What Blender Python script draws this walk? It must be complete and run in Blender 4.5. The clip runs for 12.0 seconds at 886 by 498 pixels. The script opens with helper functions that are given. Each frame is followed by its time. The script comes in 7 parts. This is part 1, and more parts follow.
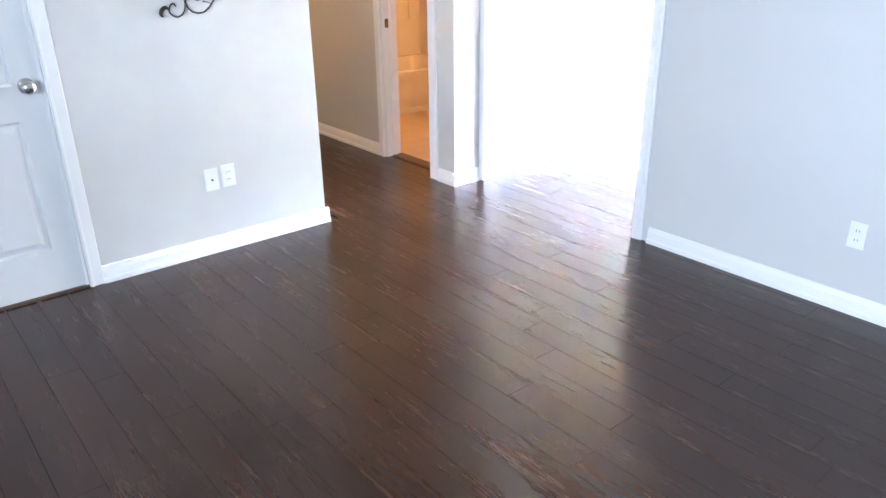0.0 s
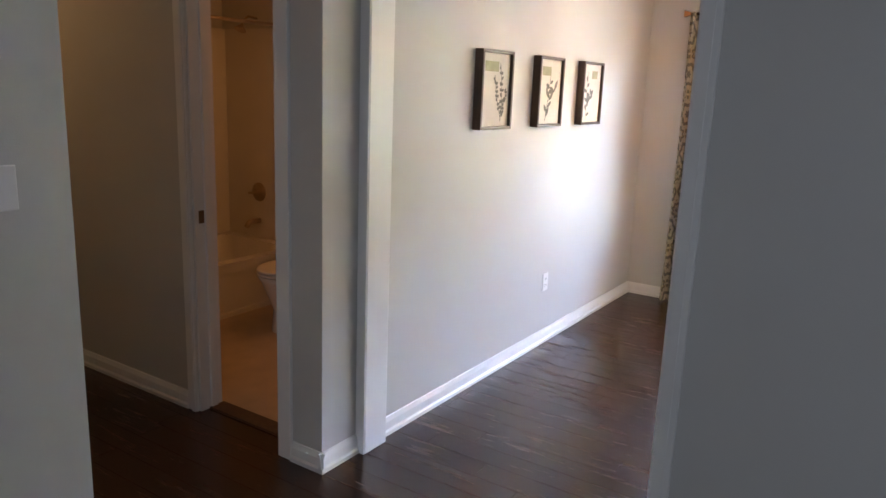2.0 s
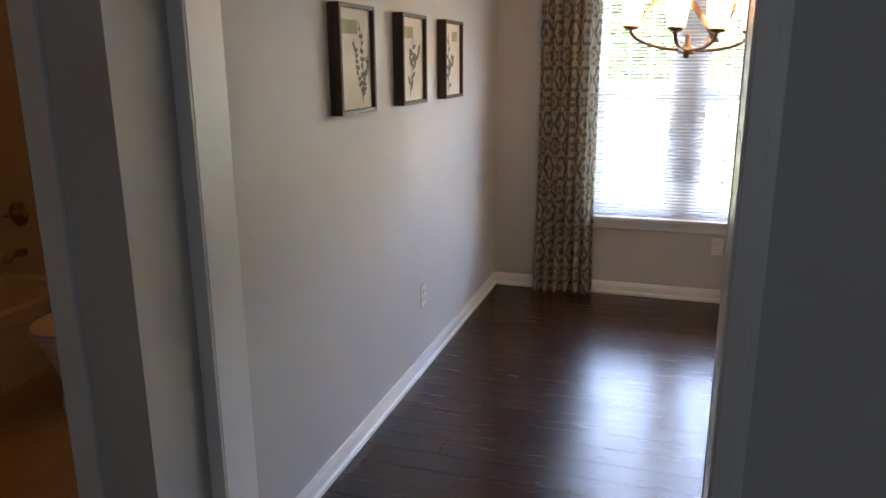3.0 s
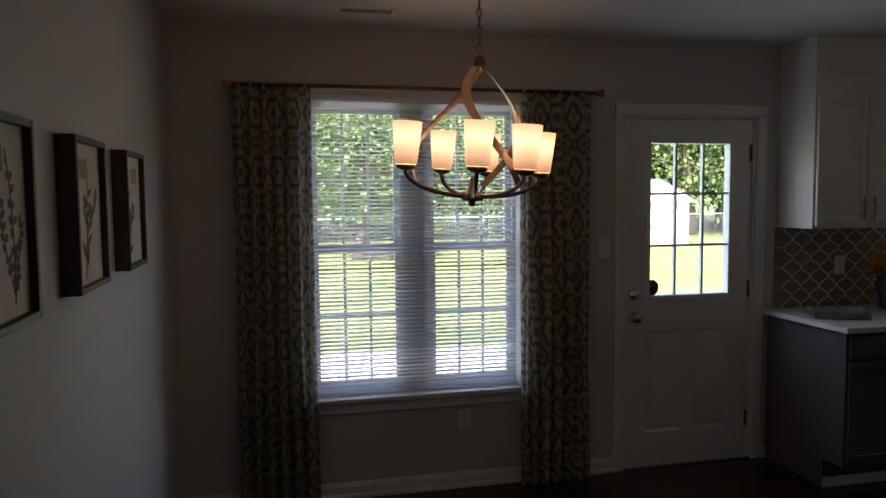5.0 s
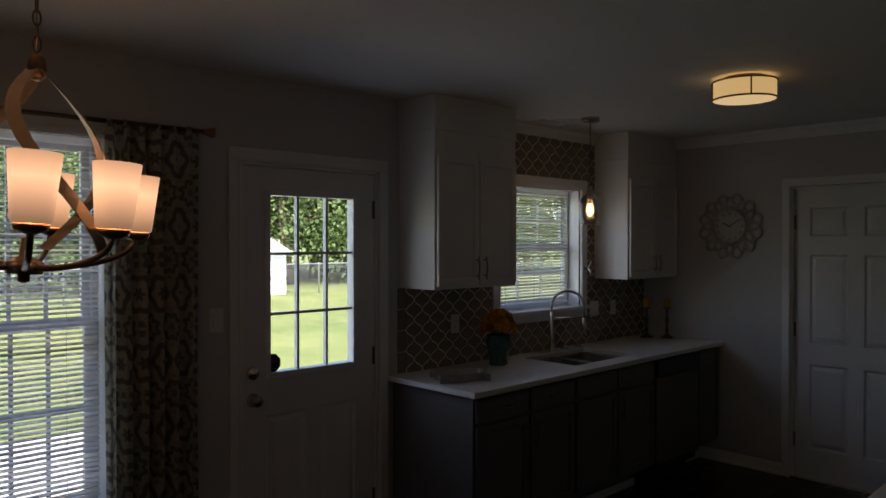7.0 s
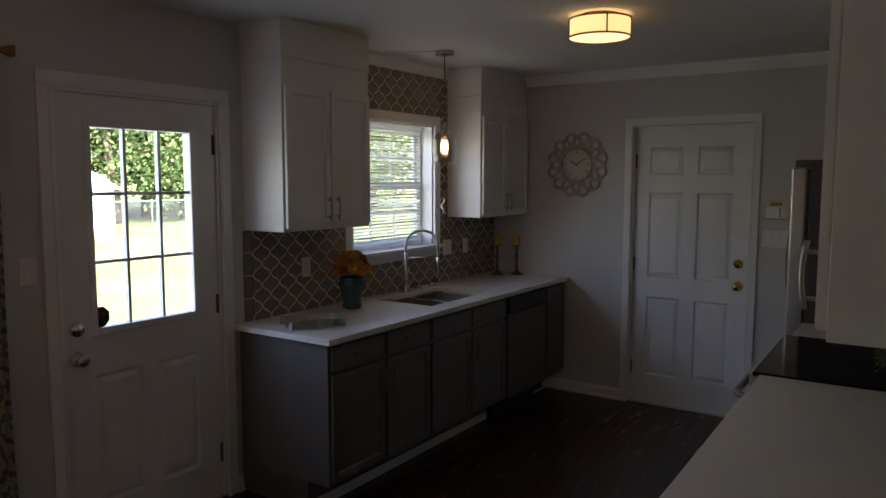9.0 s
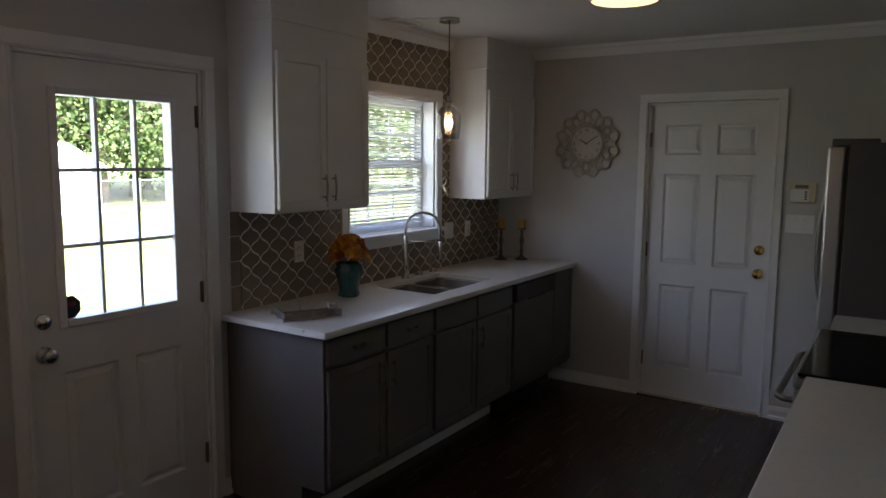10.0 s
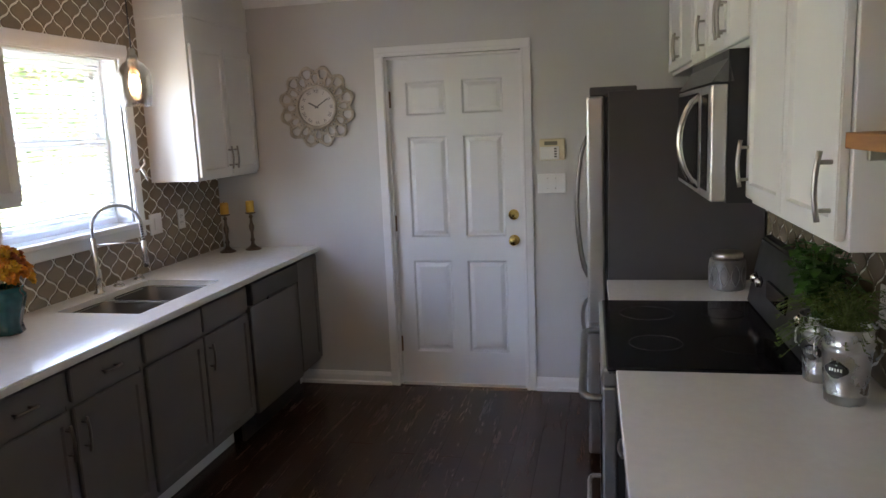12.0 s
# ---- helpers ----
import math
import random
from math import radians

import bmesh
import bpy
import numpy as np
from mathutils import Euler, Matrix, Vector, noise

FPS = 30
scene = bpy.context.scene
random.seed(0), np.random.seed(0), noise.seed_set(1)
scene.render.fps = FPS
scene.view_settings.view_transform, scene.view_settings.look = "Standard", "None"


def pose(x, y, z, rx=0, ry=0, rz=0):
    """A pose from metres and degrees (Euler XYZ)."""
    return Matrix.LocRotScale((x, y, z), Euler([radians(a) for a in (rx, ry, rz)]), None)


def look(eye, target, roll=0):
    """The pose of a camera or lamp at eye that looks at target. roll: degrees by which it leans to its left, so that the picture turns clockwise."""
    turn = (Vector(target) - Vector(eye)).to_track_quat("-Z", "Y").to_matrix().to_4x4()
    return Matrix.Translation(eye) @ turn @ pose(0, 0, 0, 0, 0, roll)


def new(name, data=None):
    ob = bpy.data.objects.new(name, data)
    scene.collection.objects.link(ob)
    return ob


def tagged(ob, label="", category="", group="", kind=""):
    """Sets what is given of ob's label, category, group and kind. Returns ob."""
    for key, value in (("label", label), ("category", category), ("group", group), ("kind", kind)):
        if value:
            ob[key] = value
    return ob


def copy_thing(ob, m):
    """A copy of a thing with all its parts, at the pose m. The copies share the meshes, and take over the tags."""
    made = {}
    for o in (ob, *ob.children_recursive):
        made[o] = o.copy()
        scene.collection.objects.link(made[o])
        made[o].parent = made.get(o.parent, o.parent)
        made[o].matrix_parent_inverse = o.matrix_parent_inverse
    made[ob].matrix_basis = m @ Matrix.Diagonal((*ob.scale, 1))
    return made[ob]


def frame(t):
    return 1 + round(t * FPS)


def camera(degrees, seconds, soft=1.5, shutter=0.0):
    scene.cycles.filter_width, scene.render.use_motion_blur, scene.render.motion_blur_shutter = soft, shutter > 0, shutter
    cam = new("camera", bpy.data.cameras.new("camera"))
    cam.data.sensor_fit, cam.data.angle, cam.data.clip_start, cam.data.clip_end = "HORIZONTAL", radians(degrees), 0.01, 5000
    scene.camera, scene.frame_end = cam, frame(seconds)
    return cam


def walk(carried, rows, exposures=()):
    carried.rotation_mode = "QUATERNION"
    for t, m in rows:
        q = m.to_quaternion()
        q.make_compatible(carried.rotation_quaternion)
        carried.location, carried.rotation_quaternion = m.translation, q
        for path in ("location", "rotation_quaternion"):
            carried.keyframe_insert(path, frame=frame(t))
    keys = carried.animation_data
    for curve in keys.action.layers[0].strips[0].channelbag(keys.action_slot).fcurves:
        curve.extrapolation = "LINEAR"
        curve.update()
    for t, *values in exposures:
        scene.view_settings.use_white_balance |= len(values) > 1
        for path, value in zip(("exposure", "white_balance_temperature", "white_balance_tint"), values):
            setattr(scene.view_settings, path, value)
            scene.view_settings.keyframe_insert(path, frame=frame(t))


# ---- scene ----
cam = camera(62.6, 12.0)
PATH = [
    (0, (-0.132, 0.108, 1.527), (1.027, 1.53, 0.732), -0.7),
    (0.5, (0.049, 0.441, 1.574), (1.267, 1.927, 1.018), -0.0),
    (1, (0.197, 0.894, 1.58), (1.564, 2.288, 1.145), -0.9),
    (1.5, (0.439, 1.288, 1.549), (1.95, 2.528, 1.127), 0.4),
    (2, (0.77, 1.692, 1.584), (2.402, 2.764, 1.149), 2.2),
    (2.5, (1.058, 2.119, 1.595), (2.836, 2.849, 1.041), 1.5),
    (3, (1.487, 2.418, 1.572), (3.332, 3.003, 1.071), -0.3),
    (3.2, (1.632, 2.504, 1.596), (3.505, 2.996, 1.093), -0.2),
    (4.8, (2.507, 3.023, 1.605), (4.464, 2.715, 1.331), -0.1),
    (5, (2.613, 3.089, 1.618), (4.557, 2.645, 1.47), -0.5),
    (5.5, (2.763, 3.162, 1.659), (4.68, 2.593, 1.683), 0.3),
    (6, (2.92, 3.059, 1.695), (4.815, 2.427, 1.786), 0.6),
    (6.5, (3.072, 2.933, 1.659), (4.811, 1.947, 1.707), 0.5),
    (7, (3.257, 2.876, 1.671), (4.695, 1.487, 1.652), 0.0),
    (7.5, (3.377, 2.874, 1.697), (4.55, 1.258, 1.593), -1.1),
    (7.7, (3.391, 2.861, 1.69), (4.519, 1.212, 1.577), -0.6),
    (9.3, (3.419, 2.73, 1.686), (4.539, 1.086, 1.482), 0.4),
    (9.5, (3.45, 2.693, 1.674), (4.585, 1.057, 1.485), 0.5),
    (10, (3.647, 2.541, 1.669), (4.734, 0.881, 1.424), 0.5),
    (10.5, (3.784, 2.36, 1.661), (4.569, 0.539, 1.396), 0.6),
    (11, (3.858, 2.066, 1.654), (4.438, 0.169, 1.393), -1.3),
    (11.5, (3.892, 1.881, 1.646), (4.373, -0.032, 1.316), -4.3),
    (12, (3.979, 1.84, 1.645), (4.408, -0.085, 1.311), -2.4),
]
EXPOSURES = [
    (0.0, 9.95, 6200, 18), (0.5, 9.2, 6600, 19), (1.0, 8.4, 6700, 19), (1.5, 7.45, 6950, 18), (2.0, 7.0, 7000, 20), (2.5, 6.7, 7050, 20), (2.9, 6.0, 7150, 20), (3.2, 5.45, 7150, 20),
    (4.8, 3.5, 7000, 19), (5.0, 3.15, 7000, 19), (5.5, 2.45, 7200, 20), (6.5, 2.25, 7200, 20), (7.0, 2.3, 7100, 20), (7.5, 2.6, 7100, 20), (9.5, 3.75, 6950, 21), (10.0, 3.85, 6850, 20), (10.5, 4.5, 6900, 21), (11.0, 4.8, 6900, 21), (11.5, 5.0, 6900, 21), (12.0, 5.5, 6800, 21)]
walk(cam, [(t, look(eye, target, roll)) for t, eye, target, roll in PATH], EXPOSURES)
# power of the daylight lamp added at each opening, and of the room lamps
LIVING_W, LIVING_W2, DINING_W, KITCHEN_W, DOOR_W = 0.028, 0.18, 0.115, 0.082, 0.095
SHADE_E, DRUM_E, DRUM_UP, BULB_E = 0.15, 0.10, 0.10, 1.4
HALL_W, BATH_W = 0.026, 0.049

# ---- world, sun, large lights ----
SUN_DIR = Vector((-0.55, 0.42, 0.95)).normalized()   # from the house's front side, high
world = bpy.data.worlds.new("sky_world")
scene.world = world
world.use_nodes = True
wn = world.node_tree
sky = wn.nodes.new("ShaderNodeTexSky")
sky.sky_type, sky.sun_disc = "NISHITA", False
sky.sun_elevation = math.asin(SUN_DIR.z)
sky.sun_rotation = math.atan2(SUN_DIR.x, SUN_DIR.y)
wn.links.new(sky.outputs[0], wn.nodes["Background"].inputs[0])
wn.nodes["Background"].inputs[1].default_value = 0.15
sun = new("sun", bpy.data.lights.new("sun", "SUN"))
sun.data.energy, sun.data.angle, sun.data.color = 3.5, radians(0.5), (1.0, 0.95, 0.87)
sun.matrix_world = look(SUN_DIR * 50, (0, 0, 0))


def area_lamp(name, m, w, h, power, colour):
    ob = new(name, bpy.data.lights.new(name, "AREA"))
    ob.data.shape, ob.data.size, ob.data.size_y = "RECTANGLE", w, h
    ob.data.energy, ob.data.color = power, colour
    ob.matrix_world = m
    return ob


def point_lamp(name, p, power, colour, radius=0.03):
    ob = new(name, bpy.data.lights.new(name, "POINT"))
    ob.data.energy, ob.data.color, ob.data.shadow_soft_size = power, colour, radius
    ob.location = p
    return ob


WARM = (1.0, 0.60, 0.28)
AMBER = (1.0, 0.50, 0.16)
DAY = (0.86, 0.93, 1.0)
# the living room's two lamps are added, for daylight from unseen shut openings
area_lamp("daylight_living_window", look((0.3, -2.93, 1.50), (0.3, 5, 1.2)), 0.75, 0.95, LIVING_W, (0.68, 0.84, 1.0))
area_lamp("daylight_living_west_window", look((-2.13, 0.4, 1.5), (5, 0.4, 1.2)), 1.1, 1.1, LIVING_W2, (0.68, 0.84, 1.0)).data.spread = radians(130)
# lamps at the window openings, for the sky that glass and blinds let in
area_lamp("daylight_dining_window", look((6.40, 2.35, 1.33), (0, 2.35, 0.4)), 1.05, 1.5, DINING_W, DAY).data.spread = radians(140)
area_lamp("daylight_kitchen_window", look((6.41, -1.15, 1.64), (0, -1.15, 1.2)), 0.75, 0.85, KITCHEN_W, DAY)
area_lamp("daylight_door_glass", look((6.36, 0.735, 1.46), (0, 0.735, 1.2)), 0.5, 0.88, DOOR_W, DAY)

# ---- materials ----


def nodes_of(name):
    m = bpy.data.materials.new(name)
    m.use_nodes = True
    return m, m.node_tree.nodes, m.node_tree.links, m.node_tree.nodes["Principled BSDF"]


def add(n, kind, **kw):
    node = n.new(kind)
    for k, v in kw.items():
        node.inputs[k.replace("_", " ")].default_value = v
    return node


def math_node(n, l, op, a, b=None):
    node = n.new("ShaderNodeMath")
    node.operation = op
    for i, v in enumerate((a, b)):
        if v is None:
            continue
        if isinstance(v, (int, float)):
            node.inputs[i].default_value = v
        else:
            l.new(v, node.inputs[i])
    return node.outputs[0]


def mix_col(n, l, fac, a, b, blend="MIX"):
    node = n.new("ShaderNodeMix")
    node.data_type, node.blend_type = "RGBA", blend
    for sock, v in ((node.inputs[0], fac), (node.inputs[6], a), (node.inputs[7], b)):
        if isinstance(v, (int, float)):
            sock.default_value = v
        elif isinstance(v, tuple):
            sock.default_value = (*v[:3], 1)
        else:
            l.new(v, sock)
    return node.outputs[2]


def ramp(n, l, fac, a, b):
    node = n.new("ShaderNodeMapRange")
    l.new(fac, node.inputs[0])
    node.inputs[1].default_value, node.inputs[2].default_value = a, b
    return node.outputs[0]


def surf(name, colour, rough=0.5, metal=0.0, var=0.10, scale=3.0, fine=90.0, bump=0.08, stretch=(1, 1, 1), vary=0.0, coat=0.0):
    """A painted, metal or stone surface with broad and fine variation in colour, gloss and relief."""
    m, n, l, bsdf = nodes_of(name)
    tc = n.new("ShaderNodeTexCoord")
    mp = n.new("ShaderNodeMapping")
    mp.inputs["Scale"].default_value = stretch
    l.new(tc.outputs["Object"], mp.inputs[0])
    broad = add(n, "ShaderNodeTexNoise", Scale=scale, Detail=4.0)
    grain = add(n, "ShaderNodeTexNoise", Scale=fine, Detail=3.0)
    l.new(mp.outputs[0], broad.inputs["Vector"]), l.new(mp.outputs[0], grain.inputs["Vector"])
    dark = tuple(c * (1 - var) for c in colour)
    light = tuple(min(1, c * (1 + var)) for c in colour)
    col = mix_col(n, l, ramp(n, l, broad.outputs[0], 0.3, 0.7), dark, light)
    col = mix_col(n, l, math_node(n, l, "MULTIPLY", ramp(n, l, grain.outputs[0], 0.35, 0.65), var * 1.2), col, dark)
    if vary:
        info = n.new("ShaderNodeObjectInfo")
        hsv = n.new("ShaderNodeHueSaturation")
        l.new(math_node(n, l, "ADD", math_node(n, l, "MULTIPLY", info.outputs["Random"], 2 * vary), 1 - vary), hsv.inputs["Value"])
        l.new(col, hsv.inputs["Color"])
        col = hsv.outputs[0]
    l.new(col, bsdf.inputs["Base Color"])
    l.new(math_node(n, l, "ADD", math_node(n, l, "MULTIPLY", broad.outputs[0], 0.16), rough - 0.08), bsdf.inputs["Roughness"])
    bsdf.inputs["Metallic"].default_value = metal
    bsdf.inputs["Coat Weight"].default_value = coat
    if bump:
        b = n.new("ShaderNodeBump")
        b.inputs["Strength"].default_value, b.inputs["Distance"].default_value = bump, 0.004
        l.new(grain.outputs[0], b.inputs["Height"])
        l.new(b.outputs[0], bsdf.inputs["Normal"])
    return m


def wood(name, dark, light, rough, along="Y", vary=0.25, scale=1.0, bump=0.25):
    """Wood with grain along an axis; each piece its own tone and grain."""
    m, n, l, bsdf = nodes_of(name)
    tc, info = n.new("ShaderNodeTexCoord"), n.new("ShaderNodeObjectInfo")
    mp = n.new("ShaderNodeMapping")
    mp.inputs["Scale"].default_value = {"X": (1.2, 14, 14), "Y": (14, 1.2, 14), "Z": (14, 14, 1.2)}[along]
    l.new(tc.outputs["Object"], mp.inputs[0])
    off = n.new("ShaderNodeCombineXYZ")
    l.new(math_node(n, l, "MULTIPLY", info.outputs["Random"], 90.0), off.inputs[0])
    l.new(math_node(n, l, "MULTIPLY", info.outputs["Random"], 37.0), off.inputs[1])
    l.new(off.outputs[0], mp.inputs["Location"])
    grain = add(n, "ShaderNodeTexNoise", Scale=1.3 * scale, Detail=7.0, Roughness=0.65, Distortion=0.6)
    streak = add(n, "ShaderNodeTexNoise", Scale=6.0 * scale, Detail=4.0, Roughness=0.7)
    l.new(mp.outputs[0], grain.inputs["Vector"]), l.new(mp.outputs[0], streak.inputs["Vector"])
    f = math_node(n, l, "ADD", math_node(n, l, "MULTIPLY", grain.outputs[0], 0.65), math_node(n, l, "MULTIPLY", streak.outputs[0], 0.35))
    col = mix_col(n, l, ramp(n, l, f, 0.33, 0.68), dark, light)
    hsv = n.new("ShaderNodeHueSaturation")
    l.new(math_node(n, l, "ADD", math_node(n, l, "MULTIPLY", info.outputs["Random"], 2 * vary), 1 - vary), hsv.inputs["Value"])
    l.new(col, hsv.inputs["Color"])
    l.new(hsv.outputs[0], bsdf.inputs["Base Color"])
    l.new(math_node(n, l, "ADD", math_node(n, l, "MULTIPLY", f, 0.05), rough - 0.025), bsdf.inputs["Roughness"])
    b = n.new("ShaderNodeBump")
    b.inputs["Strength"].default_value, b.inputs["Distance"].default_value = bump, 0.0015
    l.new(f, b.inputs["Height"]), l.new(b.outputs[0], bsdf.inputs["Normal"])
    return m


def glow(name, colour, strength, surface=(0.8, 0.7, 0.55)):
    m, n, l, bsdf = nodes_of(name)
    bsdf.inputs["Base Color"].default_value = (*surface, 1)
    bsdf.inputs["Roughness"].default_value = 0.4
    bsdf.inputs["Emission Color"].default_value = (*colour, 1)
    bsdf.inputs["Emission Strength"].default_value = strength
    return m


def clear_glass(name, rough=0.0, tint=(1, 1, 1)):
    m, n, l, bsdf = nodes_of(name)
    bsdf.inputs["Base Color"].default_value = (*tint, 1)
    bsdf.inputs["Transmission Weight"].default_value = 1.0
    bsdf.inputs["Roughness"].default_value = rough
    bsdf.inputs["IOR"].default_value = 1.45
    return m


def pane_glass():
    """Thin window glass: clear, with a weak mirror."""
    m, n, l, bsdf = nodes_of("window_glass")
    clear, gloss, mixed = n.new("ShaderNodeBsdfTransparent"), n.new("ShaderNodeBsdfGlossy"), n.new("ShaderNodeMixShader")
    gloss.inputs["Roughness"].default_value = 0.02
    mixed.inputs[0].default_value = 0.05
    l.new(clear.outputs[0], mixed.inputs[1]), l.new(gloss.outputs[0], mixed.inputs[2])
    l.new(mixed.outputs[0], n["Material Output"].inputs[0])
    return m


PAINT = surf("grey_wall_paint", (0.56, 0.555, 0.54), 0.62, var=0.03, scale=0.8, fine=220, bump=0.10)
CEIL = surf("ceiling_paint", (0.66, 0.65, 0.62), 0.8, var=0.03, scale=0.9, fine=140, bump=0.2)
TRIM = surf("white_trim_paint", (0.78, 0.78, 0.77), 0.34, var=0.03, scale=2, fine=60, bump=0.04)
DOORP = surf("white_door_paint", (0.74, 0.745, 0.74), 0.38, var=0.03, scale=2, fine=70, bump=0.05, stretch=(1, 1, 0.2))
CABW = surf("white_cabinet_paint", (0.78, 0.775, 0.75), 0.33, var=0.03, scale=2, fine=60, bump=0.04)
CABG = surf("grey_cabinet_paint", (0.145, 0.139, 0.136), 0.50, var=0.08, scale=3, fine=70, bump=0.05)
QUARTZ = surf("white_quartz", (0.74, 0.73, 0.70), 0.15, var=0.025, scale=40, fine=300, bump=0.0)
STEEL = surf("brushed_steel", (0.55, 0.54, 0.52), 0.30, metal=1.0, var=0.07, scale=2, fine=120, bump=0.05, stretch=(1, 1, 0.04))
STEELH = surf("brushed_steel_level", (0.50, 0.49, 0.47), 0.30, metal=1.0, var=0.07, scale=2, fine=120, bump=0.05, stretch=(0.04, 0.04, 1))
CHROME = surf("satin_nickel", (0.62, 0.59, 0.55), 0.22, metal=1.0, var=0.05, scale=8, fine=80, bump=0.0)
HANDLE = surf("satin_nickel_pull", (0.40, 0.38, 0.35), 0.30, metal=1.0, var=0.05, scale=8, fine=80, bump=0.0)
BRASS = surf("polished_brass", (0.80, 0.56, 0.20), 0.17, metal=1.0, var=0.08, scale=9, fine=80, bump=0.0)
BRONZE = surf("antique_bronze", (0.22, 0.15, 0.10), 0.36, metal=1.0, var=0.25, scale=14, fine=120, bump=0.1)
NICKEL = surf("brushed_nickel_strap", (0.46, 0.36, 0.27), 0.34, metal=1.0, var=0.12, scale=10, fine=120, bump=0.05)
IRON = surf("black_iron", (0.018, 0.015, 0.014), 0.45, metal=0.3, var=0.35, scale=20, fine=160, bump=0.2)
IRONB = surf("bronzed_iron", (0.045, 0.026, 0.018), 0.42, metal=0.5, var=0.6, scale=30, fine=150, bump=0.5)
DARK = surf("black_plastic", (0.015, 0.015, 0.016), 0.35, var=0.15, scale=12, fine=120, bump=0.05)
BLACKG = surf("black_glass", (0.006, 0.006, 0.007), 0.12, var=0.1, scale=4, fine=60, bump=0.0)
BLACKG.node_tree.nodes["Principled BSDF"].inputs["Specular IOR Level"].default_value = 0.25
FRIDGE = surf("dark_grey_appliance_side", (0.068, 0.063, 0.063), 0.48, var=0.06, scale=3, fine=300, bump=0.25)
PLATE = surf("white_plastic_plate", (0.76, 0.76, 0.74), 0.36, var=0.03, scale=8, fine=80, bump=0.02)
CREAM = surf("aged_cream_plastic", (0.66, 0.58, 0.38), 0.42, var=0.06, scale=8, fine=80, bump=0.03)
TILE = surf("taupe_glazed_tile", (0.250, 0.202, 0.150), 0.24, var=0.10, scale=14, fine=60, bump=0.06, vary=0.10)
GROUT = surf("white_grout", (0.80, 0.78, 0.72), 0.8, var=0.08, scale=30, fine=200, bump=0.3)
FLOORW = wood("dark_walnut_plank", (0.025, 0.0098, 0.0050), (0.043, 0.0178, 0.0088), 0.27, "Y", vary=0.22, scale=1.3, bump=0.003)
SUBF = surf("dark_floor_seam", (0.010, 0.007, 0.005), 0.7, var=0.2)
FRAMEW = wood("dark_stained_frame_wood", (0.028, 0.016, 0.010), (0.10, 0.060, 0.036), 0.5, "Z", vary=0.12, scale=2.2)
SHELFW = wood("honey_shelf_wood", (0.26, 0.10, 0.028), (0.48, 0.22, 0.07), 0.42, "Y", vary=0.05, scale=1.4)
CANVAS = surf("aged_cream_paper", (0.68, 0.63, 0.54), 0.75, var=0.10, scale=6, fine=120, bump=0.15)
INK = surf("grey_green_print", (0.17, 0.165, 0.14), 0.8, var=0.35, scale=30, fine=160, bump=0.0)
SWATCH = surf("faded_green_print", (0.37, 0.35, 0.21), 0.8, var=0.2, scale=20, fine=120, bump=0.0)
TUB = surf("white_acrylic", (0.74, 0.72, 0.68), 0.20, var=0.03, scale=3, fine=50, bump=0.02)
VINYL = surf("beige_bathroom_vinyl", (0.50, 0.40, 0.30), 0.36, var=0.10, scale=7, fine=90, bump=0.06)
BLIND = surf("white_blind_slat", (0.80, 0.80, 0.79), 0.45, var=0.02, scale=9, fine=60, bump=0.0)
_t = BLIND.node_tree
_tr, _mx = _t.nodes.new("ShaderNodeBsdfTranslucent"), _t.nodes.new("ShaderNodeMixShader")
_tr.inputs[0].default_value, _mx.inputs[0].default_value = (0.96, 0.96, 0.97, 1), 0.70
_t.links.new(_t.nodes["Principled BSDF"].outputs[0], _mx.inputs[1]), _t.links.new(_tr.outputs[0], _mx.inputs[2])
_t.links.new(_mx.outputs[0], _t.nodes["Material Output"].inputs[0])
VINYLW = surf("white_vinyl_window", (0.76, 0.77, 0.78), 0.4, var=0.03, scale=4, fine=60, bump=0.02)
GLASS = pane_glass()
def thin_glass(name, tint, base):
    """A thin glass wall: clear, with gloss that grows towards its edges."""
    m, n, l, bsdf = nodes_of(name)
    clear, gloss, mixed, fr = n.new("ShaderNodeBsdfTransparent"), n.new("ShaderNodeBsdfGlossy"), n.new("ShaderNodeMixShader"), n.new("ShaderNodeLayerWeight")
    clear.inputs[0].default_value = (*tint, 1)
    gloss.inputs["Roughness"].default_value = 0.03
    l.new(math_node(n, l, "ADD", math_node(n, l, "MULTIPLY", math_node(n, l, "POWER", fr.outputs["Facing"], 2.0), 0.65), base), mixed.inputs[0])
    l.new(clear.outputs[0], mixed.inputs[1]), l.new(gloss.outputs[0], mixed.inputs[2])
    l.new(mixed.outputs[0], n["Material Output"].inputs[0])
    return m


CLEAR = thin_glass("clear_shade_glass", (0.88, 0.87, 0.85), 0.20)
CONCRETE = surf("pale_concrete", (0.46, 0.44, 0.41), 0.85, var=0.12, scale=2, fine=60, bump=0.3)

# ---- mesh helpers ----
ORIGIN = {}


def box(bm, x0, y0, z0, x1, y1, z1, bevel=0.0, seg=2):
    m = Matrix.Translation(((x0 + x1) / 2, (y0 + y1) / 2, (z0 + z1) / 2)) @ Matrix.Diagonal((abs(x1 - x0), abs(y1 - y0), abs(z1 - z0), 1))
    got = bmesh.ops.create_cube(bm, size=1.0, matrix=m)
    if bevel:
        edges = list({e for v in got["verts"] for e in v.link_edges})
        bmesh.ops.bevel(bm, geom=edges, offset=bevel, segments=seg, affect="EDGES", profile=0.5)
    return bm


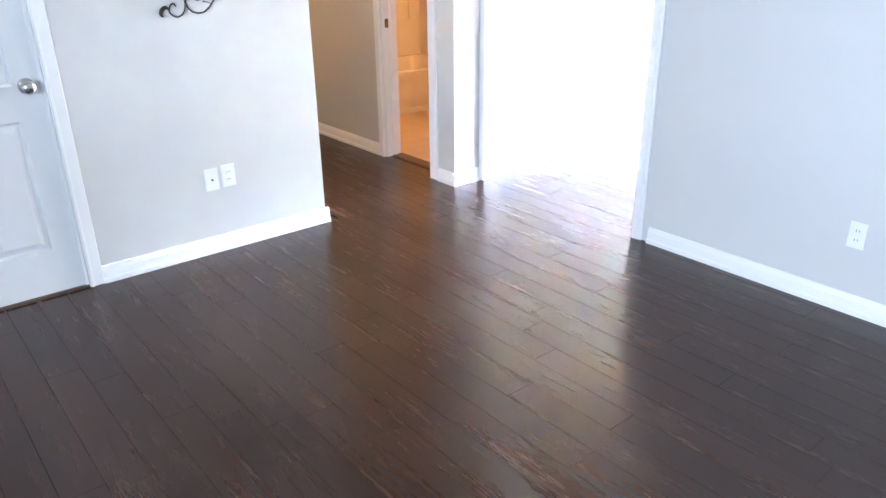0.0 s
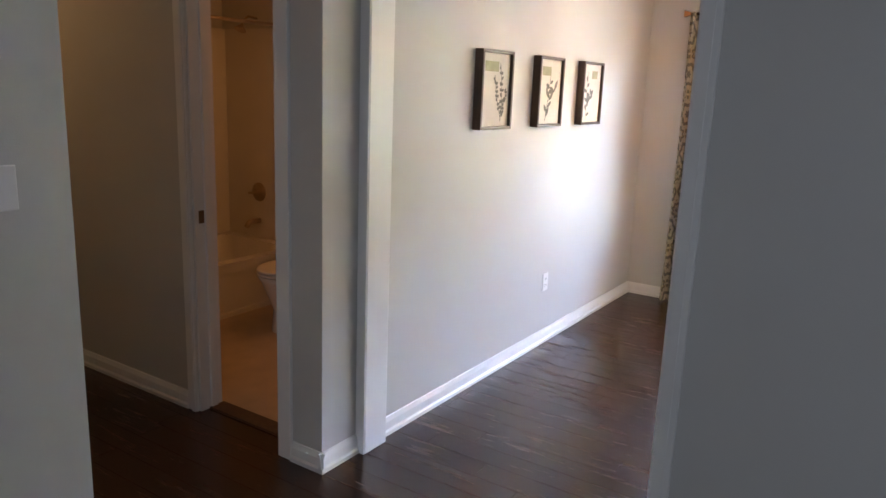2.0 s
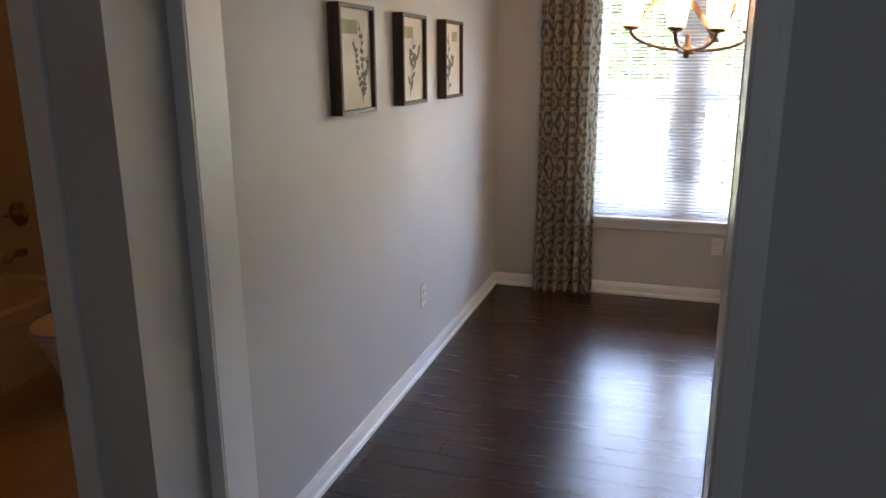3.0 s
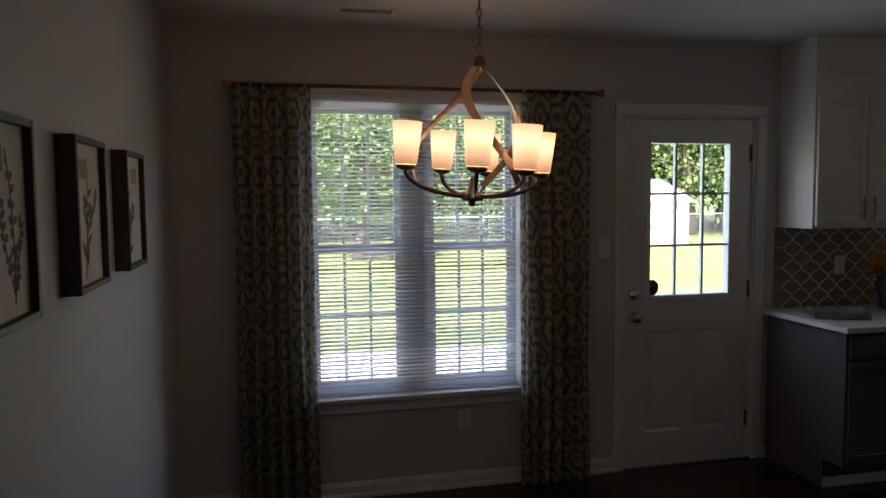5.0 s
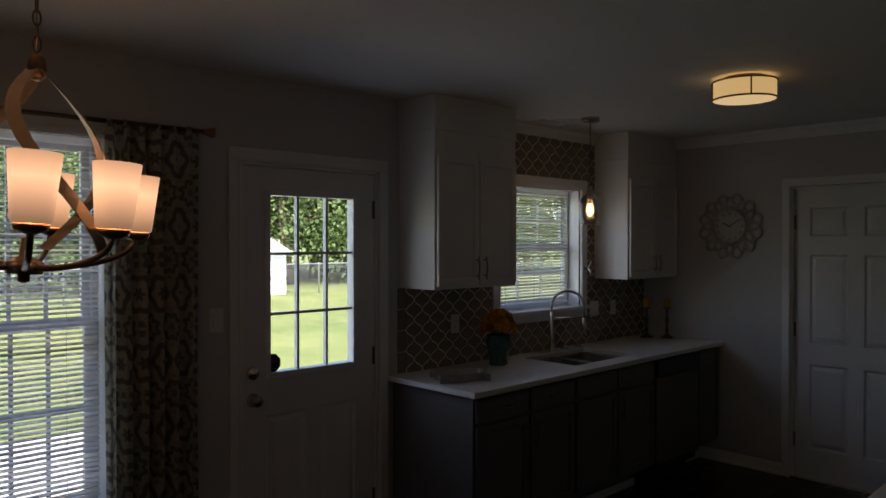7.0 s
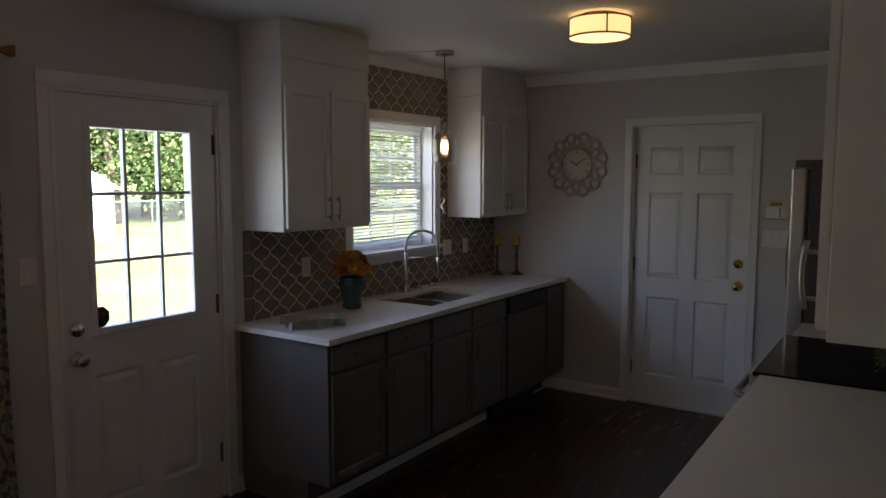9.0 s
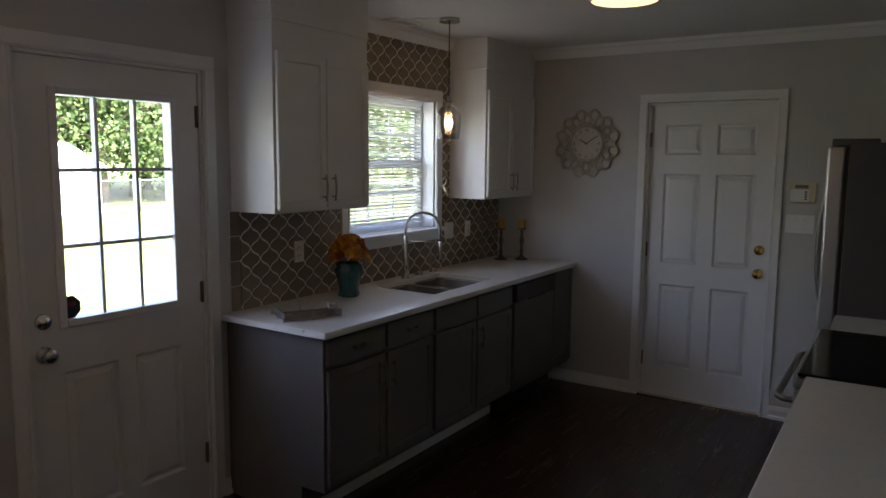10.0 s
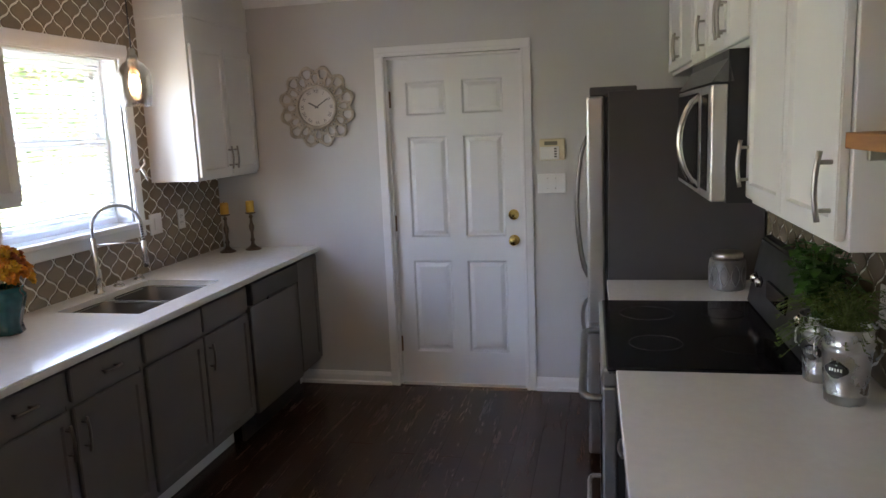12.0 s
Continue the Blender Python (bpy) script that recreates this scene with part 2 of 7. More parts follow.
def frustum(bm, x0, z0, x1, z1, y0, y1, inset):
    """A raised field: base rectangle at depth y0, smaller top at y1 (towards the viewer, -y)."""
    a = [bm.verts.new(p) for p in ((x0, y0, z0), (x1, y0, z0), (x1, y0, z1), (x0, y0, z1))]
    i = inset
    b = [bm.verts.new(p) for p in ((x0 + i, y1, z0 + i), (x1 - i, y1, z0 + i), (x1 - i, y1, z1 - i), (x0 + i, y1, z1 - i))]
    bm.faces.new(b)
    for k in range(4):
        bm.faces.new((a[k], a[(k + 1) % 4], b[(k + 1) % 4], b[k]))
    return bm


def lathe(bm, profile, m=None, seg=20, cap=True):
    """Turn a profile of (radius, height) round z, placed by m."""
    m = m or Matrix.Identity(4)
    rings = [[bm.verts.new(m @ Vector((r * math.cos(2 * math.pi * k / seg), r * math.sin(2 * math.pi * k / seg), h))) for k in range(seg)] for r, h in profile]
    for a, b in zip(rings, rings[1:]):
        for k in range(seg):
            f = bm.faces.new((a[k], a[(k + 1) % seg], b[(k + 1) % seg], b[k]))
            f.smooth = True
    if cap:
        bm.faces.new(list(reversed(rings[0])))
        bm.faces.new(rings[-1])
    return bm


def tube(bm, pts, r, seg=8, closed=False, taper=None, flat=1.0):
    """A round (or flattened) bar along points."""
    pts = [Vector(p) for p in pts]
    n = len(pts)
    rings, up = [], None
    for i, p in enumerate(pts):
        a = pts[(i - 1) % n] if closed or i else p
        b = pts[(i + 1) % n] if closed or i < n - 1 else p
        d = (b - a).normalized()
        if up is None:
            up = d.orthogonal().normalized()
        side = d.cross(up)
        if side.length < 1e-6:
            side = d.orthogonal()
        side.normalize()
        up = side.cross(d).normalized()
        rr = r * (taper[i] if taper else 1.0)
        rings.append([bm.verts.new(p + side * (rr * math.cos(2 * math.pi * k / seg)) + up * (rr * flat * math.sin(2 * math.pi * k / seg))) for k in range(seg)])
    pairs = list(zip(rings, rings[1:])) + ([(rings[-1], rings[0])] if closed else [])
    for a, b in pairs:
        for k in range(seg):
            f = bm.faces.new((a[k], a[(k + 1) % seg], b[(k + 1) % seg], b[k]))
            f.smooth = True
    if not closed:
        bm.faces.new(list(reversed(rings[0]))), bm.faces.new(rings[-1])
    return bm


def ball(bm, c, r, sub=2, squash=(1, 1, 1)):
    got = bmesh.ops.create_icosphere(bm, subdivisions=sub, radius=1.0, matrix=Matrix.Translation(c) @ Matrix.Diagonal((r * squash[0], r * squash[1], r * squash[2], 1)))
    for v in got["verts"]:
        for f in v.link_faces:
            f.smooth = True
    return bm


def sweep(bm, profile, a, b, out):
    """A moulding: profile of (distance off the wall, height), from a to b along a wall whose outward way is out."""
    a, b, out = Vector(a), Vector(b), Vector(out)
    r0 = [bm.verts.new(a + out * d + Vector((0, 0, h))) for d, h in profile]
    r1 = [bm.verts.new(b + out * d + Vector((0, 0, h))) for d, h in profile]
    n = len(profile)
    for k in range(n):
        bm.faces.new((r0[k], r1[k], r1[(k + 1) % n], r0[(k + 1) % n]))
    bm.faces.new(r0), bm.faces.new(list(reversed(r1)))
    bmesh.ops.recalc_face_normals(bm, faces=bm.faces)
    return bm


def mesh_of(name, bm, material):
    me = bpy.data.meshes.new(name)
    bmesh.ops.recalc_face_normals(bm, faces=bm.faces)
    bm.to_mesh(me)
    bm.free()
    me.materials.append(material)
    return me


def thing(name, label, category, m=None, bm=None, material=None, group="", kind=""):
    """A top-level thing: an Empty at its base, or one mesh where bm is given in its own frame."""
    ob = new(name, mesh_of(name, bm, material) if bm else None)
    m = m or Matrix.Identity(4)
    ob.matrix_world = m
    ORIGIN[ob] = m
    if not bm:
        ob.empty_display_size = 0.1
    return tagged(ob, label, category, group, kind)


def part(name, bm, material, parent, label="", m=None):
    """One mesh under a thing or a part, its bmesh given in the thing's own frame."""
    ob = new(name, mesh_of(name, bm, material))
    ob.parent = parent
    if m is not None:
        ob.matrix_local = m
    if label:
        ob["label"] = label
    return ob


def setting(name, bm, material, label, category):
    return tagged(new(name, mesh_of(name, bm, material)), label, category, kind="structure")


def B():
    return bmesh.new()


def facing(way, x, y, z):
    """The frame of a thing on a wall; the viewer stands at its -y. way: the world direction that it faces."""
    m = pose(x, y, z, 0, 0, {"-y": 0, "-x": -90, "+y": 180, "+x": 90}[way])
    return RUN @ m if way == "+x" else m


RX = Matrix.Rotation(radians(90), 4, "X")     # turns a lathe's axis towards the viewer (-y)

# ---- plan ----
W, N, K = 6.44, 3.60, -2.50         # back wall, dining side wall, kitchen end wall
E0, E1 = 2.985, 3.25                 # partition: living face, kitchen face
RUN = pose(3.95, -0.30, 0, 0, 0, 0.9) @ pose(-3.95, 0.30, 0)   # the stove side stands a little askew
H = 2.48                            # ceiling
WIN = (1.765, 2.935, 0.55, 2.115)      # dining window opening: y0, y1, z0, z1
KWIN = (-1.60, -0.70, 1.205, 2.055)
BDR = (0.31, 1.15, 0.0, 2.06)       # back door opening
KDR = (4.441, 5.262, 0.0, 2.064)      # kitchen end door opening (x)
LDR = (-0.26, 0.537, 0.0, 2.06)     # living room door opening (x)
PART_END, JAMB_N = 2.281, 3.552       # the wide opening between the rooms (y)


# darkened paint for the living room's unseen sides, so less light bounces back
UNSEEN_DIM = surf("unseen_dim_paint", (0.30, 0.285, 0.26), 0.65, var=0.03, scale=0.8, fine=220, bump=0.10)


def wall_x(name, x0, x1, y0, y1, z0, z1, holes, label):
    """A wall standing along y, with openings (y0, y1, z0, z1)."""
    bm = B()
    cuts = sorted(holes)
    at = y0
    for a, b, c, d in cuts:
        if a > at:
            box(bm, x0, at, z0, x1, a, z1)
        if c > z0:
            box(bm, x0, a, z0, x1, b, c)
        if d < z1:
            box(bm, x0, a, d, x1, b, z1)
        at = b
    if y1 > at:
        box(bm, x0, at, z0, x1, y1, z1)
    return setting(name, bm, PAINT, label, "wall")


def wall_y(name, y0, y1, x0, x1, z0, z1, holes, label, paint=PAINT):
    bm = B()
    at = x0
    for a, b, c, d in sorted(holes):
        if a > at:
            box(bm, at, y0, z0, a, y1, z1)
        if c > z0:
            box(bm, a, y0, z0, b, y1, c)
        if d < z1:
            box(bm, a, y0, d, b, y1, z1)
        at = b
    if x1 > at:
        box(bm, at, y0, z0, x1, y1, z1)
    return setting(name, bm, paint, label, "wall")


wall_x("wall_east", W, W + 0.16, K - 0.16, N + 0.12, 0, H, [WIN, KWIN, BDR], "smooth light grey painted outside wall with window and door openings")
wall_y("wall_north", N, N + 0.12, 3.18, W, 0, H, [], "smooth light grey painted dining room side wall")
wall_y("wall_south", K - 0.16, K, E1, W, 0, H, [KDR], "light grey painted kitchen end wall with a door opening")
wall_y("wall_living_north", N, N + 0.12, -2.2, 1.84, 0, H, [LDR], "light grey painted living room wall with a door")
bm = B()
box(bm, E1 - 0.12, -2.9, 0, E1, 1.50, H)
bm.transform(RUN)
box(bm, E0, -3.0, 0, 3.16, 1.50, H), box(bm, E0, 1.50, 0, 3.12, PART_END, H)
setting("wall_partition", bm, PAINT, "light grey painted partition between living room and kitchen", "wall")
bm = B()
box(bm, 3.045, PART_END, 2.10, 3.18, JAMB_N, H)
setting("wall_header", bm, PAINT, "light grey painted wall above the wide cased opening", "wall")
bm = B()
box(bm, 2.82, N, 0, 3.18, 3.83, H)
box(bm, 2.88, 4.455, 0, 3.0, 7.2, H), box(bm, 2.88, 3.83, 2.06, 3.0, 4.455, H)
setting("wall_hall_right", bm, PAINT, "light grey painted hallway wall with the bathroom doorway", "wall")
bm = B()
box(bm, 1.72, N + 0.12, 0, 1.84, 7.2, H), box(bm, 1.72, 7.2, 0, 3.0, 7.32, H)
setting("wall_hall_left", bm, PAINT, "light grey painted walls closing the hallway", "wall")
wall_y("wall_living_south", -3.12, -3.0, -2.2, E0, 0, H, [(-0.1, 0.7, 1.0, 2.0)], "unseen living room wall with a window, darkened to cut bounced light", UNSEEN_DIM)
# opaque panel added in the opening, so only the lamp lights the room
setting("window_shade", box(B(), -0.1, -3.075, 1.0, 0.7, -3.06, 2.0), UNSEEN_DIM, "unseen opaque panel keeping sky light out of the living room window", "window shade")
ob = wall_x("wall_living_west", -2.32, -2.2, -3.12, N + 0.12, 0, H, [(-0.2, 1.0, 0.9, 2.1)], "unseen living room end wall with an opening, darkened to cut bounced light")
ob.data.materials[0] = UNSEEN_DIM
# unseen panel added to shut the end wall's opening against the sky
setting("window_shade", box(B(), -2.285, -0.2, 0.9, -2.27, 1.0, 2.1), UNSEEN_DIM, "unseen opaque panel keeping sky light out of the end wall opening", "window shade")
bm = B()
box(bm, 3.0, 6.36, 0, 4.79, 6.48, H), box(bm, 4.67, N + 0.12, 0, 4.79, 6.36, H)
setting("wall_bathroom", bm, PAINT, "painted bathroom walls behind tub and toilet", "wall")
# unseen walls added behind the closed doors, to stop light at their gaps
bm = B()
box(bm, 4.2, K - 0.30, 0, 5.6, K - 0.20, H)
box(bm, -0.6, 5.0, 0, 0.7, 5.1, H)
setting("wall_closet_back", bm, PAINT, "unseen plain wall that blocks light behind the closed doors", "wall")

bm = B()
box(bm, -2.32, -3.12, H, W + 0.16, 7.32, H + 0.12)
setting("ceiling", bm, CEIL, "flat off-white painted ceiling with fine texture", "ceiling")
# unseen roof slab, added to keep sun and sky out of the rooms
bm = B()
box(bm, -2.5, -3.3, H + 0.122, W + 0.7, 7.5, H + 0.30)
setting("roof_deck", bm, SUBF, "unseen dark slab over the ceiling that keeps the sun out", "roof")
bm = B()
box(bm, -2.32, -3.12, -0.20, W + 0.16, 7.32, -0.012)
setting("floor_base", bm, SUBF, "dark floor base under the boards", "floor")
bm = B()
box(bm, 3.005, N + 0.12, -0.012, 4.67, 6.36, 0.0)
setting("floor_bathroom", bm, VINYL, "beige vinyl bathroom floor", "floor")

# ---- trim ----
BASEP = [(0, 0), (0.022, 0), (0.022, 0.018), (0.014, 0.026), (0.013, 0.062), (0.009, 0.074), (0.006, 0.084), (0, 0.086)]
CROWNP = [(0, 0), (0, -0.075), (0.010, -0.078), (0.018, -0.066), (0.040, -0.030), (0.058, -0.020), (0.062, 0)]


def baseboard(a, b, out):
    bm = sweep(B(), BASEP, (*a, 0.0), (*b, 0.0), (*out, 0))
    setting("baseboard", bm, TRIM, "white painted moulded baseboard along the wall", "baseboard")


for a, b, out in (((0.602, N), (1.862, N), (0, -1)), ((-2.2, N), (-0.325, N), (0, -1)), ((1.84, N - 0.02), (1.84, 7.2), (1, 0)),
                  ((E0, -3.0), (E0, 2.196), (-1, 0)), ((2.82, 3.578), (2.82, 3.765), (-1, 0)), ((2.798, N), (3.032, N), (0, -1)),
                  ((2.88, 4.52), (2.88, 7.2), (-1, 0)), ((3.188, N), (W, N), (0, -1)), ((W, 1.215), (W, N), (-1, 0)), ((W, 0.19), (W, 0.245), (-1, 0)),
                  ((5.32, K), (W, K), (0, 1)), ((4.06, K), (4.383, K), (0, 1)), ((-2.2, -3.0), (-2.2, N), (1, 0)), ((-2.2, -3.0), (E0, -3.0), (0, 1)),
                  ((3.12, 1.55), (3.12, 2.196), (1, 0))):
    baseboard(a, b, out)
bm = sweep(B(), CROWNP, (E1, K, H), (W, K, H), (0, 1, 0))
setting("crown_moulding", bm, TRIM, "white painted crown moulding over the end wall", "moulding")
bm = sweep(B(), CROWNP, (W, -0.53, H), (W, -1.78, H), (-1, 0, 0))
setting("crown_moulding", bm, TRIM, "white painted crown moulding above the tiles", "moulding")


def casing(name, m, w, h, wide, label, sill=False, thick=0.017):
    """Flat stepped trim round an opening w x h, its lower left inner corner at m's origin, viewer at -y."""
    ob = thing(name, label, "trim", m, kind="structure")
    for key, (x0, x1) in (("side_casing", (-wide, 0)), ("side_casing", (w, w + wide))):
        bm = box(B(), x0, -thick, 0 if not sill else -0.0, x1, 0, h, 0.003)
        inner = (x0 + wide * 0.62, x1) if x0 < 0 else (x0, x1 - wide * 0.62)
        box(bm, inner[0] + 0.006, -thick - 0.005, 0, inner[1] - 0.006, -thick + 0.001, h, 0.002)
        part(key, bm, TRIM, ob)
    bm = box(B(), -wide, -thick, h, w + wide, 0, h + wide, 0.003)
    box(bm, -wide + 0.01, -thick - 0.005, h + 0.008, w + wide - 0.01, -thick + 0.001, h + wide * 0.40, 0.002)
    part("head_casing", bm, TRIM, ob)
    if sill:
        part("sill", box(B(), -wide - 0.02, -0.045, -0.026, w + wide + 0.02, 0.06, -0.001, 0.005), TRIM, ob)
        part("apron", box(B(), -wide, -0.016, -0.085, w + wide, 0, -0.027, 0.003), TRIM, ob)
    return ob


casing("door_trim", facing("-x", W, BDR[1], 0), BDR[1] - BDR[0], BDR[3], 0.065, "white painted casing round the back door")
casing("door_trim", facing("+y", KDR[1], K, 0), KDR[1] - KDR[0], KDR[3], 0.058, "white painted casing round the kitchen end door")
casing("door_trim", facing("-y", LDR[0], N, 0), LDR[1] - LDR[0], LDR[3], 0.065, "white painted casing round the living room door")
casing("window_trim", facing("-x", W, WIN[1], WIN[2]), WIN[1] - WIN[0], WIN[3] - WIN[2], 0.06, "white painted casing and sill round the dining window", sill=True)
casing("window_trim", facing("-x", W - 0.008, KWIN[1], KWIN[2]), KWIN[1] - KWIN[0], KWIN[3] - KWIN[2], 0.07, "white painted casing and sill round the sink window", sill=True)
casing("window_trim", facing("+y", 0.7, -3.0, 1.0), 0.8, 1.0, 0.06, "white painted casing round the living room window", sill=True)
bm = box(B(), 2.803, 3.765, 0, 2.82, 3.83, 2.13, 0.003)
box(bm, 2.863, 4.455, 0, 2.88, 4.52, 2.13, 0.003), box(bm, 2.856, 4.461, 0, 2.864, 4.485, 2.13, 0.002)
box(bm, 2.863, 3.83, 2.06, 2.88, 4.455, 2.125, 0.003)
setting("bathroom_casing", bm, TRIM, "white painted casing round the bathroom doorway", "trim")
# wide opening: jamb linings and casings
bm = box(B(), 3.038, JAMB_N - 0.002, 0, 3.187, N - 0.001, 2.10, 0.003)
box(bm, 3.030, JAMB_N, 0, 3.040, N - 0.001, 2.16, 0.003)
setting("opening_trim", bm, TRIM, "white painted jamb and casing of the wide opening", "trim")
bm = box(B(), E0 - 0.004, PART_END, 0, 3.13, PART_END + 0.014, 2.10, 0.002)
box(bm, E0 - 0.016, PART_END - 0.050, 0, E0, PART_END + 0.016, 2.16, 0.003)
box(bm, E0 - 0.020, PART_END - 0.030, 0, E0 - 0.015, PART_END + 0.010, 2.15, 0.002)
box(bm, 3.12, PART_END - 0.085, 0, 3.136, PART_END + 0.016, 2.16, 0.003)
setting("opening_trim", bm, TRIM, "white painted fluted casing on the partition's end", "trim")
bm = box(B(), 2.806, 3.826, 0, 3.005, 3.842, 2.06, 0.002)
box(bm, 2.88, 4.442, 0, 3.005, 4.458, 2.06, 0.002), box(bm, 2.935, 4.43, 0, 2.97, 4.444, 2.06, 0.002)
setting("bathroom_jamb", bm, TRIM, "white painted bathroom door jamb with stop", "trim")
setting("bathroom_threshold", box(B(), 2.925, 3.842, -0.004, 3.015, 4.442, 0.010, 0.004), FRAMEW, "dark wooden threshold strip at the bathroom door", "threshold")

# ---- doors ----


def knob(parent, x, z, material, name="door_knob", small=False, label=""):
    m = Matrix.Translation((x, 0, z)) @ RX
    prof = [(0.033, 0), (0.033, 0.006), (0.012, 0.010), (0.011, 0.030), (0.024, 0.036), (0.029, 0.048), (0.026, 0.058), (0.012, 0.064), (0.002, 0.065)]
    if small:
        prof = [(0.032, 0), (0.032, 0.010), (0.028, 0.016), (0.013, 0.017), (0.012, 0.026), (0.002, 0.027)]
    part(name, lathe(B(), prof, m, 24), material, parent, label)


def hinge(parent, x, z, material):
    bm = box(B(), x - 0.007, -0.004, z - 0.048, x + 0.007, 0.004, z + 0.048)
    lathe(bm, [(0.006, -0.05), (0.006, 0.05)], Matrix.Translation((x, -0.008, z)), 10)
    part("hinge", bm, material, parent)


def panel_door(name, label, m, w, h, panels, knob_x, knobs, metal, hinge_x, hinges, glass=None):
    """A moulded door: slab, raised panels (x0, z0, x1, z1), knobs, hinges; glass: an opening (x0, z0, x1, z1) of nine panes."""
    ob = thing(name, label, "door", m, kind="structure")
    holes = panels + ([glass] if glass else [])
    xs = sorted({0, w} | {v for p in holes for v in (p[0], p[2])})
    zs = sorted({0, h} | {v for p in holes for v in (p[1], p[3])})
    bm = B()
    for a, b in zip(xs, xs[1:]):
        for c, d in zip(zs, zs[1:]):
            mid = ((a + b) / 2, (c + d) / 2)
            inside = [p for p in holes if p[0] < mid[0] < p[2] and p[1] < mid[1] < p[3]]
            if not inside:
                box(bm, a, 0, c, b, 0.040, d)
            elif inside[0] != glass:
                box(bm, a, 0.012, c, b, 0.040, d)
    bmesh.ops.remove_doubles(bm, verts=bm.verts, dist=1e-5)
    part("slab", bm, DOORP, ob)
    for x0, z0, x1, z1 in panels:
        bm = B()
        for i, (a, ya, b2, yb) in enumerate(((0.0, 0.0, 0.010, 0.0118), (0.018, 0.0118, 0.040, 0.003))):
            frustum(bm, x0 + a, z0 + a, x1 - a, z1 - a, ya, yb, b2 - a)
        # the first ring is only a sloped edge: drop its flat face
        f = [f for f in bm.faces if abs(f.calc_center_median().y - 0.0118) < 1e-4]
        bmesh.ops.delete(bm, geom=f, context="FACES_ONLY")
        part("panel", bm, DOORP, ob)
    for kz, small in knobs:
        knob(ob, knob_x, kz, metal, "deadbolt" if small else "door_knob", small)
    for hz in hinges:
        hinge(ob, hinge_x, hz, BRONZE)
    if glass:
        x0, z0, x1, z1 = glass
        bm = B()
        for a, b, c, d in ((x0 - 0.02, x0 + 0.012, z0 - 0.02, z1 + 0.02), (x1 - 0.012, x1 + 0.02, z0 - 0.02, z1 + 0.02)):
            box(bm, a, -0.010, c, b, 0.050, d, 0.004)
        for c, d in ((z0 - 0.02, z0 + 0.012), (z1 - 0.012, z1 + 0.02)):
            box(bm, x0 + 0.012, -0.010, c, x1 - 0.012, 0.050, d, 0.004)
        part("glazing_frame", bm, VINYLW, ob)
        pw, ph = (x1 - x0) / 3, (z1 - z0) / 3
        for k in (1, 2):
            part("muntin", box(B(), x0 + pw * k - 0.007, 0.004, z0, x0 + pw * k + 0.007, 0.030, z1), VINYLW, ob)
            part("muntin", box(B(), x0, 0.005, z0 + ph * k - 0.007, x1, 0.029, z0 + ph * k + 0.007), VINYLW, ob)
        for i in range(3):
            for j in range(3):
                p = part("pane", box(B(), x0 + pw * i + 0.004, 0.016, z0 + ph * j + 0.004, x0 + pw * (i + 1) - 0.004, 0.018, z0 + ph * (j + 1) - 0.004), GLASS, ob)
                p.visible_shadow = False
    return ob


def six(w, h):
    sw = 0.105
    mid = w / 2
    out = []
    for x0, x1 in ((sw, mid - 0.05), (mid + 0.05, w - sw)):
        out += [(x0, 0.21, x1, 0.80), (x0, 0.95, x1, 1.57), (x0, 1.70, x1, 1.90)]
    return out


bd = panel_door("door_back", "white back door with nine glass panes and two raised panels", facing("-x", W + 0.012, 1.135, 0.01), 0.81, 2.034,
                [(0.13, 0.20, 0.365, 0.80), (0.445, 0.20, 0.68, 0.80)], 0.055, [(0.889, False), (1.020, True)], CHROME, 0.802, (0.24, 1.03, 1.84), glass=(0.140, 1.0, 0.672, 1.905))
# alarm sticker on the glass
st = thing("alarm_sticker", "dark blue octagonal alarm sticker on the door glass", "sticker", facing("-x", W + 0.024, 0.965, 1.066))
part("backing", lathe(B(), [(0.050, 0), (0.050, 0.002)], RX @ Matrix.Rotation(radians(22.5), 4, "Z"), 8), surf("navy_print", (0.012, 0.014, 0.03), 0.4), st)
bm = B()
for k in range(3):
    box(bm, -0.026 + k * 0.019, -0.0035, 0.004, -0.012 + k * 0.019, -0.002, 0.022)
part("red_mark", bm, surf("red_print", (0.30, 0.02, 0.03), 0.5), st)
panel_door("door_kitchen", "white six-panel door with brass knob and deadbolt", facing("+y", 5.251, K - 0.030, 0.012), 0.80, 2.036, six(0.80, 2.036), 0.746, [(0.928, False), (1.085, True)], BRASS, 0.004, (0.26, 1.04, 1.80))
panel_door("door_living", "white six-panel door with a brushed nickel knob", facing("-y", -0.246, N + 0.008, 0.012), 0.77, 2.032, six(0.77, 2.032), 0.716, [(0.945, False)], CHROME, 0.004, (0.26, 1.04, 1.80))
for m, w in ((facing("-x", W, BDR[1], 0), 0.84), (facing("+y", KDR[1], K, 0), 0.821), (facing("-y", LDR[0], N, 0), 0.797)):
    ob = thing("door_jamb", "white painted door jamb", "trim", m, kind="structure")
    part("jamb", box(B(), 0.0, 0.001, 0, 0.014, 0.12, 2.058), TRIM, ob)
    part("jamb", box(B(), w - 0.014, 0.001, 0, w, 0.12, 2.058), TRIM, ob)
    part("head_jamb", box(B(), 0.014, 0.001, 2.046, w - 0.014, 0.12, 2.060), TRIM, ob)
    part("stop", box(B(), 0.014, 0.060, 0, 0.034, 0.085, 2.046), TRIM, ob)
    part("stop", box(B(), w - 0.034, 0.060, 0, w - 0.014, 0.085, 2.046), TRIM, ob)
    part("stop", box(B(), 0.034, 0.060, 2.020, w - 0.034, 0.085, 2.046), TRIM, ob)
    part("threshold", box(B(), 0.0, -0.01, -0.01, w, 0.14, 0.011, 0.003), CHROME if w > 0.82 else FRAMEW, ob)

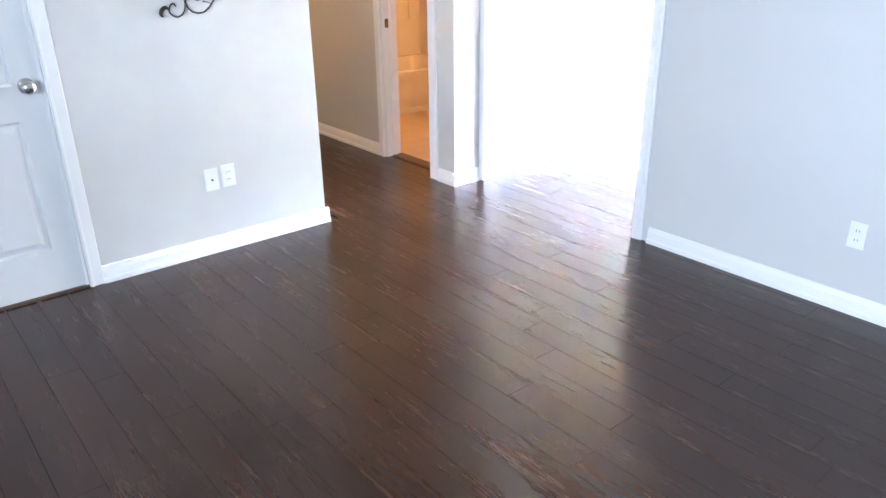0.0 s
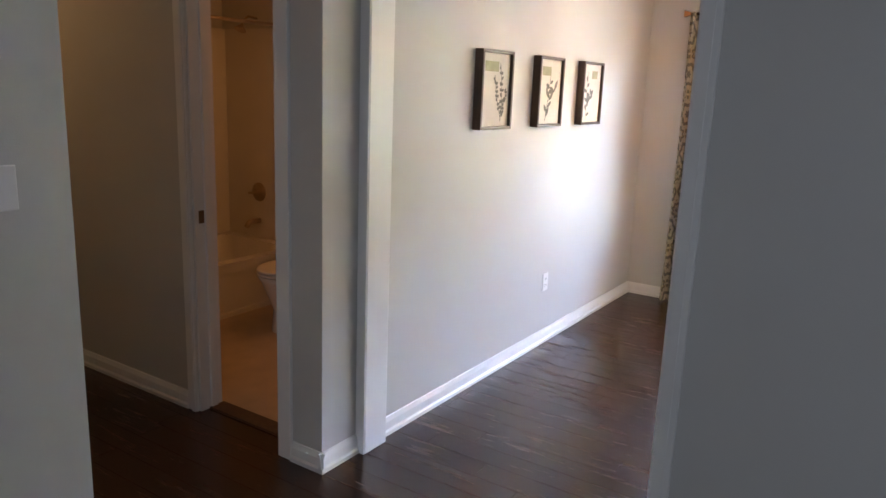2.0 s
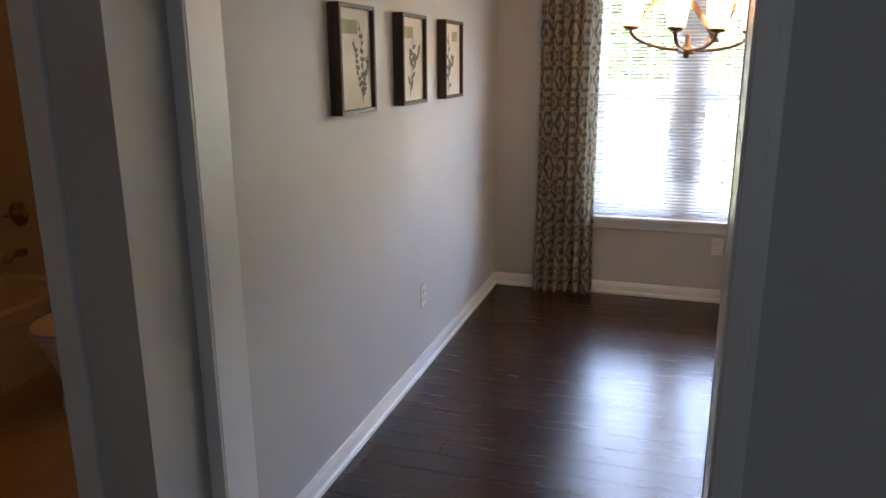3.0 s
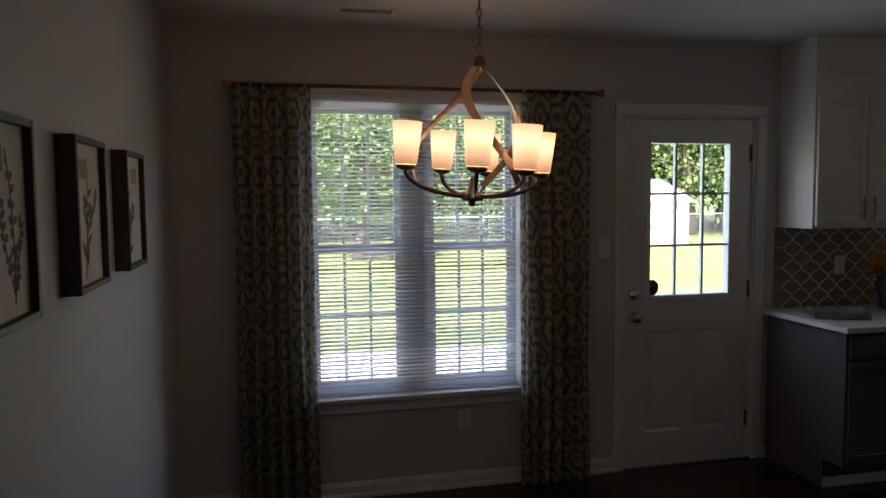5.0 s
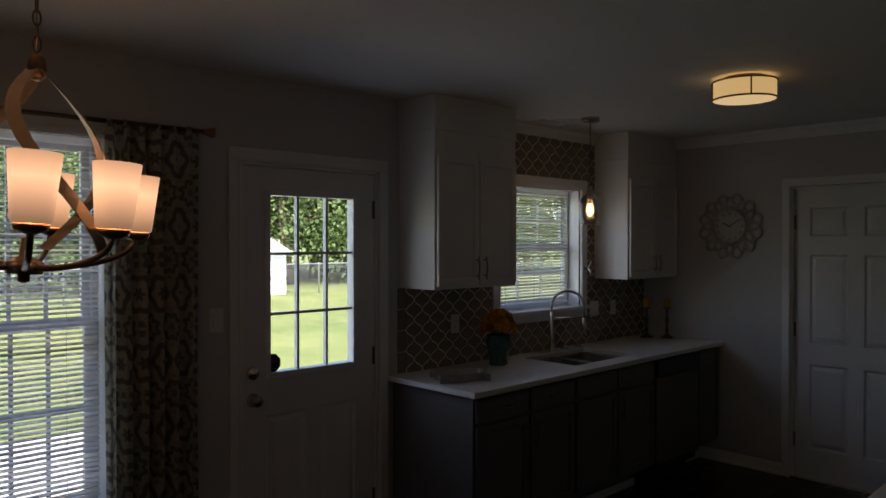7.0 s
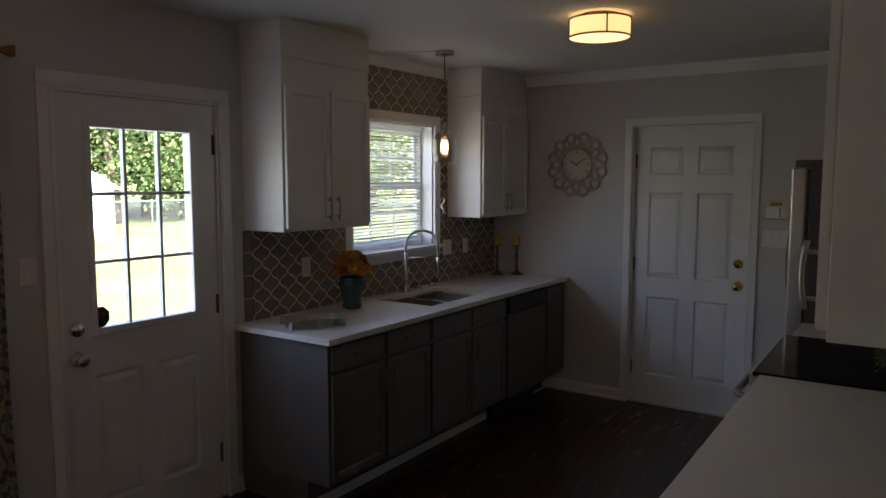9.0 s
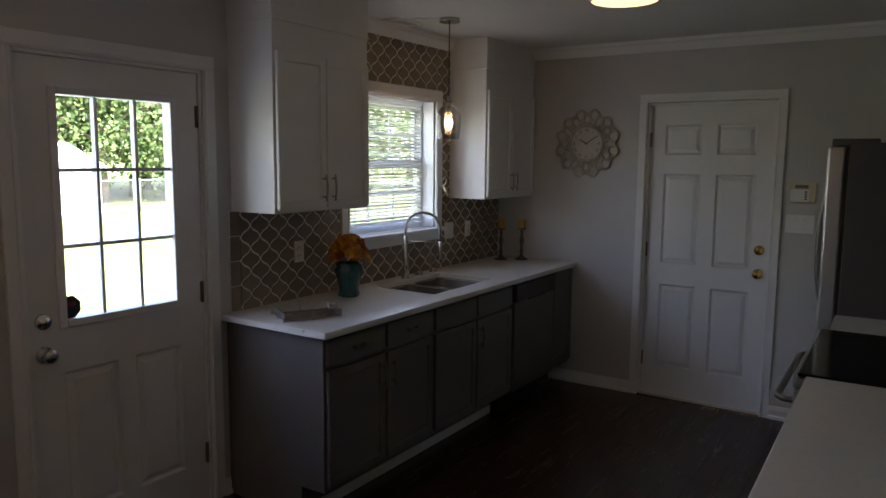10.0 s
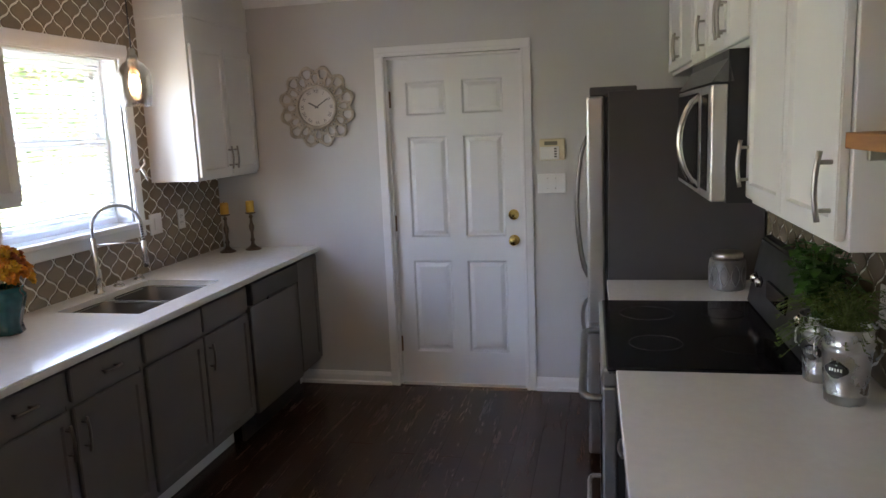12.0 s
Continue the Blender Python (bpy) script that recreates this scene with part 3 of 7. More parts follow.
# ---- windows and blinds ----


def sash_window(name, label, m, w, h, depth=0.09, cols=3):
    """A vinyl double-hung window, each sash divided into cols by two panes."""
    ob = thing(name, label, "window", m, kind="structure")
    f = 0.030
    bm = B()
    for a in ((0, f, 0, h), (w - f, w, 0, h), (f, w - f, 0, f), (f, w - f, h - f, h)):
        box(bm, a[0], depth, a[2], a[1], depth + 0.06, a[3])
    part("window_frame", bm, VINYLW, ob)
    for lo, hi, y in ((f, h / 2 + 0.02, depth + 0.004), (h / 2 - 0.02, h - f, depth + 0.032)):
        bm = B()
        s = 0.032
        for a in ((f, f + s, lo, hi), (w - f - s, w - f, lo, hi), (f + s, w - f - s, lo, lo + s), (f + s, w - f - s, hi - s, hi)):
            box(bm, a[0], y, a[2], a[1], y + 0.024, a[3])
        sash = part("sash", bm, VINYLW, ob)
        cz = (lo + hi) / 2
        xs = [f + s + (w - 2 * f - 2 * s) * k / cols for k in range(cols + 1)]
        for cx in xs[1:-1]:
            part("muntin", box(B(), cx - 0.008, y + 0.006, lo + s, cx + 0.008, y + 0.018, hi - s), VINYLW, sash)
        part("muntin", box(B(), f + s, y + 0.007, cz - 0.008, w - f - s, y + 0.017, cz + 0.008), VINYLW, sash)
        for x0, x1 in zip(xs, xs[1:]):
            for z0, z1 in ((lo + s, cz), (cz, hi - s)):
                p = part("pane", box(B(), x0 + 0.001, y + 0.011, z0 + 0.001, x1 - 0.001, y + 0.013, z1 - 0.001), GLASS, sash)
                p.visible_shadow = False
    return ob


def blind(name, label, m, w, h, y, pitch=0.0215, tilt=26.0):
    """A slatted blind hanging from a head rail; every slat its own piece."""
    ob = thing(name, label, "blind", m)
    part("head_rail", box(B(), 0.004, y - 0.016, h - 0.032, w - 0.004, y + 0.016, h - 0.001, 0.003), BLIND, ob)
    part("bottom_rail", box(B(), 0.006, y - 0.013, 0.006, w - 0.006, y + 0.013, 0.022, 0.004), BLIND, ob)
    bm = B()
    c, s = math.cos(radians(tilt)), math.sin(radians(tilt))
    rows = [[bm.verts.new((x, k * 0.0125 * c, k * 0.0125 * s + (0.0022 if k == 0 else 0))) for k in (-1, 0, 1)] for x in (0.006, w - 0.006)]
    for a in (0, 1):
        bm.faces.new((rows[0][a], rows[1][a], rows[1][a + 1], rows[0][a + 1]))
    bmesh.ops.solidify(bm, geom=list(bm.faces), thickness=0.0006)
    me = mesh_of("slat", bm, BLIND)
    z = 0.034
    while z < h - 0.04:
        s1 = new("slat", me)
        s1.parent = ob
        s1.matrix_local = pose(0, y, z, random.uniform(-2, 2), random.uniform(-0.05, 0.05), 0)
        z += pitch
    for k in range(3):
        x = w * (0.12 + 0.38 * k)
        part("ladder_cord", tube(B(), [(x, y - 0.014, 0.01), (x, y - 0.014, h - 0.02)], 0.0009, 4), BLIND, ob)
    return ob


ww = WIN[1] - WIN[0]
uw = (ww - 0.10) / 2
wh = WIN[3] - WIN[2]
sash_window("window_dining_left", "white double-hung window with divided panes", facing("-x", W, WIN[1], WIN[2]), uw, wh)
sash_window("window_dining_right", "white double-hung window with divided panes", facing("-x", W, WIN[0] + uw, WIN[2]), uw, wh)
setting("window_mullion", box(B(), W + 0.115, WIN[0] + uw, WIN[2], W + 0.15, WIN[0] + uw + 0.10, WIN[3]), VINYLW, "white post between the two dining windows", "window mullion")
sash_window("window_sink", "white double-hung window with divided panes", facing("-x", W, KWIN[1], KWIN[2]), KWIN[1] - KWIN[0], KWIN[3] - KWIN[2])
sash_window("window_living", "white double-hung living room window", facing("+y", 0.7, -3.0, 1.0), 0.8, 1.0, 0.04)
for hole in (WIN, KWIN):
    bm = box(B(), W - 0.002, hole[0], hole[2], W + 0.15, hole[0] + 0.008, hole[3])
    box(bm, W - 0.002, hole[1] - 0.008, hole[2], W + 0.15, hole[1], hole[3])
    box(bm, W - 0.002, hole[0] + 0.008, hole[3] - 0.008, W + 0.15, hole[1] - 0.008, hole[3])
    setting("window_reveal", bm, TRIM, "white painted window reveal", "trim")
blind("dining_window_blind", "white horizontal slat blind, lowered and open", facing("-x", W, WIN[1] - 0.012, WIN[2]), ww - 0.024, wh - 0.01, 0.045, tilt=20.0)
blind("sink_window_blind", "white horizontal slat blind, lowered and open", facing("-x", W, KWIN[1] - 0.012, KWIN[2] + 0.03), KWIN[1] - KWIN[0] - 0.10, KWIN[3] - KWIN[2] - 0.04, 0.045, tilt=34.0)

# ---- kitchen cabinets ----


def bar_handle(parent, x, z0, z1, y=0.0, material=None, level=False, out=0.022):
    """An arched bar pull on two posts; upright, or level from x to z1 when level is set."""
    pts = []
    for k in range(9):
        s = k / 8
        d = y - out - 0.007 * math.sin(math.pi * s)
        pts.append((x + (z1 - z0) * s, d, z0) if level else (x, d, z0 + (z1 - z0) * s))
    bm = tube(B(), pts, 0.0055, 8)
    for s in (0.16, 0.84):
        p = (x + (z1 - z0) * s, y, z0) if level else (x, y, z0 + (z1 - z0) * s)
        tube(bm, [p, (p[0], y - out - 0.006, p[2])], 0.0045, 8)
    return part("handle", bm, material or HANDLE, parent, "satin nickel bar handle")


def shaker_front(name, parent, x0, z0, x1, z1, material, y=0.0, rail=0.055):
    """A cabinet door or drawer front with a raised frame round a flat panel, front at y."""
    bm = B()
    t = 0.019
    if z1 - z0 < 0.2:
        rail = 0.0
    box(bm, x0, y, z0, x1, y + t, z1)
    if rail:
        face = min(bm.faces, key=lambda f: f.calc_center_median().y)
        bmesh.ops.inset_region(bm, faces=[face], thickness=rail, depth=0.0)
        bmesh.ops.inset_region(bm, faces=[face], thickness=0.007, depth=-0.009)
    edges = [e for e in bm.edges if e.calc_face_angle(0) > 1.2 and len(e.link_faces) == 2 and min(abs(v.co.x - q) for v in e.verts for q in (x0, x1)) < 1e-4 or e.calc_face_angle(0) > 1.2 and min(abs(v.co.z - q) for v in e.verts for q in (z0, z1)) < 1e-4]
    bmesh.ops.bevel(bm, geom=edges, offset=0.003, segments=2, affect="EDGES")
    return part(name, bm, material, parent)


def upper_cabinet(label, m, w, z0, z1, depth, doors, fascia, handles="pair", group="white wall cabinets", soffit=True):
    """A wall cabinet; z1 is the ceiling, fascia the height at which its doors end. Its door fronts lie at y = 0."""
    ob = thing("wall_cabinet", label, "cabinet", m, group=group)
    bm = box(B(), 0, 0.021, z0, w, depth, fascia + 0.145 if soffit else z1, 0.0015, 1)
    part("body", bm, CABW, ob)
    if soffit:
        part("soffit", box(B(), -0.003, 0.018, fascia + 0.146, w + 0.003, depth, z1), CABW, ob)
        part("moulding", box(B(), -0.006, 0.013, fascia + 0.138, w + 0.006, depth, fascia + 0.150, 0.003), CABW, ob)
    dw = w / doors
    for k in range(doors):
        a, b = k * dw + (0.012 if k == 0 else 0.003), (k + 1) * dw - (0.012 if k == doors - 1 else 0.003)
        d = shaker_front("door", ob, a, z0 + 0.018, b, fascia, CABW)
        side = {"pair": b - 0.03 if k == 0 else a + 0.03, "apart": a + 0.03 if k == 0 else b - 0.03, "right": b - 0.03, "left": a + 0.03}[handles]
        bar_handle(d, side, z0 + 0.05, z0 + 0.18)
    return ob


upper_cabinet("white two-door wall cabinet beside the sink window, up to the ceiling", facing("-x", 6.122, 0.152, 0), 0.677, 1.408, H, 0.318, 2, 2.15)
upper_cabinet("white two-door wall cabinet in the corner, up to the ceiling", facing("-x", 6.122, -1.785, 0), 0.712, 1.397, H, 0.318, 2, 2.133)
upper_cabinet("tall white two-door wall cabinet beside the microwave", facing("+x", 3.585, -0.352, 0), 0.80, 1.392, H, 0.333, 2, 2.41, "apart", soffit=False)
upper_cabinet("short white wall cabinet above the microwave", facing("+x", 3.585, -1.122, 0), 0.767, 1.835, H, 0.333, 2, 2.41, soffit=False)
upper_cabinet("short white wall cabinet beside the refrigerator", facing("+x", 3.585, -1.525, 0), 0.40, 1.835, H, 0.333, 1, 2.41, "right", soffit=False)
upper_cabinet("short white wall cabinet above the refrigerator", facing("+x", 3.585, -2.490, 0), 0.962, 1.86, H, 0.333, 2, 2.41, soffit=False)
upper_cabinet("white wall cabinet beyond the open shelves", RUN @ pose(*(RUN.inverted() @ Vector((3.583, 0.945, 0))), 0, 0, 90), 0.36, 1.392, H, 0.331, 1, 2.41, "right", soffit=False)


PULL = surf("dull_nickel", (0.24, 0.225, 0.21), 0.34, metal=1.0, var=0.06, scale=8)


def base_cabinet(label, m, w, fronts, depth=0.65, group="grey base cabinets", top=0.884):
    """A base cabinet, fronts at y = 0: (x0, z0, x1, z1, handle) with handle "level", "left", "right" or ""."""
    ob = thing("base_cabinet", label, "cabinet", m, group=group)
    bm = box(B(), 0, 0.021, 0.160, w, depth, top, 0.0015, 1)
    box(bm, 0, 0.165, 0.0, w, depth, 0.160)
    part("body", bm, CABG, ob)
    if top < 0.88:
        part("face_rail", box(B(), 0, 0.021, top + 0.001, w, 0.040, 0.884), CABG, ob)
    part("toe_board", box(B(), 0, 0.155, 0.0, w, 0.1645, 0.055, 0.002), TRIM, ob, "white painted toe strip")
    for x0, z0, x1, z1, h in fronts:
        d = shaker_front("drawer_front" if z1 - z0 < 0.2 else "door", ob, x0, z0, x1, z1, CABG)
        if h == "level":
            bar_handle(d, (x0 + x1) / 2 - 0.05, (z0 + z1) / 2, (z0 + z1) / 2 + 0.10, level=True, material=PULL)
        elif h:
            bar_handle(d, x1 - 0.03 if h == "right" else x0 + 0.03, z1 - 0.17, z1 - 0.04, material=PULL)
    return ob


DZ0, DZ1, OZ0, OZ1 = 0.748, 0.868, 0.185, 0.726
FX = 5.782
ob = base_cabinet("grey painted base cabinet with drawer and door, exposed end", facing("-x", FX, 0.207, 0), 0.43, [(0.012, DZ0, 0.422, DZ1, "level"), (0.012, OZ0, 0.422, OZ1, "right")])
base_cabinet("grey painted base cabinet with drawer and door", facing("-x", FX, -0.225, 0), 0.418, [(0.012, DZ0, 0.406, DZ1, "level"), (0.012, OZ0, 0.406, OZ1, "left")])
base_cabinet("grey painted sink cabinet with two false drawers and two doors", facing("-x", FX, -0.645, 0), 0.903, [(0.015, DZ0, 0.445, DZ1, ""), (0.457, DZ0, 0.890, DZ1, ""), (0.015, OZ0, 0.445, OZ1, ""), (0.457, OZ0, 0.890, OZ1, "left")], top=0.68)
base_cabinet("narrow grey painted end cabinet beside the dishwasher", facing("-x", FX, -2.166, 0), 0.33, [(0.012, OZ0, 0.32, DZ1, "")])
# right-hand run
for y0, w, fr in ((-1.52, 0.40, [(0.012, DZ0, 0.388, DZ1, "level"), (0.012, OZ0, 0.388, OZ1, "right")]), (-0.270, 0.60, [(0.012, DZ0, 0.588, DZ1, "level"), (0.012, OZ0, 0.588, OZ1, "right")]),
                  (0.332, 0.60, [(0.012, DZ0, 0.588, DZ1, "level"), (0.012, OZ0, 0.588, OZ1, "left")]), (0.934, 0.56, [(0.012, DZ0, 0.548, DZ1, "level"), (0.012, OZ0, 0.548, OZ1, "left")])):
    base_cabinet("grey painted base cabinet under the stove-side counter", facing("+x", 3.917, y0, 0), w, fr, 0.65)

# dishwasher
dw = thing("dishwasher", "stainless dishwasher with a black control strip, closed", "dishwasher", facing("-x", FX - 0.006, -1.552, 0))
part("body", box(B(), 0.004, 0.03, 0.10, 0.606, 0.60, 0.882), DARK, dw)
part("door", box(B(), 0.006, 0.0, 0.165, 0.604, 0.03, 0.752, 0.006), surf("dark_steel", (0.20, 0.195, 0.19), 0.38, metal=0.9, var=0.07, scale=2, fine=120, bump=0.05, stretch=(0.04, 0.04, 1)), dw)
part("control_panel", box(B(), 0.006, -0.012, 0.757, 0.604, 0.03, 0.872, 0.008), DARK, dw, "glossy black control strip")
part("grip", box(B(), 0.18, -0.016, 0.752, 0.43, 0.0, 0.772, 0.006), DARK, dw)
part("toe_panel", box(B(), 0.01, 0.10, 0.0, 0.60, 0.12, 0.098), DARK, dw)

# worktops with an undermount double sink
SX0, SX1, SY0, SY1 = 5.885, 6.30, -1.465, -0.80
bm = B()
for a in ((5.757, SX0, K, 0.243), (SX1, W - 0.0, K, 0.243), (SX0, SX1, K, SY0), (SX0, SX1, SY1, 0.243)):
    box(bm, a[0], a[2], 0.885, a[1], a[3], 0.915)
bmesh.ops.remove_doubles(bm, verts=bm.verts, dist=1e-5)
edges = [e for e in bm.edges if all(abs(v.co.x - 5.757) < 1e-4 for v in e.verts) or all(abs(v.co.y - 0.243) < 1e-4 for v in e.verts)]
bmesh.ops.bevel(bm, geom=[e for e in edges if len({round(v.co.z, 3) for v in e.verts}) == 1], offset=0.004, segments=2, affect="EDGES")
thing("worktop", "white quartz worktop with an undermount sink cut-out", "worktop", None, bm, QUARTZ)
for y0, y1 in ((-0.270, 1.50), (-1.52, -1.114)):
    thing("worktop", "white quartz worktop beside the stove" if y1 > 0 else "short white quartz worktop between stove and refrigerator", "worktop", RUN, box(B(), E1 + 0.009, y0, 0.885, 3.944, y1, 0.915, 0.004, 2), QUARTZ)
sink = thing("sink", "double-bowl stainless steel undermount sink", "sink", pose(0, 0, 0))


def bowl(bm, x0, y0, x1, y1, top, depth, r=0.06):
    rings = []
    for z, ins in ((top, -0.004), (top - 0.004, 0.0), (top - depth + 0.03, 0.012), (top - depth + 0.006, 0.03), (top - depth, 0.06)):
        ring = []
        for cx, cy, a0 in ((x1 - r, y1 - r, 0), (x0 + r, y1 - r, 90), (x0 + r, y0 + r, 180), (x1 - r, y0 + r, 270)):
            for k in range(6):
                a = radians(a0 + 18 * k)
                q = max(0.004, r - ins * 0.5)
                ring.append(bm.verts.new((cx + (q) * math.cos(a) - (ins * 0.5 if math.cos(a) > 0 else -ins * 0.5), cy + q * math.sin(a) - (ins * 0.5 if math.sin(a) > 0 else -ins * 0.5), z)))
        rings.append(ring)
    n = len(rings[0])
    for a, b in zip(rings, rings[1:]):
        for k in range(n):
            f = bm.faces.new((a[k], a[(k + 1) % n], b[(k + 1) % n], b[k]))
            f.smooth = True
    bm.faces.new(rings[-1])
    return bm


ym = -1.135
SINKS = surf("sink_steel", (0.15, 0.14, 0.13), 0.40, metal=1.0, var=0.10, scale=4, fine=120, bump=0.03)
part("bowl", bowl(B(), SX0 + 0.004, SY0 + 0.004, SX1 - 0.004, ym - 0.012, 0.889, 0.19), SINKS, sink)
part("bowl", bowl(B(), SX0 + 0.004, ym + 0.012, SX1 - 0.004, SY1 - 0.004, 0.889, 0.19), SINKS, sink)
bm = B()
for a in ((SX0 - 0.02, SX1 + 0.02, ym - 0.014, ym + 0.014), (SX0 - 0.02, SX0 + 0.006, SY0 - 0.02, SY1 + 0.02), (SX1 - 0.006, SX1 + 0.02, SY0 - 0.02, SY1 + 0.02), (SX0 + 0.006, SX1 - 0.006, SY0 - 0.02, SY0 + 0.007), (SX0 + 0.006, SX1 - 0.006, SY1 - 0.007, SY1 + 0.02)):
    box(bm, a[0], a[2], 0.880, a[1], a[3], 0.8845)
part("rim", bm, STEEL, sink)
for y in ((SY0 + ym) / 2, (SY1 + ym) / 2):
    part("drain", lathe(B(), [(0.044, 0.0), (0.044, 0.003), (0.034, 0.005), (0.012, 0.003)], Matrix.Translation(((SX0 + SX1) / 2, y, 0.700)), 20), CHROME, sink)

# spring-neck tap
tap = thing("kitchen_tap", "tall stainless spring-neck kitchen tap with two handles", "tap", pose(6.350, -1.155, 0.915))
part("base", lathe(B(), [(0.026, 0), (0.026, 0.006), (0.017, 0.012), (0.016, 0.075), (0.018, 0.080), (0.014, 0.088), (0.013, 0.27), (0.002, 0.272)], None, 18), CHROME, tap)
arc = [(0, 0, 0.26)]
for k in range(13):
    a = math.pi * k / 12
    arc.append((-0.085 + 0.085 * math.cos(a), -0.135 * (1 - math.cos(a)) / 2, 0.315 + 0.105 * math.sin(a)))
arc.append((-0.172, -0.139, 0.24))
part("hose", tube(B(), arc, 0.0066, 10), DARK, tap)
coil, total = [], len(arc) - 1
for k in range(total * 42):
    s = k / 42
    i = min(int(s), total - 1)
    p = Vector(arc[i]).lerp(Vector(arc[i + 1]), s - i)
    d = (Vector(arc[i + 1]) - Vector(arc[i])).normalized()
    u = d.cross(Vector((0.6, -1, 0)).normalized()).normalized()
    v = d.cross(u)
    a = k * 2 * math.pi / 7
    coil.append(p + (u * math.cos(a) + v * math.sin(a)) * 0.0092)
part("spring", tube(B(), coil, 0.0019, 5), STEEL, tap, "coiled stainless spring")
part("spray_head", lathe(B(), [(0.012, 0.0), (0.017, 0.004), (0.017, 0.03), (0.014, 0.06), (0.014, 0.125), (0.010, 0.13)], Matrix.Translation((-0.172, -0.139, 0.105)), 14), CHROME, tap)
part("support_arm", tube(B(), [(0, 0, 0.235), (-0.09, -0.07, 0.232), (-0.160, -0.129, 0.225)], 0.005, 8), CHROME, tap)
part("lever", tube(B(), [(0, 0, 0.055), (0.012, -0.042, 0.060), (0.02, -0.05, 0.11)], 0.0055, 8), CHROME, tap)
for x, y, label in ((6.360, -1.315, "small round stainless soap pump top beside the tap"), (6.355, -1.475, "small round stainless sink hole cap beside the tap")):
    c = thing("sink_fitting", label, "sink fitting", pose(x, y, 0.915))
    part("collar", lathe(B(), [(0.028, 0), (0.028, 0.005), (0.024, 0.010), (0.022, 0.011)], None, 20), CHROME, c)
    part("cap", lathe(B(), [(0.021, 0.011), (0.021, 0.024), (0.016, 0.029), (0.002, 0.030)], None, 20), CHROME, c)

# ---- tiled splashbacks: lantern tiles in white grout ----
TW, TH = 0.128, 0.116


def lantern_outline(w, h, n=7):
    """One lantern tile's outline: S-shaped sides that meet in narrow necks."""
    ln = math.hypot(w, h)
    nx, nz = h / ln, w / ln                     # outward from the upper right side
    gap = 0.0054
    q = []
    for k in range(n):
        s = k / (n - 1)
        d = 0.0044 * math.sin(2 * math.pi * s) - gap
        q.append([w / 2 * (1 - s) + nx * d, h / 2 * s + nz * d])
    q[0], q[-1] = [w / 2 - gap / nx, 0.0], [0.0, h / 2 - gap / nz]
    pts = [tuple(p) for p in q] + [(-x, z) for x, z in reversed(q[:-1])]
    pts += [(x, -z) for x, z in reversed(pts[1:-1])]
    return pts


tile_meshes = {}


def tile_mesh(clip):
    """A tile cut to the rectangle clip (x0, z0, x1, z1) round its middle; None when little is left."""
    key = tuple(round(v, 3) for v in clip)
    if key not in tile_meshes:
        bm = B()
        vs = [bm.verts.new((x, 0, z)) for x, z in lantern_outline(TW, TH, 9)]
        bm.faces.new(vs)
        for co, no in (((clip[0], 0, 0), (-1, 0, 0)), ((clip[2], 0, 0), (1, 0, 0)), ((0, 0, clip[1]), (0, 0, -1)), ((0, 0, clip[3]), (0, 0, 1))):
            bmesh.ops.bisect_plane(bm, geom=bm.verts[:] + bm.edges[:] + bm.faces[:], plane_co=co, plane_no=no, clear_outer=True)
        if not bm.faces:
            tile_meshes[key] = None
            bm.free()
        else:
            got = bmesh.ops.extrude_face_region(bm, geom=list(bm.faces))
            bmesh.ops.translate(bm, vec=(0, -0.0045, 0), verts=[g for g in got["geom"] if isinstance(g, bmesh.types.BMVert)])
            tile_meshes[key] = mesh_of("tile", bm, TILE)
    return tile_meshes[key]


def splashback(label, m, rects, phase=0.0):
    """Grout bed and tiles over rectangles (x0, z0, x1, z1), viewer at -y."""
    ob = thing("splashback", label, "splashback", m, kind="structure")
    for r in rects:
        part("grout_bed", box(B(), r[0], -0.005, r[1], r[2], 0.0, r[3]), GROUT, ob)
        i0, i1 = int(r[0] / TW * 2) - 2, int(r[2] / TW * 2) + 3
        j0, j1 = int(r[1] / TH * 2) - 2, int(r[3] / TH * 2) + 3
        for i in range(i0, i1):
            for j in range(j0, j1):
                if (i + j) % 2:
                    continue
                x, z = i * TW / 2 + phase, j * TH / 2
                clip = (max(r[0] - x, -1) if r[0] > x - TW / 2 else -1, max(r[1] - z, -1) if r[1] > z - TH / 2 else -1,
                        r[2] - x if r[2] < x + TW / 2 else 1, r[3] - z if r[3] < z + TH / 2 else 1)
                if clip[0] >= TW / 2 - 0.008 or clip[1] >= TH / 2 - 0.008 or clip[2] <= 0.008 - TW / 2 or clip[3] <= 0.008 - TH / 2:
                    continue
                me = tile_mesh(clip)
                if me is None:
                    continue
                t = new("tile", me)
                t.parent = ob
                t.matrix_local = pose(x, -0.005, z)
    return ob


ky0 = 0.17     # local x runs along -y from here
sb = splashback("taupe lantern tile splashback with white grout round the sink window", facing("-x", W, ky0, 0),
           [(0.062, 0.915, 0.80, 1.41), (0.80, 0.915, ky0 + 1.672, 1.120), (ky0 + 1.672, 0.915, ky0 - K, 1.41), (0.690, 1.41, 0.80, H - 0.075), (0.80, 2.128, ky0 + 1.67, H - 0.075), (ky0 + 1.672, 1.41, ky0 + 1.83, H - 0.075)])
part("grout_bed", box(B(), 0.0, -0.005, 0.915, 0.062, 0.0, 1.41), GROUT, sb)
for k in range(4):      # plain edge tiles beside the door
    part("edge_tile", box(B(), 0.0, -0.0098, 0.917 + k * 0.1235, 0.059, -0.0052, 0.917 + k * 0.1235 + 0.1195, 0.002), TILE, sb)
splashback("taupe lantern tile splashback with white grout behind the stove", facing("+x", E1, -1.53, 0), [(0.0, 0.915, 3.03, 1.43)], 0.03)

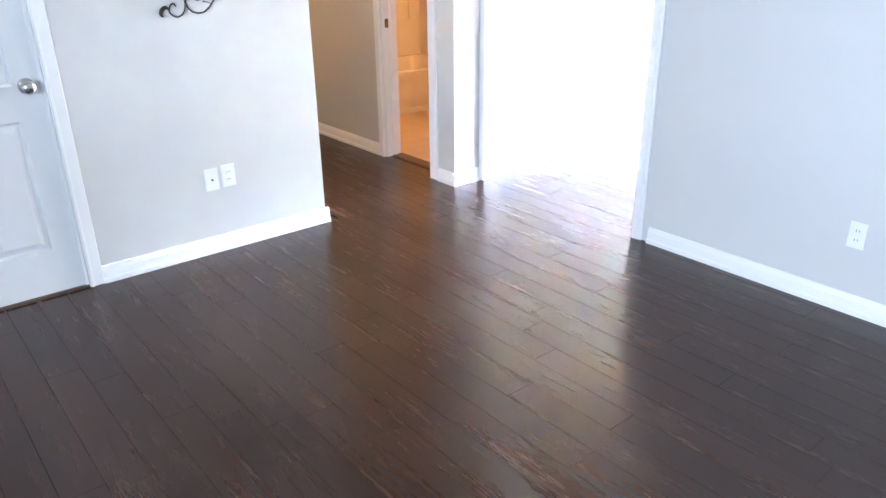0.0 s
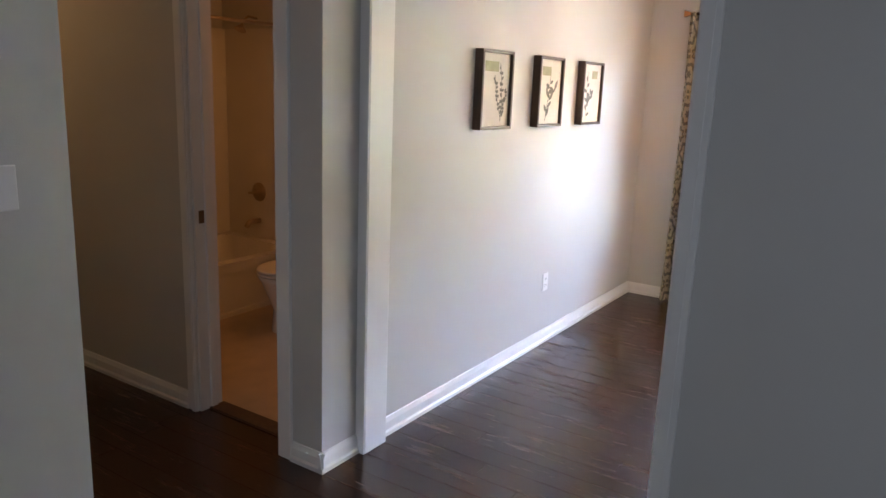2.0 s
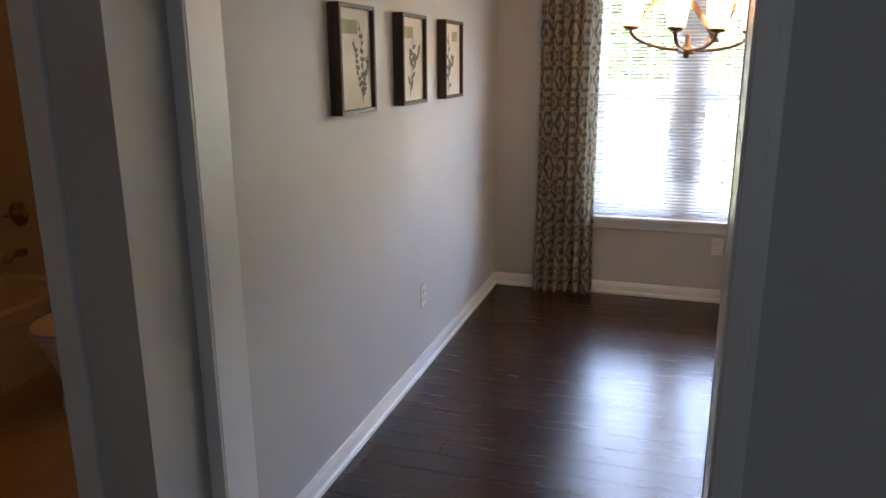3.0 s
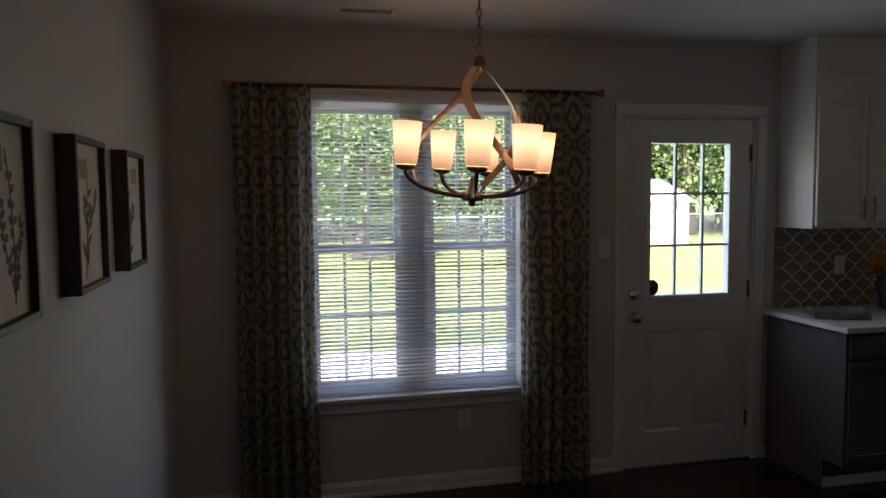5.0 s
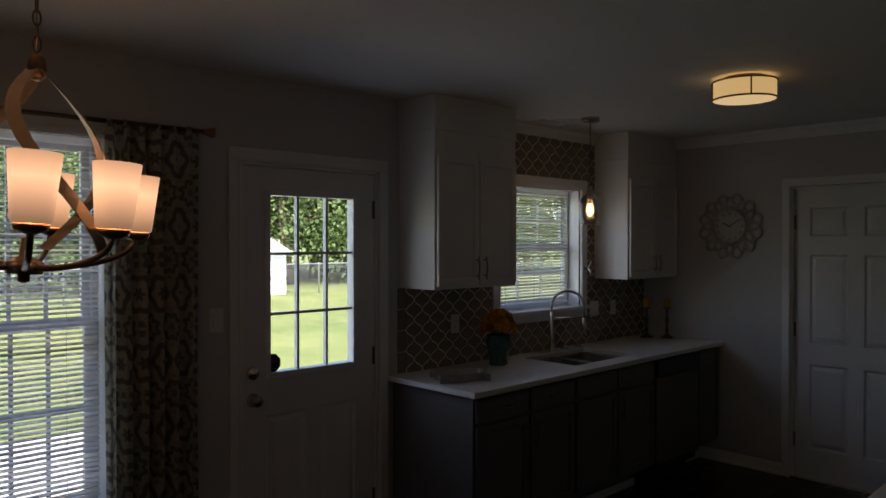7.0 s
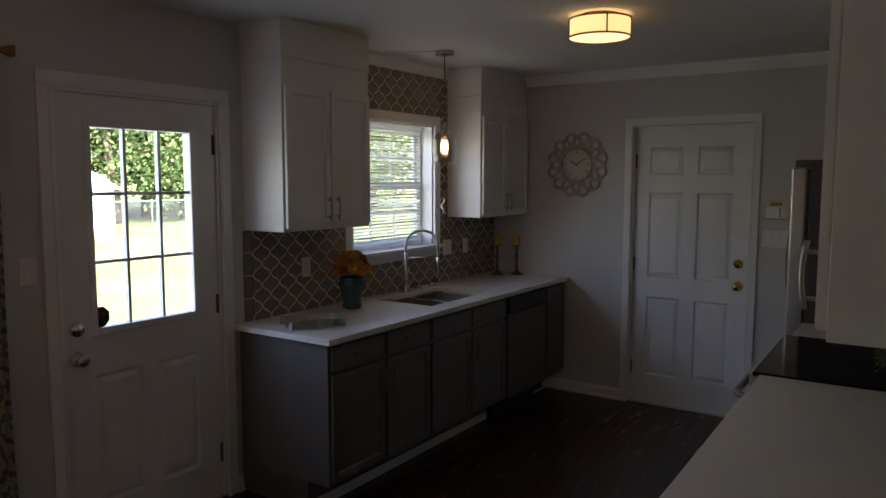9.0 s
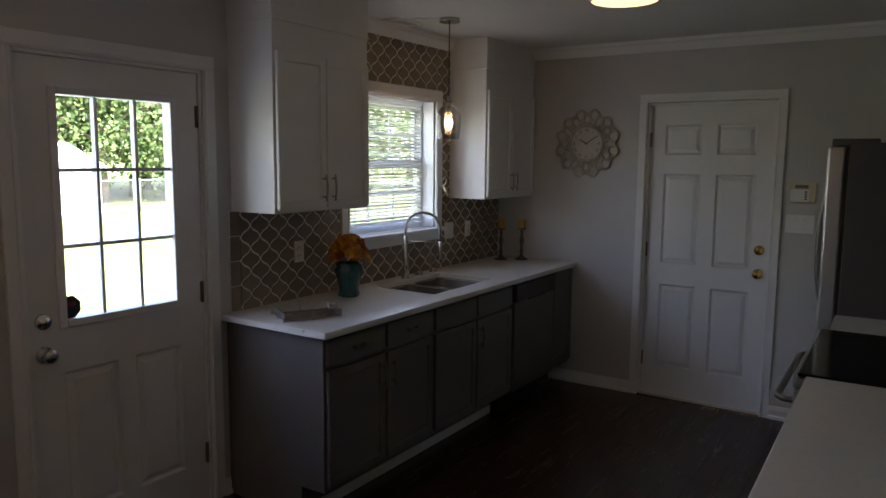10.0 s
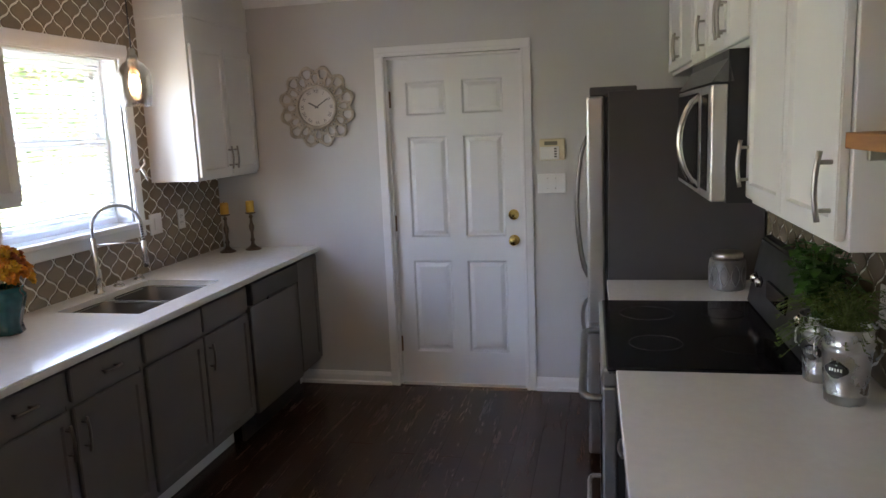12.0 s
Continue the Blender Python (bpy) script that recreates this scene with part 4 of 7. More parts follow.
# ---- plates on the walls ----


def plate(name, label, category, m, w, h, kind):
    ob = thing(name, label, category, m)
    part("cover", box(B(), -w / 2, -0.006, -h / 2, w / 2, 0, h / 2, 0.003), PLATE, ob)
    if kind == "toggle":
        n = max(1, round(w / 0.05) - (1 if w > 0.1 else 0))
        for k in range(n):
            x = (k - (n - 1) / 2) * 0.046
            part("toggle", box(B(), x - 0.005, -0.016, -0.004, x + 0.005, -0.006, 0.012, 0.002), PLATE, ob)
            for z in (-0.03, 0.03):
                part("screw", lathe(B(), [(0.003, 0), (0.0025, 0.0015)], Matrix.Translation((x, -0.006, z)) @ RX, 8), CHROME, ob)
    elif kind == "outlet":
        for z in (-0.020, 0.020):
            part("socket", lathe(B(), [(0.017, 0), (0.016, 0.002)], Matrix.Translation((0, -0.006, z)) @ RX, 14), PLATE, ob)
            for x in (-0.006, 0.006):
                part("slot", box(B(), x - 0.0012, -0.0088, z - 0.003, x + 0.0012, -0.0075, z + 0.006), DARK, ob)
    elif kind == "rocker":
        part("rocker", box(B(), -0.017, -0.010, -0.033, 0.017, -0.006, 0.033, 0.002), PLATE, ob)
    elif kind == "jack":
        part("jack", lathe(B(), [(0.006, 0), (0.005, 0.008)], Matrix.Translation((0, -0.006, 0)) @ RX, 12), BRASS, ob)
    return ob


plate("switch_plate", "white three-gang light switch plate on the grey wall", "light switch", facing("-y", 1.617, N, 1.295), 0.165, 0.115, "toggle")
plate("outlet_plate", "white cable outlet plate low on the grey wall", "outlet", facing("-y", 1.200, N, 0.390), 0.072, 0.115, "jack")
plate("outlet_plate", "white double power outlet low on the grey wall", "outlet", facing("-y", 1.290, N, 0.395), 0.072, 0.115, "outlet")
plate("outlet_plate", "white power outlet low on the dining side wall", "outlet", facing("-y", 4.862, N, 0.402), 0.072, 0.115, "outlet")
plate("outlet_plate", "white power outlet under the dining window", "outlet", facing("-x", W, 2.103, 0.381), 0.072, 0.115, "outlet")
plate("outlet_plate", "white power outlet low on the partition wall", "outlet", facing("-x", E0, 1.189, 0.349), 0.072, 0.115, "outlet")
plate("switch_plate", "white light switch plate beside the back door", "light switch", facing("-x", W, 1.277, 1.305), 0.072, 0.115, "rocker")
plate("switch_plate", "white three-gang light switch plate beside the kitchen door", "light switch", facing("+y", 4.273, K, 1.283), 0.165, 0.115, "toggle")
plate("outlet_plate", "white power outlet on the tiles by the flowers", "outlet", facing("-x", W - 0.010, -0.289, 1.168), 0.072, 0.115, "outlet")
plate("outlet_plate", "white wide switch plate on the tiles by the window", "outlet", facing("-x", W - 0.010, -1.776, 1.168), 0.115, 0.115, "rocker")
plate("outlet_plate", "white power outlet on the tiles near the corner", "outlet", facing("-x", W - 0.010, -2.032, 1.163), 0.072, 0.115, "outlet")
plate("outlet_plate", "white power outlet on the tiles behind the plants", "outlet", facing("+x", E1 + 0.010, -0.19, 1.13), 0.072, 0.115, "outlet")
al = thing("alarm_keypad", "cream alarm keypad with a white flip cover beside the door", "alarm keypad", facing("+y", 4.265, K, 1.481))
part("housing", box(B(), -0.074, -0.026, -0.062, 0.074, 0, 0.062, 0.006), CREAM, al)
part("flip_cover", box(B(), -0.070, -0.033, -0.058, 0.040, -0.026, 0.018, 0.003), PLATE, al)
part("display", box(B(), -0.045, -0.028, 0.026, 0.03, -0.0255, 0.048), surf("lcd", (0.16, 0.15, 0.11), 0.3), al)
bm = B()
for k in range(4):
    box(bm, 0.012, -0.0345, -0.045 + k * 0.015, 0.026, -0.033, -0.036 + k * 0.015)
part("printed_bars", bm, DARK, al)

# ---- refrigerator, stove, microwave ----
fr = thing("refrigerator", "stainless refrigerator with dark grey sides and curved handles", "refrigerator", facing("+x", 4.030, -2.445, 0))
part("cabinet", box(B(), 0.0, 0.095, 0.02, 0.912, 0.765, 1.765, 0.006), FRIDGE, fr)
for a, b in ((0.0, 0.453), (0.459, 0.912)):
    part("door", box(B(), a, 0.0, 0.70, b, 0.078, 1.745, 0.012, 3), STEEL, fr)
part("freezer_drawer", box(B(), 0.0, 0.0, 0.05, 0.912, 0.078, 0.69, 0.012, 3), STEEL, fr)
part("door_seal", box(B(), 0.01, 0.079, 0.06, 0.902, 0.094, 1.74), DARK, fr)
for x in (0.03, 0.86):
    part("hinge_cover", box(B(), x - 0.02, 0.015, 1.747, x + 0.035, 0.22, 1.785, 0.006), FRIDGE, fr)
for x in (0.405, 0.507):
    pts = [(x, 0.002 - 0.055 * math.sin(math.pi * k / 14) ** 0.6, 0.84 + 0.72 * k / 14) for k in range(15)]
    part("handle", tube(B(), pts, 0.011, 10), PULL, fr, "curved satin steel handle")
part("drawer_handle", tube(B(), [(0.08 + 0.75 * k / 14, 0.002 - 0.030 * math.sin(math.pi * k / 14) ** 0.5, 0.62) for k in range(15)], 0.011, 10), PULL, fr)
part("grille", box(B(), 0.02, 0.06, 0.0, 0.89, 0.10, 0.045), DARK, fr)

rg = thing("stove", "stainless electric stove with a black glass top and back console", "stove", facing("+x", 3.970, -1.110, 0))
w = 0.836
part("body", box(B(), 0.0, 0.03, 0.03, w, 0.64, 0.895), DARK, rg)
part("glass_top", box(B(), 0.0, -0.002, 0.896, w, 0.60, 0.921, 0.006), BLACKG, rg, "glossy black glass cooktop")
part("front_trim", box(B(), 0.0, -0.014, 0.862, w, 0.03, 0.9165, 0.008, 3), STEELH, rg)
od = part("oven_door", box(B(), 0.004, -0.012, 0.255, w - 0.004, 0.028, 0.856, 0.006), STEELH, rg)
part("window", box(B(), 0.13, -0.015, 0.42, w - 0.13, -0.011, 0.70, 0.002), BLACKG, od)
pts = [(0.05, -0.012, 0.805), (0.052, -0.05, 0.806), (0.075, -0.068, 0.806)] + [(0.11 + (w - 0.22) * k / 6, -0.072, 0.806) for k in range(7)] + [(w - 0.075, -0.068, 0.806), (w - 0.052, -0.05, 0.806), (w - 0.05, -0.012, 0.805)]
part("handle", tube(B(), pts, 0.0135, 10), PULL, od, "thick satin steel handle")
dr = part("drawer", box(B(), 0.004, -0.010, 0.06, w - 0.004, 0.028, 0.247, 0.006), STEELH, rg)
part("handle", tube(B(), [(p[0], p[1] * 0.8, p[2] - 0.625) for p in pts], 0.010, 10), CHROME, dr)
bm = B()
vs = [bm.verts.new(p) for p in ((0, 0.55, 0.92), (0, 0.60, 1.175), (0, 0.64, 1.185), (0, 0.64, 0.92), (w, 0.55, 0.92), (w, 0.60, 1.175), (w, 0.64, 1.185), (w, 0.64, 0.92))]
for f in ((0, 1, 2, 3), (7, 6, 5, 4), (0, 4, 5, 1), (1, 5, 6, 2), (2, 6, 7, 3), (3, 7, 4, 0)):
    bm.faces.new([vs[i] for i in f])
bmesh.ops.bevel(bm, geom=list(bm.edges), offset=0.008, segments=2, affect="EDGES")
con = part("console", bm, DARK, rg, "sloped black control console")
tilt = Matrix.Rotation(radians(103), 4, "X")
for x in (0.07, 0.15, w - 0.15, w - 0.07):
    part("knob", lathe(B(), [(0.022, 0), (0.021, 0.014), (0.015, 0.026), (0.002, 0.027)], Matrix.Translation((x, 0.574, 1.03)) @ tilt, 16), CHROME, con, "satin steel knob")
part("display", box(B(), 0.27, 0.560, 1.0, 0.52, 0.572, 1.06), BLACKG, con)
for k in range(4):
    cx, cy, r = ((0.2, 0.16, 0.10), (0.58, 0.16, 0.085), (0.2, 0.43, 0.075), (0.58, 0.43, 0.10))[k]
    bm = B()
    tube(bm, [(cx + r * math.cos(2 * math.pi * i / 40), cy + r * math.sin(2 * math.pi * i / 40), 0.9211) for i in range(40)], 0.0009, 4, closed=True)
    part("burner_ring", bm, surf("grey_ring_print", (0.009, 0.009, 0.009), 0.14), rg)

mw = thing("microwave", "stainless over-stove microwave with a black case and bowed handle", "microwave", facing("+x", 3.680, -1.115, 1.393))
part("case", box(B(), 0.0, 0.045, 0.0, 0.765, 0.42, 0.428), DARK, mw)
part("door", box(B(), 0.0, 0.0, 0.004, 0.57, 0.045, 0.335, 0.006), STEEL, mw)
part("window", box(B(), 0.012, -0.004, 0.02, 0.515, 0.002, 0.32, 0.002), BLACKG, mw, "dark glass window")
part("control_panel", box(B(), 0.573, 0.0, 0.004, 0.765, 0.045, 0.335, 0.006), STEEL, mw)
part("keypad", box(B(), 0.595, -0.003, 0.03, 0.712, 0.001, 0.31, 0.002), BLACKG, mw)
bm = B()
vs = [bm.verts.new(p) for p in ((0, 0.0, 0.340), (0, 0.045, 0.405), (0, 0.06, 0.340), (0.765, 0.0, 0.340), (0.765, 0.045, 0.405), (0.765, 0.06, 0.340))]
for f in ((0, 1, 2), (5, 4, 3), (0, 3, 4, 1), (1, 4, 5, 2), (2, 5, 3, 0)):
    bm.faces.new([vs[i] for i in f])
part("vent_hood", bm, surf("dark_brushed_steel", (0.20, 0.195, 0.19), 0.35, metal=1.0, var=0.07, scale=2, fine=120, bump=0.05), mw)
part("handle", tube(B(), [(0.535, 0.004 - 0.062 * math.sin(math.pi * k / 14) ** 0.55, 0.03 + 0.28 * k / 14) for k in range(15)], 0.010, 10), CHROME, mw, "bowed satin steel handle")

# ---- open shelves ----
for z in (1.605, 1.915):
    sh = thing("wooden_shelf", "honey-coloured wooden shelf between the white cabinets", "shelf", RUN @ pose(E1, 0.450, z), group="open kitchen shelves")
    part("board", box(B(), 0.002, 0.001, -0.028, 0.330, 0.490, 0.0, 0.002), SHELFW, sh)
    part("bracket", box(B(), 0.265, 0.002, -0.050, 0.295, 0.018, -0.0285, 0.002), STEEL, sh)
    part("bracket", box(B(), 0.265, 0.473, -0.050, 0.295, 0.489, -0.0285, 0.002), STEEL, sh)
orn = thing("wire_ornament", "grey metal heart-shaped ornament on the wooden shelf", "ornament", RUN @ pose(3.42, 0.66, 1.6055))
pts = []
for k in range(36):
    a = 2 * math.pi * k / 36
    pts.append((0.0, 0.0062 * 16 * math.sin(a) ** 3, 0.112 + 0.0062 * (13 * math.cos(a) - 5 * math.cos(2 * a) - 2 * math.cos(3 * a) - math.cos(4 * a))))
part("heart", tube(B(), pts, 0.0075, 8, closed=True), FRIDGE, orn)
part("foot", box(B(), -0.02, -0.05, 0.0, 0.02, 0.05, 0.010, 0.003), FRIDGE, orn)

# ---- ceiling fixtures ----
SHADE = glow("lit_frosted_shade", (1.0, 0.56, 0.32), SHADE_E, (0.8, 0.66, 0.5))
_n, _l = SHADE.node_tree.nodes, SHADE.node_tree.links
_tc, _sp = _n.new("ShaderNodeTexCoord"), _n.new("ShaderNodeSeparateXYZ")
_l.new(_tc.outputs["Object"], _sp.inputs[0])
_d = math_node(_n, _l, "ABSOLUTE", math_node(_n, _l, "SUBTRACT", _sp.outputs[2], 1.815))      # brightest at the bulb's height
_g = math_node(_n, _l, "POWER", math_node(_n, _l, "SUBTRACT", 1.0, math_node(_n, _l, "MULTIPLY", _d, 7.5)), 1.6)
_l.new(math_node(_n, _l, "MULTIPLY", _g, SHADE_E * 1.7), SHADE.node_tree.nodes["Principled BSDF"].inputs["Emission Strength"])
CH = Vector((5.166, 2.385, 0.0))
ch = thing("chandelier", "bronze six-light chandelier with lit frosted glass shades", "chandelier", pose(CH.x, CH.y, 0))
part("canopy", lathe(B(), [(0.062, H - 0.028), (0.066, H - 0.024), (0.066, H - 0.004), (0.060, H)], None, 28), BRONZE, ch)
part("loop", lathe(B(), [(0.010, H - 0.05), (0.012, H - 0.04), (0.008, H - 0.028)], None, 12), BRONZE, ch)
z = H - 0.045
k = 0
while z > 2.125:
    pts = [(0.0085 * math.cos(a), 0, z - 0.019 + 0.019 * math.sin(a)) for a in [2 * math.pi * i / 14 for i in range(14)]]
    if k % 2:
        pts = [(0, p[0], p[2]) for p in pts]
    part("chain_link", tube(B(), pts, 0.0022, 6, closed=True), BRONZE, ch)
    z -= 0.031
    k += 1
part("cord", tube(B(), [(0.003, 0.003, H - 0.03), (0.004, -0.003, 2.27), (0.002, 0.003, 2.09)], 0.0022, 6), NICKEL, ch)
part("top_hub", lathe(B(), [(0.004, 2.095), (0.016, 2.088), (0.020, 2.065), (0.017, 2.045), (0.008, 2.038)], None, 16), BRONZE, ch)
part("bottom_hub", lathe(B(), [(0.004, 1.604), (0.012, 1.608), (0.012, 1.622), (0.036, 1.624), (0.038, 1.648), (0.030, 1.652), (0.012, 1.662), (0.009, 1.70), (0.002, 1.702)], None, 20), NICKEL, ch)
for k, turn in enumerate((167.3, 205.1, 275.6, 333.6, 13.1, 101.6)):
    az = radians(turn)
    c, s = math.cos(az), math.sin(az)
    pts = []
    for i in range(13):
        u = i / 12
        r = 0.018 + 0.222 * math.sin(u * math.pi / 2)
        zz = 1.637 + 0.075 * (1 - math.cos(u * math.pi / 2))
        pts.append((r * c, r * s, zz))
    part("arm", tube(B(), pts, 0.0075, 10, flat=0.8), BRONZE, ch)
    m = Matrix.Translation((0.240 * c, 0.240 * s, 0))
    part("cup", lathe(B(), [(0.009, 1.708), (0.030, 1.717), (0.032, 1.726), (0.028, 1.729)], m, 18), BRONZE, ch)
    part("shade", lathe(B(), [(0.033, 1.729), (0.036, 1.733), (0.047, 1.862), (0.0445, 1.862), (0.034, 1.737)], m, 24, cap=False), SHADE, ch, "lit frosted glass shade")
    part("bulb", ball(B(), m @ Vector((0, 0, 1.80)), 0.024, 2, (1, 1, 1.3)), glow("lit_bulb", (1.0, 0.56, 0.26), SHADE_E * 25), ch)
    if k % 2 == 0:
        az2 = radians(120 * (k // 2))
        pts = []
        for i in range(15):
            u = i / 14
            a = az2 + radians(94) * u
            r = 0.012 + 0.190 * math.sin(u * math.pi * 0.62)
            pts.append((r * math.cos(a), r * math.sin(a), 2.060 - 0.385 * u))
        bm = B()
        rows = []
        for i, p in enumerate(pts):
            p = Vector(p)
            d = (Vector(pts[min(i + 1, 14)]) - Vector(pts[max(i - 1, 0)])).normalized()
            side = Vector((-p.y, p.x, 0)).normalized()
            nrm = d.cross(side).normalized() * 0.002
            rows.append([bm.verts.new(p + side * q + nrm * e) for q, e in ((-0.015, -1), (0.015, -1), (0.015, 1), (-0.015, 1))])
        for a, b in zip(rows, rows[1:]):
            for q in range(4):
                bm.faces.new((a[q], a[(q + 1) % 4], b[(q + 1) % 4], b[q]))
        bm.faces.new(rows[0]), bm.faces.new(rows[-1])
        part("strap", bm, NICKEL, ch, "flat bronze strap")

# it hangs a little askew
d = Vector((0.93, -0.37, 0)).normalized()
lean = Matrix.Translation((0, 0, 1.790)) @ Matrix.Rotation(radians(3.5), 4, d) @ Matrix.Scale(1.1, 4) @ Matrix.Translation((0, 0, -1.80))
for ob in ch.children:
    if ob.name.split(".")[0] in ("canopy", "loop", "chain_link", "cord"):
        ob.matrix_basis = Matrix.Translation((d.y * 0.018, -d.x * 0.018, 0))
    else:
        ob.matrix_basis = lean

KL = thing("ceiling_light", "round drum ceiling light with a lit cream shade", "ceiling light", pose(4.812, -0.690, H))
part("base", lathe(B(), [(0.10, -0.03), (0.10, 0.0)], None, 28), BRONZE, KL)
part("shade", lathe(B(), [(0.147, -0.022), (0.147, -0.108)], None, 36, cap=False), glow("lit_drum_shade", (1.0, 0.70, 0.30), DRUM_E, (0.75, 0.62, 0.42)), KL, "lit cream drum shade")
part("diffuser", lathe(B(), [(0.144, -0.109), (0.144, -0.106)], None, 36), glow("lit_diffuser", (1.0, 0.76, 0.40), DRUM_E * 1.2), KL)
for z in (-0.022, -0.108):
    part("rim", tube(B(), [(0.150 * math.cos(2 * math.pi * i / 40), 0.150 * math.sin(2 * math.pi * i / 40), z) for i in range(40)], 0.0045, 6, closed=True), BRONZE, KL)
for k in range(4):
    a = radians(35 + 90 * k)
    part("strap", tube(B(), [(0.150 * math.cos(a), 0.150 * math.sin(a), -0.108), (0.150 * math.cos(a), 0.150 * math.sin(a), -0.022)], 0.004, 6), BRONZE, KL)
point_lamp("drum_lamp", (4.812, -0.690, H - 0.018), DRUM_UP, WARM, 0.02)

PN = thing("pendant_light", "clear glass bell pendant with a lit bulb over the sink", "pendant light", pose(6.018, -1.128, H))
part("canopy", lathe(B(), [(0.058, -0.022), (0.060, -0.018), (0.060, 0.0)], None, 28), CHROME, PN)
part("cord", tube(B(), [(0, 0, -0.02), (0, 0, -0.445)], 0.0032, 8), DARK, PN)
part("socket", lathe(B(), [(0.021, -0.52), (0.021, -0.475), (0.017, -0.470), (0.017, -0.445), (0.006, -0.44)], None, 18), CHROME, PN)
part("lamp_holder", lathe(B(), [(0.014, -0.555), (0.014, -0.52)], None, 14), NICKEL, PN)
part("shade", lathe(B(), [(0.021, -0.470), (0.024, -0.492), (0.046, -0.510), (0.068, -0.538), (0.075, -0.570), (0.073, -0.63), (0.064, -0.692), (0.060, -0.692), (0.069, -0.63), (0.071, -0.570), (0.064, -0.540), (0.043, -0.514), (0.020, -0.494)], None, 32, cap=False), CLEAR, PN, "clear glass bell shade").visible_shadow = False
# metal ring that imitates the bright glint along the glass rim
part("shade_lip", tube(B(), [(0.064 * math.cos(2 * math.pi * i / 32), 0.064 * math.sin(2 * math.pi * i / 32), -0.692) for i in range(32)], 0.0014, 5, closed=True), CHROME, PN)
part("bulb", lathe(B(), [(0.010, -0.552), (0.016, -0.565), (0.025, -0.59), (0.024, -0.61), (0.014, -0.632), (0.002, -0.642)], None, 18), glow("lit_pendant_bulb", (1.0, 0.62, 0.30), BULB_E), PN, "glowing bulb")
part("ceiling_wire", tube(B(), [(0.01, 0.02, -0.006), (0.14, 0.10, -0.005), (0.30, 0.17, -0.006), (0.36, 0.19, -0.004)], 0.003, 6), TRIM, PN)


def vent(label, m, w, d):
    ob = thing("ceiling_vent", label, "ceiling vent", m)
    bm = B()
    for a in ((0, w, 0, 0.018), (0, w, d - 0.018, d), (0, 0.018, 0.018, d - 0.018), (w - 0.018, w, 0.018, d - 0.018)):
        box(bm, a[0], a[2], -0.008, a[1], a[3], 0.0, 0.002)
    part("frame", bm, TRIM, ob)
    part("backing", box(B(), 0.018, 0.018, -0.001, w - 0.018, d - 0.018, 0.0), DARK, ob)
    n = int(w / 0.014)
    for k in range(2, n - 1):
        part("slat", box(B(), k * 0.014, 0.018, -0.007, k * 0.014 + 0.0035, d - 0.018, -0.0012), TRIM, ob)


vent("white slatted ceiling vent near the dining window", pose(6.13, 2.52, H, 0, 0, 90), 0.28, 0.12)
vent("white slatted ceiling vent above the sink", pose(6.36, -1.19, H, 0, 0, 90), 0.25, 0.11)

# ---- wall clock ----
ck = thing("wall_clock", "round clock in a pierced whitewashed wooden frame", "clock", facing("+y", 5.705, K, 1.790))
WASH = surf("whitewashed_wood", (0.50, 0.46, 0.38), 0.7, var=0.30, scale=14, fine=90, bump=0.4)
ring = lambda r, n, y: [(r * math.cos(2 * math.pi * i / n), y, r * math.sin(2 * math.pi * i / n)) for i in range(n)]
part("face", lathe(B(), [(0.122, 0.006), (0.122, 0.014)], RX, 40), surf("clock_paper", (0.60, 0.57, 0.52), 0.6, var=0.06, scale=9), ck)
part("inner_ring", tube(B(), ring(0.126, 48, -0.018), 0.011, 8, closed=True), WASH, ck)
for k in range(12):
    a = 2 * math.pi * k / 12
    for spread, r0, r1, wd in ((0.0, 0.136, 0.200, 0.023), (math.pi / 12, 0.160, 0.246, 0.030), (math.pi / 12, 0.134, 0.172, 0.012)):
        b = a + spread
        rad, tan = Vector((math.cos(b), 0, math.sin(b))), Vector((-math.sin(b), 0, math.cos(b)))
        pts = []
        for i in range(18):
            u = 2 * math.pi * i / 18
            pts.append(rad * ((r0 + r1) / 2 + (r1 - r0) / 2 * math.cos(u)) + tan * (wd * math.sin(u) * (1 + 0.35 * math.cos(u))) + Vector((0, -0.014, 0)))
        part("carved_loop", tube(B(), pts, 0.0075, 6, closed=True), WASH, ck)
    b = a + math.pi / 12
    pts = []
    for i in range(9):
        u = -1 + 2 * i / 8
        bb = b + u * math.pi / 12
        pts.append((math.cos(bb) * (0.238 - 0.030 * abs(u) ** 1.6), -0.013, math.sin(bb) * (0.238 - 0.030 * abs(u) ** 1.6)))
    part("carved_edge", tube(B(), pts, 0.0085, 6), WASH, ck)


def text_mesh(body, size, material, parent, m):
    cu = bpy.data.curves.new("numeral", "FONT")
    cu.body, cu.size, cu.align_x, cu.align_y, cu.extrude = body, size, "CENTER", "CENTER", 0.0003
    tmp = bpy.data.objects.new("numeral", cu)
    me = bpy.data.meshes.new_from_object(tmp)
    bpy.data.objects.remove(tmp)
    me.materials.append(material)
    ob = new("numeral", me)
    ob.parent = parent
    ob.matrix_local = m
    return ob


NUM = surf("grey_numerals", (0.13, 0.12, 0.11), 0.6)
for k, body in enumerate(("XII", "I", "II", "III", "IIII", "V", "VI", "VII", "VIII", "IX", "X", "XI")):
    a = radians(90 - 30 * k)
    text_mesh(body, 0.030, NUM, ck, Matrix.Translation((0.094 * math.cos(a), -0.0150, 0.094 * math.sin(a))) @ RX @ Matrix.Rotation(-radians(30 * k), 4, "Z"))
